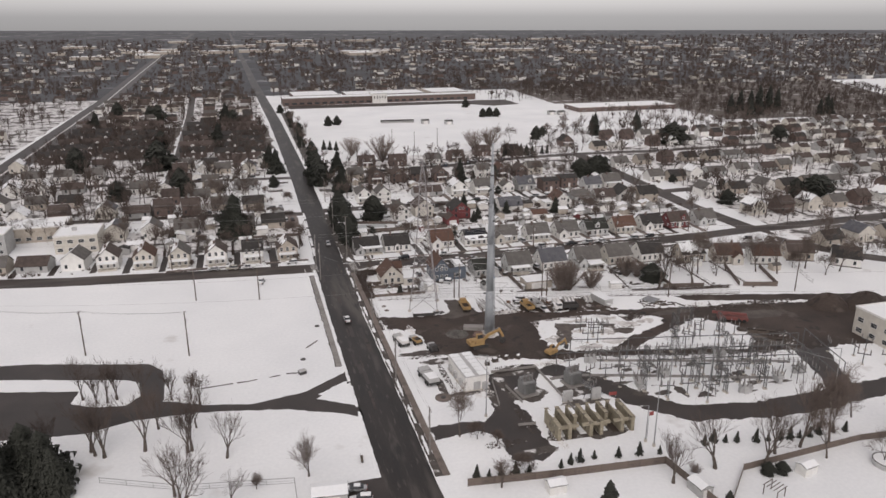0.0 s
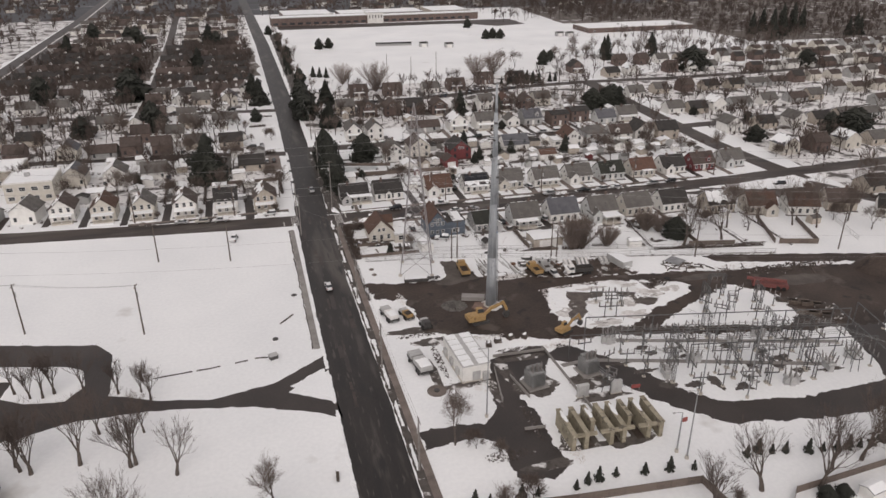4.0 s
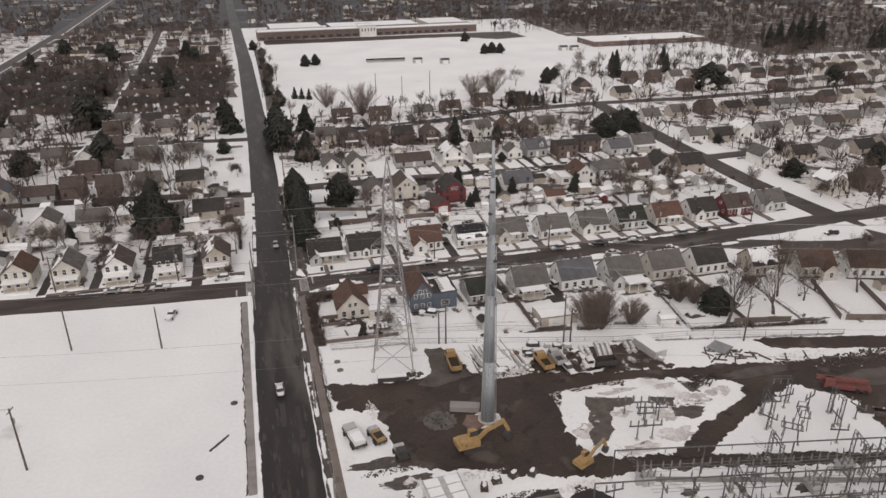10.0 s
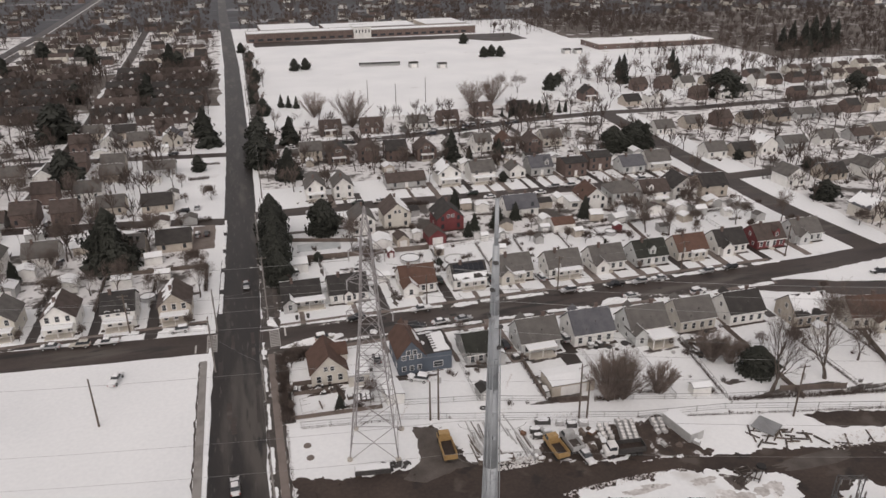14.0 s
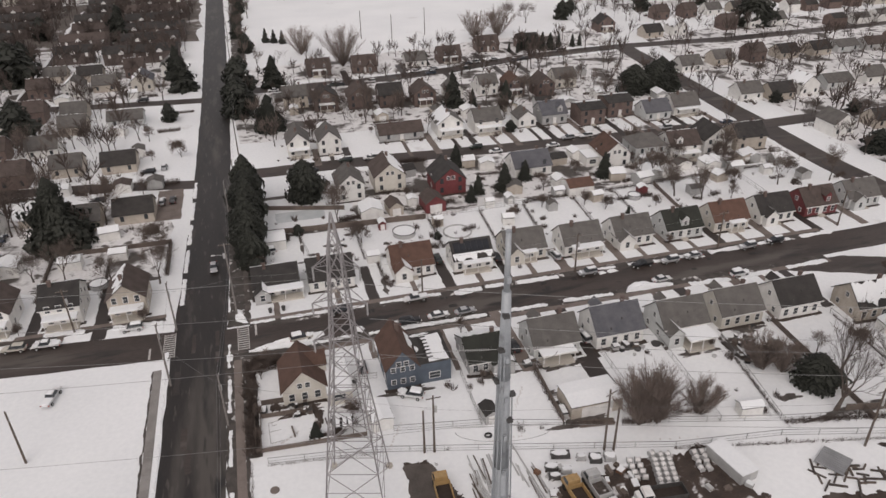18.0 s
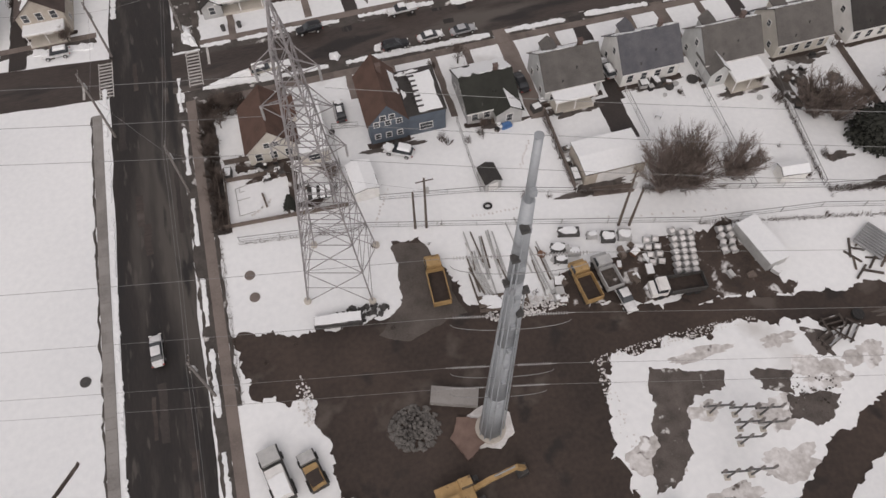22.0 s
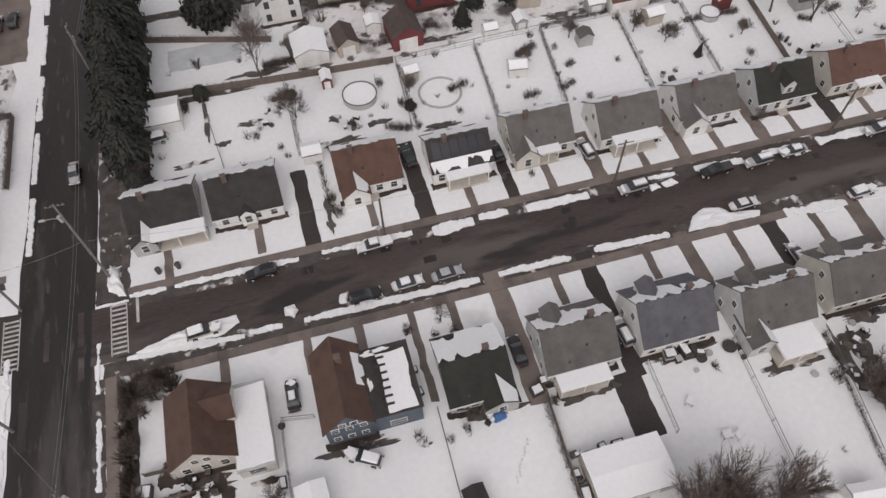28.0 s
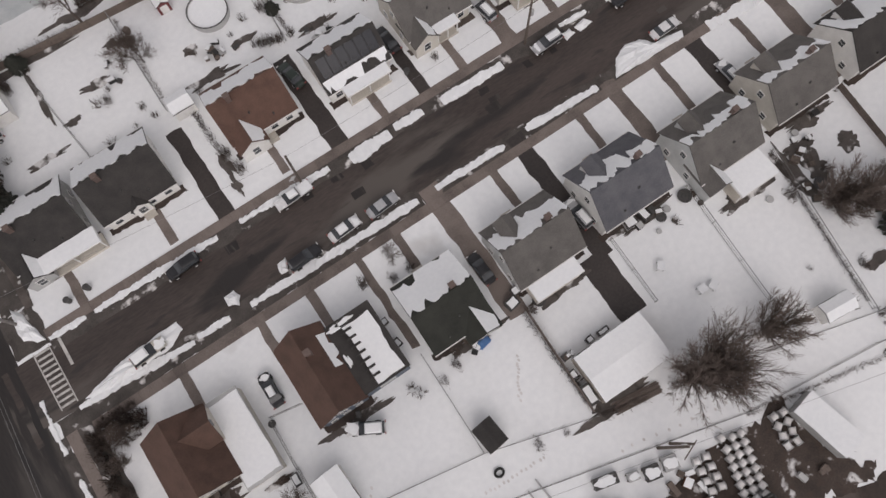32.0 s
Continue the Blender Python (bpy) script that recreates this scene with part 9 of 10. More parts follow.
for row in ((43, 371, 2, 1.25), (51, 374, 2, 1.2), (190, 389, 2, 1.2), (197, 391, 2, 1.3), (203, 388, 2, 1.2), (200, 271, 2, 1.1), (197, 466, 2, 1.3), (8, 470, 2, 1.2), (252, 288, 1, 1.2), (298, 297, 1, 1.3), (30, 252, 3, 3.0), (26, 254, 3, 3.2), (34, 249, 3, 3.0), (15, 238, 2, 1.1),
            (168, 124, 2, 1.1), (172, 130, 2, 1.2), (163, 128, 2, 1.0), (176, 122, 0, 1.0), (142, 198, 3, 3), (146, 199, 3, 3.3), (150, 199, 3, 3.1), (154, 200, 3, 3.4), (158, 200, 3, 3.0), (-14, 201, 0, 1.2), (-84, 245, 2, 1.6), (-101, 440, 2, 2.2), (-108, 446, 2, 2.0), (-139, 470, 2, 2.2), (-36, 398, 2, 2.0), (-42, 404, 0, 1.6), (282, 266, 1, 1.3), (188, 255, 2, 1.5), (241, 262, 1, 1.7), (252, 40, 2, 1.9, 0, 1.3), (260, 44, 2, 1.7, 40, 1.2), (246, 46, 2, 1.5, 90), (205, 62, 3, 2.4), (-86, 298, 2, 1.7), (-46, 286, 0, 1.5), (25, 176, 0, 1.1), (12, 205, 2, 1.0), (359, 197, 2, 1.8), (366, 202, 2, 1.6), (225, 78, 2, 0.7), (205, 95, 2, 0.7), (100, 96, 2, 0.6),  (-142, 376, 0, 1.5)):
    conifer(*(row if row[2] != 2 else row[:3] + (row[3] * 0.8,) + row[4:]))
for k in range(20):
    bare_tree(228 + 9.5 * k + 3 * (k % 3), 268 + 5 * ((k * 7) % 4), 6 + k % 4, 1.1 + 0.12 * (k % 3), 47 * k, group="tree line beside the field")
for k in range(14):
    conifer(430 + 17 * (k % 6) + 5 * (k % 4), 318 + 15 * (k % 5), 1, 1.5 + 0.16 * (k % 5), 71 * k, 0.85)
flat_building(292, 400, 396, 430, 4.2, "brick", "long low flat-roofed brick building with a snowy roof", step=12.0)
rnd = random.Random(88)
for k in range(100):
    if k < 60:
        x, y = rnd.uniform(-165, -10), rnd.uniform(52, 280)
    else:
        x, y = rnd.uniform(14, 180), rnd.choice((44, 72, 112, 128, 140, 166, 205, 212)) + rnd.uniform(-3, 3)
    if any(abs(x - a) < 6.5 and abs(y - b) < 6.5 for a, b in TAKEN):
        continue
    bare_tree(x, y, 6 + rnd.randrange(4), rnd.uniform(0.6, 1.0), rnd.uniform(0, 360), group="bare street trees")


# far woods: many plain bare trees and conifers in one mesh each
def far_tree(seed, levels=3):
    limbs, twigs, fine = branches(seed, 15, 1.0, levels)
    return [(a, b, max(ra, 0.12), max(rb, 0.1)) for a, b, ra, rb in limbs + twigs]


def grove(name, spots, material, patterns, label, width=1.0):
    """spots: (x, y, size, turn, which)."""
    base = []
    for bars in patterns:
        v = []
        for a, b, ra, rb in bars:
            d = (b - a).normalized()
            u = d.orthogonal().normalized()
            w = d.cross(u)
            for p, r in ((a, ra * width), (b, rb * width)):
                v += [p - r * u, p + r * u]
        v = np.array([tuple(p) for p in v])
        f = np.array([(4 * i, 4 * i + 1, 4 * i + 3, 4 * i + 2) for i in range(len(bars))])
        base.append((v, f))
    vs, fs, n = [], [], 0
    for x, y, s, turn, which in spots:
        v, f = base[which % len(base)]
        c, t = math.cos(turn), math.sin(turn)
        m = np.array(((c, t, 0), (-t, c, 0), (0, 0, 1))) * s
        vs.append(v @ m + (x, y, 0)), fs.append(f + n)
        n += len(v)
    verts, faces = np.concatenate(vs), np.concatenate(fs)
    me = bpy.data.meshes.new(name)
    me.vertices.add(len(verts)), me.vertices.foreach_set("co", verts.astype(np.float32).ravel())
    me.loops.add(faces.size), me.loops.foreach_set("vertex_index", faces.astype(np.int32).ravel())
    me.polygons.add(len(faces)), me.polygons.foreach_set("loop_start", np.arange(0, faces.size, 4, dtype=np.int32))
    me.update(calc_edges=True)
    me.materials.append(material)
    return tagged(new(name, me), label, "woods", kind="stuff")


def free(x, y):
    if 8 < x < 190 + 0.55 * (y - 236) and 212 < y < 500 or 10 < x < 235 and 500 < y < 610 or abs(x + 172) < 13 and y < 800 or abs(x) < 9 or abs(x + 73) < 4.5 and y < 640:
        return False
    if -26 < x < -8 and 90 < y < 162:
        return False
    if 200 < x < 300 and 330 < y < 470:
        return rnd.random() < 0.1
    return not any(abs(x - a) < 6 and abs(y - b) < 6 for a, b in TAKEN)


rnd = random.Random(31)
spots = []
for x0, x1, y0, y1, n in ((198, 420, -12, 240, 70), (-160, -26, 56, 230, 400), (-168, -12, 225, 400, 760), (-168, -12, 400, 640, 330), (-520, -184, -20, 640, 1300), (12, 196, 100, 236, 190), (196, 640, -60, 262, 900), (205, 400, 262, 290, 60), (405, 760, 300, 640, 1400), (300, 405, 445, 640, 300), (290, 410, 330, 380, 60), (200, 420, 470, 640, 260), (-200, 420, 610, 660, 300), (400, 900, -80, 420, 800), (-330, -190, 0, 200, 120)):
    for _ in range(n):
        x, y = rnd.uniform(x0, x1), rnd.uniform(y0, y1)
        if free(x, y):
            spots.append((x, y, rnd.uniform(0.6, 1.1), rnd.uniform(0, math.tau), rnd.randrange(6)))
FAR_TREES = [far_tree(40 + k) for k in range(6)]
grove("bare_woods", spots, TWIG, FAR_TREES, "bare grey-brown trees between the farther houses")
spots = []
for y0, y1, n, s in ((640, 1000, 2900, 1.15), (1000, 1600, 3000, 1.4), (1600, 2600, 2500, 1.9)):
    for _ in range(n):
        y = rnd.uniform(y0, y1)
        x = rnd.uniform(-0.55 * (y + 300), 1.12 * (y + 300))
        if abs(x + 0.012 * (y - 200)) > 16 and abs(x + 172 + 0.03 * (y - 640)) > 16 and noise.noise(Vector((x * 0.006, y * 0.004, 2))) > -0.42:
            spots.append((x, y, s * rnd.uniform(0.6, 1.1), rnd.uniform(0, math.tau), rnd.randrange(6)))
SPARSE = [[b for k, b in enumerate(bars) if k % 3 == 0] for bars in FAR_TREES]
grove("distant_woods", spots, TWIG, SPARSE, "distant bare woods", 3.3)


# far rooftops
def rooftops(name, spots, wall, roof, label):
    """Plain gabled houses, joined: walls, dark southern slopes, snowy northern ones."""
    vs, fs, mats, n = [], [], [], 0
    for x, y, w, d, h, r in spots:
        v = np.array([(-w, -d, 0), (w, -d, 0), (w, d, 0), (-w, d, 0), (-w, -d, h), (w, -d, h), (w, d, h), (-w, d, h), (-w, 0, h + r), (w, 0, h + r)], float) + (x, y, 0)
        f = [(0, 1, 5, 4), (2, 3, 7, 6), (1, 2, 6, 5), (3, 0, 4, 7), (4, 5, 9, 8), (6, 7, 8, 9)]
        vs += [tuple(p) for p in v]
        fs += [tuple(i + n for i in q) for q in f] + [(n + 4, n + 8, n + 7), (n + 5, n + 6, n + 9)]
        mats += [0, 0, 0, 0, 1, 2, 0, 0]
        n += 10
    me = bpy.data.meshes.new(name)
    me.from_pydata(vs, [], fs)
    for m in (wall, roof, SNOW):
        me.materials.append(m)
    me.polygons.foreach_set("material_index", mats)
    return tagged(new(name, me), label, "rooftops", kind="stuff")


groups = {"white": [], "cream": [], "brick": [], "grey": []}
for _ in range(1100):
    y = 640 + 1900 * rnd.random() ** 1.3
    x = rnd.uniform(-0.55 * (y + 300), 1.12 * (y + 300))
    if abs(x + 0.012 * (y - 200)) > 18 and abs(x + 172 + 0.03 * (y - 640)) > 20:
        groups[rnd.choice(list(groups))].append((x, y, rnd.uniform(4, 7), rnd.uniform(3.5, 5), rnd.uniform(3, 5), rnd.uniform(1.5, 3)))
for y in (-24, -2, 26, 46, 80, 112, 146, 186, 222, 246):
    for k in range(20):
        groups[rnd.choice(list(groups))].append((316 + 15.5 * k + rnd.uniform(-2, 2), y + 0.06 * (150 + 15.5 * k), rnd.uniform(4, 5), 4, rnd.uniform(3, 4.5), rnd.uniform(2, 3.2)))
for y in (20, 60, 100, 140, 190, 240, 300, 360):
    for k in range(12):
        groups[rnd.choice(list(groups))].append((-210 - 16 * k + rnd.uniform(-2, 2), y + rnd.uniform(-3, 3), rnd.uniform(4, 5), 4, rnd.uniform(3, 4.5), rnd.uniform(2, 3.2)))
for y in range(412, 640, 27):
    for x in range(-160, -14, 17):
        if abs(x + 76) > 10 and rnd.random() < 0.8:
            groups[rnd.choice(list(groups))].append((x + rnd.uniform(-3, 3), y + rnd.uniform(-4, 4), rnd.uniform(4, 6.5), rnd.uniform(3.6, 4.6), rnd.uniform(3, 4.5), rnd.uniform(2, 3)))
for key, some in groups.items():
    rooftops("far_rooftops", some, WALLS[key], ROOFS[{"white": "grey", "cream": "umber", "brick": "dark", "grey": "umber"}[key]], "small distant houses with snow about them")
big = [(rnd.uniform(-500, 1500), rnd.uniform(1500, 2700), rnd.uniform(15, 45), rnd.uniform(10, 25), 7, 0.2) for _ in range(50)]
rooftops("far_rooftops", big, WALLS["tan"], SNOW, "distant large flat roofs under snow")


# shrubs, stacked odds and ends round the houses
def tuft(seed):
    rnd = random.Random(seed)
    out = []
    for _ in range(44):
        a, q = rnd.uniform(0, math.tau), rnd.uniform(0.05, 0.6)
        p = Vector((0.25 * math.cos(a), 0.25 * math.sin(a), 0))
        out.append((p, p + Vector((q * math.cos(a), q * math.sin(a), rnd.uniform(0.4, 1.1))), 0.03, 0.015))
    return out


spots = []
for x, y in TAKEN:
    for _ in range(12):
        spots.append((x + rnd.uniform(-7, 7), y + rnd.choice((-1, 1)) * rnd.uniform(5, 9), rnd.uniform(0.6, 1.7), rnd.uniform(0, math.tau), rnd.randrange(4)))
for x in range(12, 170, 3):
    for y in (-26, 23.5, 30, 41, 50):
        if rnd.random() < (0.4 if y > 0 else 0.25):
            spots.append((x + rnd.uniform(-2, 2), y + rnd.uniform(-1.5, 1.5), rnd.uniform(0.5, 1.3), rnd.uniform(0, math.tau), rnd.randrange(4)))
for k in range(60):
    spots.append((rnd.uniform(7.6, 9.2), rnd.uniform(-34, -8), rnd.uniform(0.8, 1.6), k, k)), spots.append((rnd.uniform(9.5, 15), rnd.uniform(-11, -8), rnd.uniform(0.8, 1.5), k, k))
    k % 3 or spots.append((rnd.uniform(8, 140), rnd.choice((-41, -52)) - 0.06 * k, rnd.uniform(0.4, 0.9), k, k))
grove("shrubs", spots, TWIG, [tuft(k) for k in range(4)], "bare shrubs and garden growth round the houses")


# ---- verges, hedges and clutter of the near blocks ----
for k, pts in enumerate((rect(9, 58, -7.3, -4.7), rect(58, 142, -7.4, -5.2), rect(9, 150, 3.0, 5.1), rect(4.0, 5.7, -134, -7), rect(7.0, 7.6, -60, -33), rect(7.0, 9.6, -34, -8), rect(-9.5, -9.15, -80, -6), rect(5.4, 9.3, -8.4, -4.8), rect(4.6, 9.3, 4.5, 10.4), rect(-60, -8, 11.0, 12.3), rect(5.2, 9.5, 10.4, 78), rect(9.3, 13, 14, 66))):
    sheet("verge", pts, VERGE, 0.03 + 0.001 * k, 0.7, 0.35, "muddy verge with patches of old snow", seed=k + 3, z0=-0.03, category="verge")
# melted ground along the walls and fences of the near yards
for k, (x, y, rx, ry) in enumerate(((17.5, -25.0, 4.0, 0.9), (53.5, -25.4, 3.6, 0.6), (66, -26.0, 4, 0.9), (79.5, -24.6, 4.0, 0.8), (63, -41.2, 4.4, 0.7), (92.5, -29.6, 4, 0.8), (106, -26, 4, 0.8), (36, -25.2, 4.6, 0.7), (100, -31, 1.0, 4.0), (112, -52, 9, 0.8), (124, -55, 7, 0.8), (110, -44, 3, 2.0),
                                    (33, 45.0, 5, 0.6), (24, 41.8, 8, 0.6), (24, 65.6, 12, 0.5), (20, 27, 3, 0.5), (44, 25, 3.5, 0.6), (60, 23.8, 3, 0.6), (90, 44, 5, 0.7), (112, 47, 6, 0.7), (128, 45, 5, 0.7), (64, 44.5, 6, 0.6), (-30, 31, 7, 1.2), (-48, 34, 6, 1.2), (-16, 30, 5, 1.2))):
    tagged(part("bare_patch", solid(blob(x, y, rx, ry * 1.3, k, 60, 0.7), -0.02, 0.0585 + 0.0008 * k), MUDDY_SNOW), "bare trodden patch where the snow has melted", "bare ground", kind="structure")


def hedge(x0, y0, x1, y1, height=1.2, width=1.0, seed=0, material=TWIG, label="dark leafless hedge along a snowy yard"):
    """A band of many short upright sprigs."""
    rnd = random.Random(seed)
    d = Vector((x1 - x0, y1 - y0, 0))
    s = Vector((-d.y, d.x, 0)).normalized()
    rows = []
    for _ in range(int(d.length * 60 * width)):
        p = Vector((x0, y0, -0.05)) + d * rnd.random() + s * rnd.gauss(0, 0.28) * width
        h = height * rnd.uniform(0.45, 1.15)
        rows.append((p, p + Vector((rnd.uniform(-0.4, 0.4), rnd.uniform(-0.4, 0.4), h)), 0.03, 0.012))
    ob = part("hedge", bars_mesh("hedge", [], material, 3, rows), None)
    return tagged(ob, label, "hedge", "yard hedges")


for k, row in enumerate(((8.2, -33, 8.4, -10, 1.2, 0.7), (9.2, -10, 15, -9.6, 1.3, 0.6), (9.6, -11.5, 13.5, -12, 1.2, 0.6), (60.6, -41.4, 66.5, -42.9, 0.8, 1.0), (69.5, -43.4, 74.5, -44.4, 1.1, 1.3), (79.5, -43.6, 83, -44.6, 0.8, 0.9), (96, -51, 112, -54.2, 0.9, 1.0), (112, -54.4, 130, -57.6, 1.1, 1.0), (60.2, -26, 60.1, -40, 0.7, 0.7), (99.4, -27, 96.2, -49, 0.6, 0.6),
                         (14, 44.2, 34, 42.6, 0.9, 0.8), (12, 60.6, 35, 53.3, 0.7, 0.7), (56.4, 24, 56.6, 40, 0.6, 0.6), (70, 23, 71, 41, 0.5, 0.6), (82, 23, 83.7, 41, 0.6, 0.6), (84, 42.2, 100, 42.6, 0.9, 0.9), (100, 42.3, 170, 45, 0.8, 0.9), (97, 22, 98.5, 41, 0.5, 0.5), (110, 22, 111.2, 41, 0.5, 0.5), (122.4, 22, 124.3, 42, 0.6, 0.6), (39.3, 22, 39.6, 12, 0.8, 0.7), (36.9, 24, 37, 41, 0.4, 0.5),
                         (-22.4, 24, -22.4, 45, 0.8, 0.8), (-36.2, 26, -36.3, 45, 0.8, 0.9), (-49.8, 27, -50, 46, 0.8, 0.9), (-62, 30, -63, 48, 0.9, 0.9), (-9, 30, -9, 46, 1.0, 0.9), (-70, 48, -10, 47, 1.0, 1.0), (7.8, -60, 7.8, -35, 0.35, 0.3), (10.6, -36.4, 27.7, -38.7, 0.35, 0.3), (75, -51.2, 130, -63.2, 0.45, 0.5), (140.4, -31, 138.4, -60, 0.6, 0.6), (126.6, -27, 125.2, -56, 0.6, 0.6))):
    hedge(*row, seed=k)
for k, (x, y, s) in enumerate(((49.2, -13.2, 1.0), (51.7, -13.1, 1.0), (52.3, -39.9, 0.9), (55.9, -40.8, 0.6), (60.8, -36.5, 0.9), (60.6, -38.6, 1.0), (20.5, -32.4, 0.8), (25.5, -30.5, 1.0), (49.6, -26.6, 1.0), (47.3, -27.5, 0.8), (83.4, -27.5, 0.7), (97.5, -33, 1.1), (99, -45, 1.0), (104, -33, 1.0), (94.5, -47.8, 1.0), (19.4, 39.9, 1.6), (52.5, 36.2, 1.1), (55, 30.5, 1.1), (41.6, 24, 0.8), (30.5, 30, 0.9), (34, 26.5, 0.8), (40.5, 11, 1.2), (40, 14, 1.1), (64, 26, 0.8), (71, 10, 0.8), (12, 36, 1.3), (86, 23, 0.9), (94, 30, 0.8), (117, 25, 1.0), (124, 27, 1.0), (84.5, 36, 0.8))):
    hedge(x - 0.5 * s, y, x + 0.5 * s, y, 1.1 * s, 1.6 * s, 200 + k, TWIG, "small rounded bare shrub in snow")


# junk in the near back yards
def heap_of(x, y, n, spread, seed, label, paints, group="yard junk"):
    rnd = random.Random(seed)
    for k in range(n):
        w, d, h = rnd.uniform(0.35, 0.9), rnd.uniform(0.35, 1.1), rnd.uniform(0.3, 0.9)
        c = thing("storage_box", pose(x + rnd.uniform(-1, 1) * spread, y + rnd.uniform(-0.6, 0.6) * spread, 0, rz=rnd.uniform(0, 90)), label, "box", group)
        part("body", boxes((-w / 2, w / 2, -d / 2, d / 2, -0.03, h)), rnd.choice(paints), c)
        part("lid", boxes((-w / 2 - 0.04, w / 2 + 0.04, -d / 2 - 0.04, d / 2 + 0.04, h, h + 0.06)), rnd.choice(paints), c)
        if k % 2:
            part("snow_cap", solid(ragged(rect(-w / 2, w / 2, -d / 2, d / 2), 0.3, 0.08, k), h + 0.06, h + 0.2), SNOW, c)


JUNK = (DARK_IRON, GREY_TRIM, POLE_WOOD, RUBBER, FENCE_WOOD)
heap_of(16.5, -24.6, 9, 2.4, 1, "patio box and garden junk capped with snow", JUNK)
heap_of(54.0, -25.6, 7, 1.8, 2, "garden junk against the rear house wall", JUNK)
heap_of(80.5, -25.0, 6, 2.2, 3, "dark garden junk beside the rear house wall", JUNK)
heap_of(36.0, -25.4, 4, 1.8, 4, "dark bin behind the blue house", JUNK)
heap_of(105, -27, 4, 3, 5, "garden junk half under snow", JUNK)
heap_of(101, -34, 4, 2.2, 6, "garden junk half under snow", JUNK)
heap_of(62.0, -33.5, 4, 1.0, 7, "dark bin beside the snowy garage", JUNK)
heap_of(46, 28.5, 6, 2.0, 8, "patio furniture under snow", JUNK)
heap_of(31, 33.5, 4, 3.0, 9, "dark garden junk along a fence", JUNK)
heap_of(60, 22.5, 5, 2.5, 10, "patio furniture under snow", JUNK)
heap_of(100, 24, 4, 3.5, 11, "patio furniture under snow", JUNK)
heap_of(128, 25, 4, 4, 12, "patio furniture under snow", JUNK)
heap_of(-22, 27.5, 4, 4, 13, "bins and junk behind the houses", JUNK)
heap_of(-45, 29, 4, 5, 14, "bins and junk behind the houses", JUNK)
tarp = thing("blue_tarpaulin", pose(53.9, -26.2, 0, rz=10), "crumpled blue tarpaulin over a low stack", "tarpaulin")
bm = boxes((-0.9, 0.9, -0.6, 0.6, -0.03, 0.55), (-0.5, 0.7, -0.5, 0.3, 0.55, 0.85))
bmesh.ops.bevel(bm, geom=bm.edges[:], offset=0.12, segments=2, affect="EDGES")
part("sheet", bm, BLUE_TARP, tarp)
tyre = bmesh.new()
for k in range(20):
    a, b = k * math.tau / 20, (k + 1) * math.tau / 20
    tube(tyre, (46.6 + 0.55 * math.cos(a), -39.9 + 0.45 * math.sin(a), 0.15), (46.6 + 0.55 * math.cos(b), -39.9 + 0.45 * math.sin(b), 0.15), 0.17, 0.17, 6, False)
bmesh.ops.remove_doubles(tyre, verts=tyre.verts, dist=0.02)
tagged(part("old_tyre", tyre, RUBBER), "old black tyre lying in the snow", "tyre")
rnd = random.Random(12)
prints = bmesh.new()
for x0, y0, x1, y1 in ((56.4, -30.0, 53.6, -34.4), (33, -33, 29, -40), (52, -41.5, 44, -41), (16, -30, 13, -32), (60, -46, 80, -50)):
    for j in range(14):
        x, y = x0 + (x1 - x0) * j / 13 + rnd.uniform(-0.15, 0.15), y0 + (y1 - y0) * j / 13 + rnd.uniform(-0.15, 0.15)
        prints.faces.new([prints.verts.new((x + 0.16 * math.cos(0.7 * i), y + 0.22 * math.sin(0.7 * i), 0.012)) for i in range(9)])
tagged(part("footprints", prints, DIRTY_SNOW), "trails of footprints across the snowy yards", "footprints", kind="stuff")
for k, (x, y) in enumerate(((80.2, -36.2), (81.6, -36.6), (77.8, -31.0))):
    t = thing("garden_table", pose(x, y, 0, rz=25 * k), "snow-capped garden table with thin legs", "table", "garden tables")
    part("tabletop", boxes((-0.6, 0.6, -0.5, 0.5, 0.68, 0.72)), GREY_TRIM, t), part("snow_cap", solid(ragged(rect(-0.58, 0.58, -0.48, 0.48), 0.3, 0.05, k), 0.72, 0.9), SNOW, t)
    for sx in (-1, 1):
        for sy in (-1, 1):
            part("leg", boxes((sx * 0.5 - 0.03, sx * 0.5 + 0.03, sy * 0.4 - 0.03, sy * 0.4 + 0.03, -0.02, 0.68)), DARK_IRON, t)
post = thing("street_sign", pose(45.5, 4.6, 0, rz=10), "diamond-shaped street sign seen from behind", "sign")
part("post", tubes(((0, 0, -0.1), (0, 0, 2.6), 0.04, 0.04)), GREY_TRIM, post), part("plate", boxes((-0.42, 0.42, -0.02, 0.02, -0.42, 0.42)), GREY_TRIM, post, at=pose(0, -0.06, 2.9, ry=45))
for x, y in ((16.3, 7.9), (13.5, 7.8), (66.5, 10.0)):
    tagged(part("garbage_bin", tubes(((x, y, -0.02), (x, y, 1.0), 0.34, 0.42), ((x, y, 1.0), (x, y, 1.1), 0.46, 0.3), sides=12), DARK_IRON), "black round garbage bin in the front snow", "bin", "front yard bins")


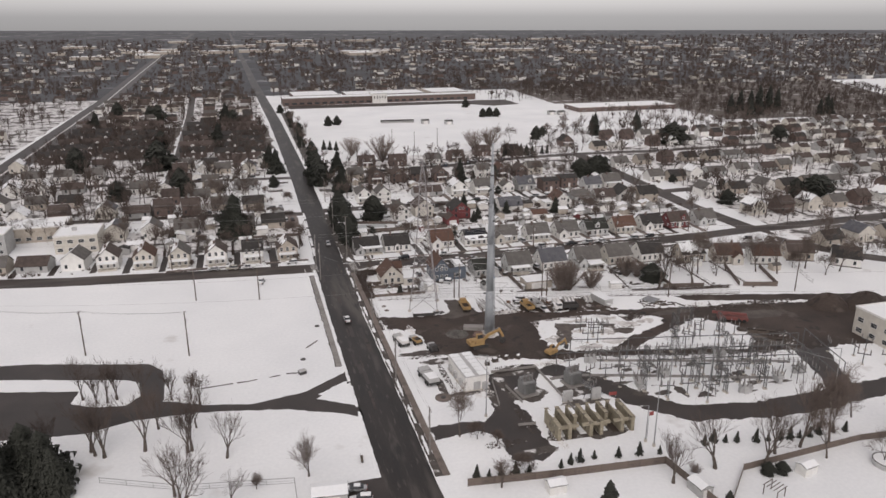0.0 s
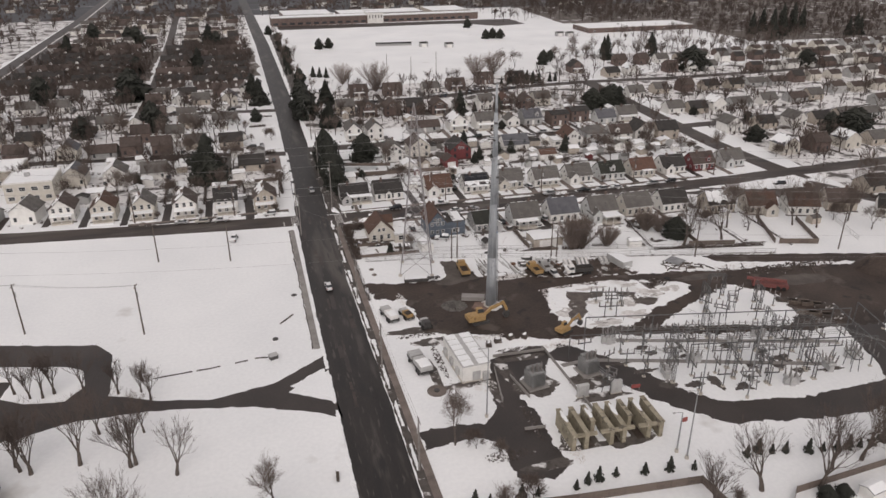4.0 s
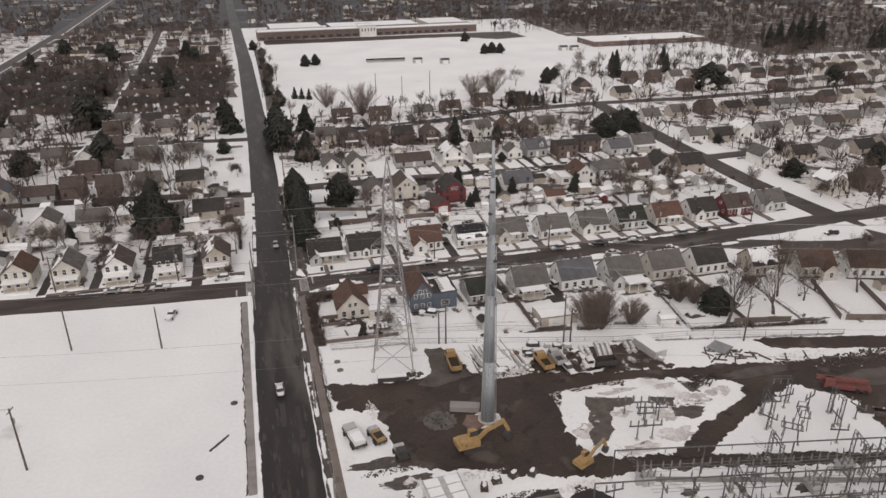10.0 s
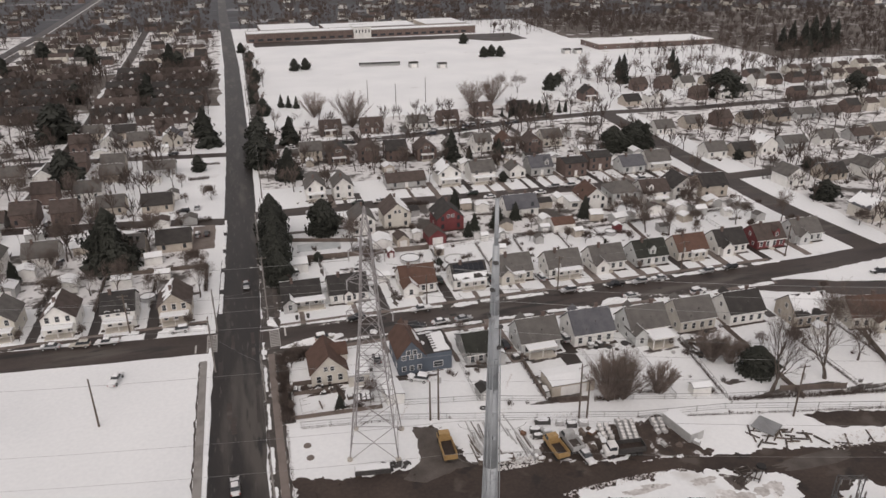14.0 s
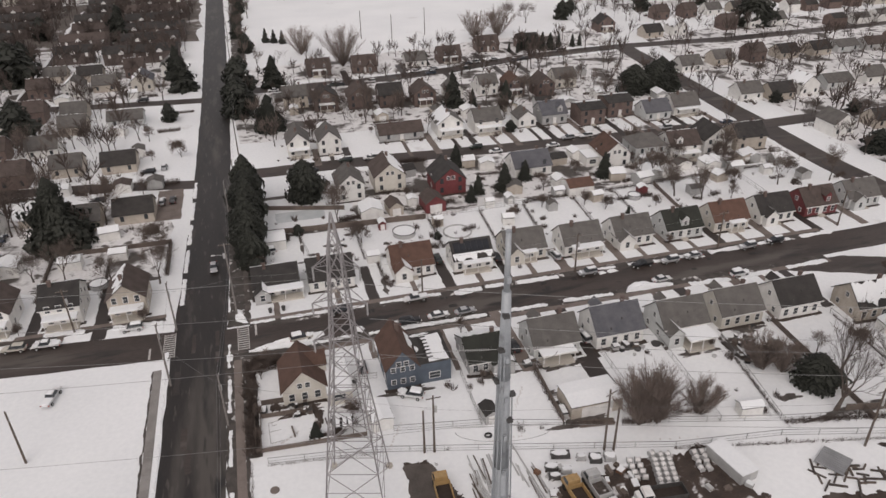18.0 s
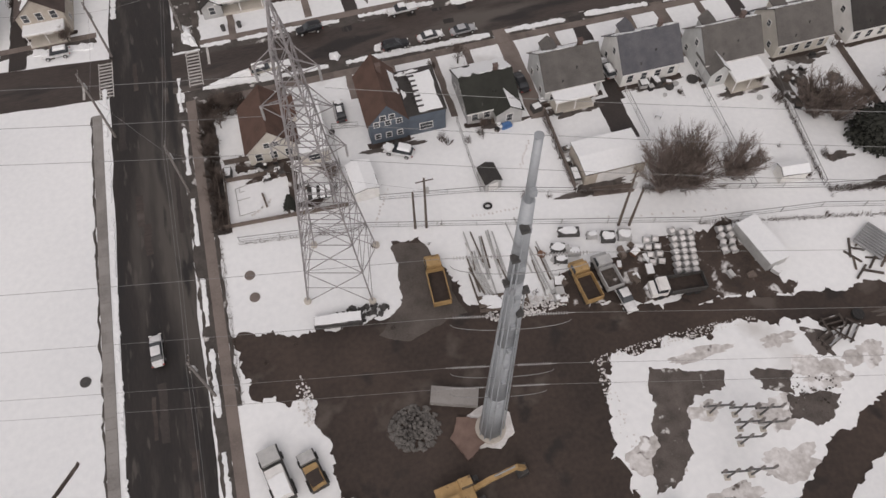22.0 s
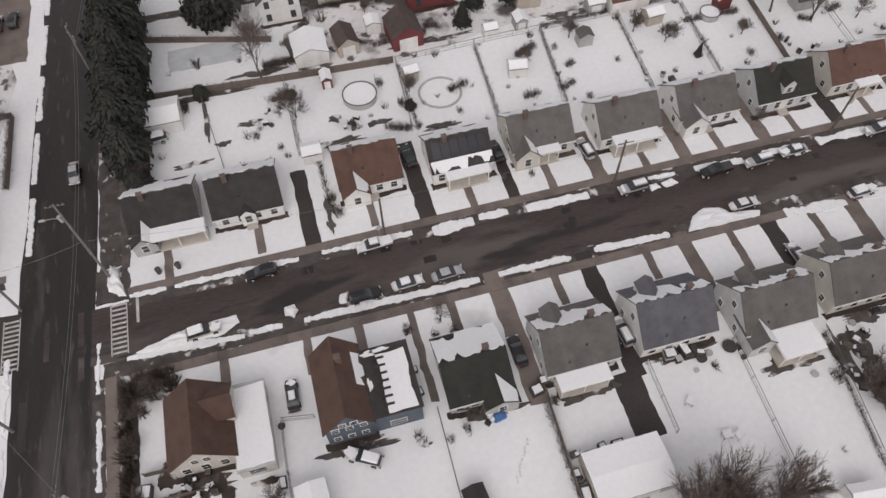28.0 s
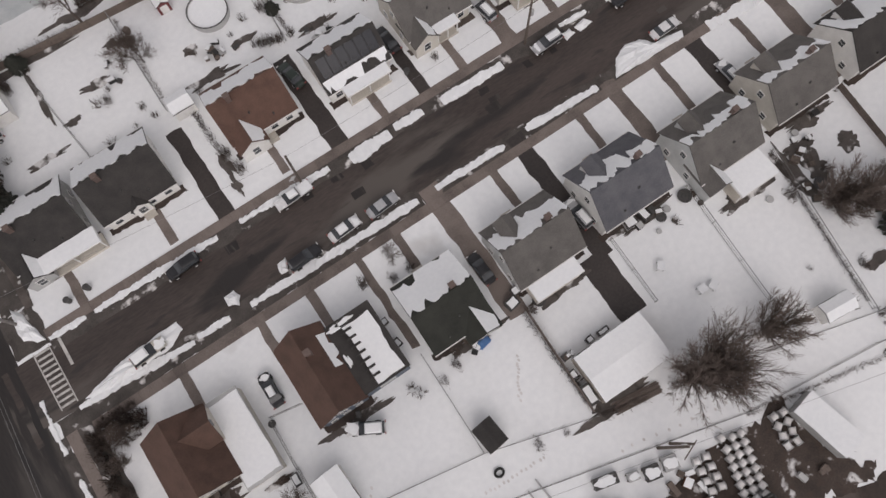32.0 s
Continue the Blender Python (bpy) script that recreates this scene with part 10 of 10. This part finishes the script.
# ---- middle blocks: walks, garages and sheds ----
rnd = random.Random(61)
for k, (hx, hy, _, _, hw, hd, *_) in enumerate(NORTH_ROW):
    for x0, x1 in ((hx + hw / 2 + 0.5, hx + hw / 2 + 2.7), (hx - 0.6, hx + 0.6)):
        drive(rect(x0, x1, 86.5 - 0.04 * hx * 1.05, hy - (0 if x1 - x0 > 2 else 5)), WET_ASPHALT if k % 2 else CONCRETE, 0.2, "cleared dark driveway between snowy lawns", seed=k, z=0.06 + 0.0007 * k + (0.0003 if x1 - x0 > 2 else 0))
    shed(hx + rnd.uniform(-3, 5), hy + rnd.uniform(15, 19), rnd.uniform(4, 6.5), rnd.uniform(4, 6), rnd.uniform(-6, 6), 2.5, 1.0, rnd.choice(("white", "grey", "tan", "pale")), rnd.choice("xy"), k % 3 > 0, "detached garage behind the houses", "garage", rnd.choice(("umber", "grey", "dark")), group="back garages")
for k, (x, y) in enumerate(((58, 71), (82, 68), (77, 72), (104, 66), (111, 68), (126, 48), (137, 50), (149, 49), (162, 50), (84, 50), (98, 50), (116, 50), (138, 50), (152, 44), (168, 46), (-24, 84), (-40, 86), (-62, 84), (-34, 66), (-46, 68), (-74, 84), (-22, 112), (-48, 108), (-30, 134), (-58, 132), (-30, 178), (-56, 178), (-78, 40), (-58, 54), (-24, 54), (-15, 84), (30, 138), (52, 142), (78, 140), (104, 146), (130, 150), (152, 152))):
    shed(x, y, 3 + 2.5 * rnd.random(), 3 + 2.5 * rnd.random(), rnd.uniform(-8, 8), 2.3, 0.9, rnd.choice(("white", "white", "grey", "tan")), rnd.choice("xy"), k % 3 > 0, "small outbuilding among the back yards", roof=rnd.choice(("umber", "grey", "dark")), group="back sheds", door=False)
for k in range(40):
    x, y = (rnd.uniform(18, 176), rnd.choice((46, 64, 80, 118, 126, 140))) if k < 24 else (rnd.uniform(-90, -12), rnd.choice((50, 84, 88, 110, 132, 152, 176)))
    hedge(x, y, x + rnd.uniform(3, 12), y + rnd.uniform(-1, 1), rnd.uniform(0.8, 1.8), 1.4, 300 + k)
for k in range(26):
    x, y = (rnd.uniform(18, 176), rnd.choice((44, 50, 66, 112, 122, 136))) if k < 16 else (rnd.uniform(-90, -12), rnd.choice((52, 86, 108, 130, 154)))
    if not any(abs(x - a) < 6 and abs(y - b) < 6 for a, b in TAKEN):
        bare_tree(x, y + rnd.uniform(-3, 3), rnd.choice((4, 5, 10)), rnd.uniform(0.55, 1.0), rnd.uniform(0, 360), group="back yard trees")
for k, (x, y, a, paint, kind) in enumerate(((-18, 95, 90, "black", "suv"), (-13.5, 97.5, 0, "silver", "sedan"), (-47, 95, 0, "black", "sedan"), (-61, 95, 4, "blue", "suv"), (-30, 77.5, 88, "black", "suv"), (-44, 79, 90, "silver", "suv"), (-58, 77, 90, "black", "sedan"), (-26, 171, 90, "black", "suv"), (-40, 173.4, 90, "white", "sedan"), (-55, 172.2, 90, "black", "sedan"), (-73, 60, 0, "black", "suv"), (-50.5, 60.5, 0, "blue", "sedan"))):
    car(x, y, a, paint, kind, 0.05, group="cars of the western blocks", plain=True)


# patched asphalt and the gravel ramp of the yard
rnd = random.Random(14)
for k in range(18):
    x, y = rnd.uniform(22, 128), rnd.uniform(-3.2, 3.4)
    tagged(part("asphalt_patch", solid(ragged(rect(x, x + rnd.uniform(0.8, 2.2), y, y + rnd.uniform(0.7, 1.4)), 0.4, 0.15, k), 0.0, 0.036 + 0.0004 * k), STREAKED), "dark patch in the worn asphalt", "road patch", "asphalt patches", "structure")
for k in range(16):
    x, y = rnd.uniform(-5.4, 2.6), rnd.uniform(-120, 30)
    tagged(part("asphalt_patch", solid(ragged(rect(x, x + rnd.uniform(0.5, 1.1), y, y + rnd.uniform(3, 12)), 0.6, 0.2, k), 0.0, 0.036 + 0.0004 * k), ASPHALT if k % 2 else WET_ASPHALT), "long worn patch in the wide road", "road patch", "asphalt patches", "structure")
sheet("gravel_ramp", [(31.4, -42.6), (35.8, -43.2), (37.5, -49), (38.6, -55.5), (30, -57.5), (26.5, -55.5), (31, -51)], WORN_GRAVEL, 0.05, 0.6, 0.6, "worn grey gravel ramp into the yard", z0=-0.03, seed=21)
for k, (x, y, rx, ry) in enumerate(((100, -71, 10, 1.4), (125, -80, 9, 3))):
    tagged(part("dry_patch", solid(blob(x, y, rx, ry, k + 90, 50, 0.5), 0.0, 0.039 + 0.0006 * k), WORN_GRAVEL), "paler dried patch of the dirt yard", "bare ground", kind="structure")
for row in ((-10.2, 27, 1, 0.8, 10), (-21, 31, 2, 0.8, 60), (-31.5, 34, 1, 0.8), (-47, 37, 10, 0.9), (-58, 36, 0, 0.9, 20), (-12.5, 12.2, 5, 0.9), (-37, 14, 5, 0.8), (-51, 15.5, 5, 0.8), (-66, 38, 1, 0.9, 30), (-84, 44, 2, 1.0), (-26, 62, 1, 1.0), (-48, 64, 0, 1.0)):
    bare_tree(*row)

# more growth and outbuildings in the yards between the rows
rnd = random.Random(73)
for k in range(34):
    x, y = rnd.uniform(40, 178), rnd.choice((26, 31, 36, 48, 54, 60))
    hedge(x, y, x + rnd.uniform(1.5, 5), y + rnd.uniform(-2, 2), rnd.uniform(0.7, 1.5), 1.3, 500 + k)
for k, (x, y, kind, s) in enumerate(((57, 33, 5, 0.9), (78, 34, 10, 0.5), (88, 38, 5, 1.0), (104, 32, 10, 0.55), (118, 30, 5, 0.9), (128, 38, 10, 0.7), (140, 28, 4, 0.8), (146, 36, 10, 0.7), (158, 32, 0, 0.8), (166, 38, 10, 0.6), (174, 30, 1, 0.8), (84, 60, 4, 0.9), (106, 56, 10, 0.6), (126, 58, 4, 0.8),
                                     (140, -42, 0, 1.0), (150, -46, 1, 1.1), (166, -46, 10, 0.9), (180, -54, 0, 1.1), (172, -56, 2, 1.0), (188, -34, 1, 1.0), (196, -60, 0, 1.1), (206, -20, 0, 1.0), (214, 20, 1, 1.0), (196, 20, 10, 0.8), (150, -16, 5, 0.9), (176, -22, 10, 0.6))):
    bare_tree(x, y, kind, s, 53 * k, group="back yard trees")
for k, (x, y, w) in enumerate(((76, 32, 3), (90, 36, 2.6), (104, 38, 3.2), (118, 38, 2.6), (132, 34, 3.4), (144, 40, 4), (160, 40, 3), (168, 34, 3.4), (58, 36, 2.4), (133, -34, 3), (158, -46, 3.4))):
    shed(x, y, w, w * 0.85, 7 * k % 20 - 8, 2.1, 0.7, ("white", "grey", "tan", "red")[k % 4 if k % 7 == 3 else k % 3], "xy"[k % 2], k % 3 != 1, "small garden shed in a snowy back yard", roof=("umber", "grey", "dark")[k % 3], group="back sheds", door=False)

# covered skids along the north edge of the yard
for k, (x, y, w, d) in enumerate(((56.3, -47.6, 3.0, 1.3), (59.3, -49.0, 1.4, 1.0), (61.4, -49.9, 1.9, 1.7), (63.8, -50.2, 1.8, 1.7), (53.9, -49.7, 2.0, 1.3), (55.9, -50.9, 1.6, 1.1), (53.6, -51.6, 1.8, 0.9))):
    s = thing("covered_skid", pose(x, y, 0, rz=-14), "grey equipment skid with a ragged cap of snow", "skid", "covered skids")
    part("body", boxes((-w / 2, w / 2, -d / 2, d / 2, 0.12, 0.9)), GREY_TRIM if k % 2 else DARK_IRON, s)
    for v in (-0.35, 0.35):
        part("runner", boxes((-w / 2 - 0.1, w / 2 + 0.1, v * d - 0.08, v * d + 0.08, -0.02, 0.12)), POLE_WOOD, s)
    part("snow_cap", solid(blob(0, 0, w * 0.46, d * 0.42, k, 24, 0.35), 0.9, 1.06), SNOW, s)
# patio furniture behind the corner house
for k, (x, y) in enumerate(((14.8, -24.4), (16.4, -25.4), (17.9, -24.9), (15.6, -26.4))):
    c = thing("patio_chair", pose(x, y, 0, rz=70 * k), "snow-capped metal patio chair", "chair", "patio chairs")
    part("seat", boxes((-0.28, 0.28, -0.28, 0.28, 0.4, 0.46)), DARK_IRON, c), part("backrest", boxes((-0.28, 0.28, 0.24, 0.29, 0.46, 0.95)), DARK_IRON, c)
    part("snow_cap", solid(blob(0, 0, 0.26, 0.24, k, 14, 0.3), 0.46, 0.6), SNOW, c)
    for sx in (-1, 1):
        for sy in (-1, 1):
            part("leg", boxes((sx * 0.24 - 0.02, sx * 0.24 + 0.02, sy * 0.24 - 0.02, sy * 0.24 + 0.02, -0.02, 0.4)), DARK_IRON, c)
# the back yard of the corner house: trodden path, lean-to, wood pile, lying frame and boxes
for k, (x, y, rx, ry) in enumerate(((19.4, -27.4, 0.8, 2.9), (21.4, -32.2, 2.4, 1.0), (16.2, -25.6, 2.6, 0.6), (24.4, -26.2, 1.8, 0.5), (12.6, -22.4, 1.0, 1.6))):
    tagged(part("bare_patch", solid(blob(x, y, rx, ry, k + 50, 50, 0.7), -0.02, 0.09 + 0.0008 * k), YARD_MUD), "bare trodden patch where the snow has melted", "bare ground", kind="structure")
fence(10.2, -21.6, 14.2, -21.8, "board", 1.2), fence(10.1, -25.0, 17.8, -25.3, "board", 1.0), fence(9.9, -25.0, 9.6, -33.2, "board", 1.1)
l = thing("lean_to", pose(23.3, -32.0, 0, rz=-4), "dark open lean-to with strips of snow across its roof", "lean-to")
part("roof", boxes((-1.8, 1.8, -1.2, 1.2, 2.0, 2.1)), ROOFS["dark"], l), part("back_wall", boxes((-1.7, 1.7, 1.05, 1.13, -0.05, 2.0)), FENCE_WOOD, l)
for u in (-1.65, 1.65):
    part("post", boxes((u - 0.06, u + 0.06, -1.1, -0.98, -0.05, 2.0)), POLE_WOOD, l)
for k, u in enumerate((-0.75, 0.35, 1.3)):
    part("snow_strip", solid(ragged(rect(u - 0.32, u + 0.32, -1.1, 1.0), 0.3, 0.12, k), 2.1, 2.24), SNOW, l)
w = thing("wood_pile", pose(19.8, -33.4, 0, rz=-2), "low stack of split logs under patches of snow", "wood pile")
for k in range(15):
    part("log", tubes(((-1.7 + 0.5 * (k % 7) + 0.2 * (k > 6), -0.35, 0.16 + 0.28 * (k // 7)), (-1.7 + 0.5 * (k % 7) + 0.2 * (k > 6), 0.35, 0.16 + 0.28 * (k // 7)), 0.2, 0.19), sides=7), BARK, w)
for k, u in enumerate((-1.3, 0.1, 1.2)):
    part("snow_cap", solid(blob(u, 0, 0.6, 0.3, k, 18, 0.4), 0.55, 0.72), SNOW, w)
g = thing("swing_frame", pose(11.2, -29.0, 0), "thin grey swing frame lying in the snow", "swing frame")
for a, b in (((0, -2.6, 0.1), (-0.1, 2.4, 0.1)), ((-0.1, 2.4, 0.1), (2.2, 2.8, 0.1)), ((0, -2.6, 0.1), (2.4, -2.4, 0.1)), ((0, 0.2, 0.1), (1.9, 0.3, 0.1)), ((0.5, 1.6, 0.1), (1.2, 1.7, 0.1)), ((0.5, 1.6, 0.1), (0.5, 2.5, 0.1))):
    part("bar", tubes((a, b, 0.05, 0.05), sides=6), GREY_TRIM, g)
tagged(part("timber_beam", boxes((-0.14, 0.14, -1.3, 1.3, -0.02, 0.3)), FENCE_WOOD, at=pose(15.1, -29.8, 0, rz=8)), "weathered timber beam lying in the snow", "beam")
for k, (x, y, w, d, h) in enumerate(((10.5, -23.8, 1.1, 1.7, 1.0), (21.3, -29.0, 1.2, 1.0, 0.6), (26.4, -27.1, 0.8, 1.5, 0.7), (45.0, -20.3, 1.0, 1.1, 0.5), (45.1, -17.2, 0.9, 0.8, 0.6), (49.7, -23.9, 1.5, 0.9, 0.8), (59.6, -24.3, 1.6, 1.3, 0.9), (61.0, -23.2, 1.4, 1.0, 0.7), (78.2, -24.3, 1.7, 1.4, 0.8), (80.2, -24.3, 1.0, 2.0, 0.9), (60.6, -35.6, 0.8, 1.0, 0.8), (60.7, -38.6, 1.1, 2.6, 1.2), (64.8, -33.3, 0.9, 0.7, 0.8), (66.8, -33.4, 1.5, 0.6, 0.7))):
    c = thing("garden_chest", pose(x, y, 0, rz=-8 + 13 * k % 20), "dark garden chest with a ragged cap of snow", "chest", "garden chests")
    part("body", boxes((-w / 2, w / 2, -d / 2, d / 2, -0.03, h)), (DARK_IRON, FENCE_WOOD, GREY_TRIM)[k % 3], c)
    part("lid", boxes((-w / 2 - 0.05, w / 2 + 0.05, -d / 2 - 0.05, d / 2 + 0.05, h, h + 0.06)), DARK_IRON, c)
    part("snow_cap", solid(ragged(rect(-w * 0.38, w * 0.38, -d * 0.38, d * 0.38), 0.25, 0.1, k), h + 0.06, h + 0.2), SNOW, c)
for k, (x, y, r) in enumerate(((82.0, -25.9, 0.75), (83.2, -27.2, 0.4), (80.6, -27.3, 0.35), (86.3, -25.4, 1.0), (87.4, -27.3, 0.4), (83.3, -25.5, 0.5), (62.7, -25.8, 0.9), (51.0, -24.7, 0.8), (95, -32, 0.5), (101.7, -34, 0.9), (102.7, -30.5, 0.7), (103.8, -26.8, 0.5), (27.2, -19.9, 0.5), (25.0, -23.5, 0.5))):
    tagged(part("planter", tubes(((x, y, -0.02), (x, y, 0.35), r * 0.8, r), ((x, y, 0.33), (x, y, 0.37), r * 0.92, r * 0.88), sides=14), (DARK_IRON, SCRAP, GREY_TRIM)[k % 3]), "round garden planter half full of dark earth", "planter", "garden planters")
# cedars and evergreens along the third street
for row in ((93.0, 187.0, 1, 0.55, 0, 0.8), (107.0, 191.4, 1, 0.42, 40, 1.1), (136.2, 197.5, 1, 0.5, 10, 0.6), (139.0, 194.0, 1, 0.5, 70, 0.6), (144.3, 192.6, 1, 0.55, 20, 0.6), (151.7, 195.0, 1, 0.75, 50, 0.9), (156.0, 194.6, 1, 0.75, 90, 0.9), (160.0, 194.6, 1, 0.7, 10, 0.9), (168.3, 197.0, 1, 0.6, 30, 0.8), (172.2, 197.6, 1, 0.6, 80, 0.8), (88.6, 128.6, 1, 1.25, 0, 1.1), (95.0, 124.0, 1, 0.7, 20, 0.8), (106.6, 120.0, 1, 1.0, 60, 1.0), (160.4, 122.0, 2, 1.3, 0, 1.2), (169.6, 121.5, 2, 1.4, 80, 1.1), (178.0, 132.0, 2, 1.2, 40, 1.2)):
    conifer(*row)
for row in ((58.2, 128.6, 0, 0.95, 30), (47.0, 125.0, 1, 0.8, 90), (68.0, 129.0, 2, 0.9, 20), (38, 130, 1, 0.9, 60), (118, 124, 0, 0.9, 10), (134, 122, 1, 0.9, 80)):
    bare_tree(*row, group="back yard trees")
# the belt of trees between the main road and the school field
rnd = random.Random(88)
for k in range(17):
    bare_tree(rnd.uniform(11.5, 19), 222 + 13.5 * k + rnd.uniform(-4, 4), rnd.choice((6, 7, 8, 9)), rnd.uniform(0.7, 1.0), 47 * k, group="roadside trees")
for k in range(7):
    conifer(rnd.uniform(11.5, 16), 236 + 33 * k, 2, rnd.uniform(0.7, 1.2), 40 * k, 0.9)
sheet("verge", rect(8.6, 15, 214, 470), VERGE, 0.052, 2.0, 1.4, "muddy verge with patches of old snow", seed=91, z0=-0.03, category="verge")
# odds and ends in the yards north of the street
for k, (x, y, rx, ry) in enumerate(((30.0, 33.4, 2.4, 0.7), (25.1, 30.1, 1.4, 0.5), (35.2, 37.8, 1.6, 0.6), (43.7, 30.4, 1.0, 0.8), (50.5, 27.6, 2.0, 0.6), (22.8, 36, 0.5, 3.6), (38.9, 9.2, 0.5, 1.6), (39.3, 12.6, 0.6, 1.8), (102.6, -28.4, 2.2, 1.0), (103.4, -32.0, 1.8, 2.0), (101.0, -45.8, 2.0, 0.8), (109.0, -31.6, 1.4, 1.2))):
    tagged(part("bare_patch", solid(blob(x, y, rx, ry, k + 70, 40, 0.7), -0.02, 0.1 + 0.0008 * k), MUDDY_SNOW), "bare trodden patch where the snow has melted", "bare ground", kind="structure")
heap_of(36.5, 38.2, 5, 2.2, 21, "garden junk along the back fence", JUNK)
heap_of(46.5, 28.0, 5, 2.6, 22, "patio furniture under snow", JUNK)
heap_of(103.2, -30.0, 5, 2.6, 23, "garden junk half under snow", JUNK)
fence(22.6, 40.4, 25.0, 22.0), fence(27.4, -19.2, 31.4, -19.9), fence(27.3, -19.6, 27.1, -26.2)
boards = thing("board_stack", pose(65.4, -42.2, 0, rz=-8), "low stack of brown boards beside the garage", "boards")
for k in range(7):
    part("board", boxes((-3.2 + 0.2 * (k % 3), 3.0 + 0.15 * (k % 2), -0.75 + 0.22 * k, -0.57 + 0.22 * k, -0.02, 0.2 + 0.06 * (k % 3))), FENCE_WOOD, boards)
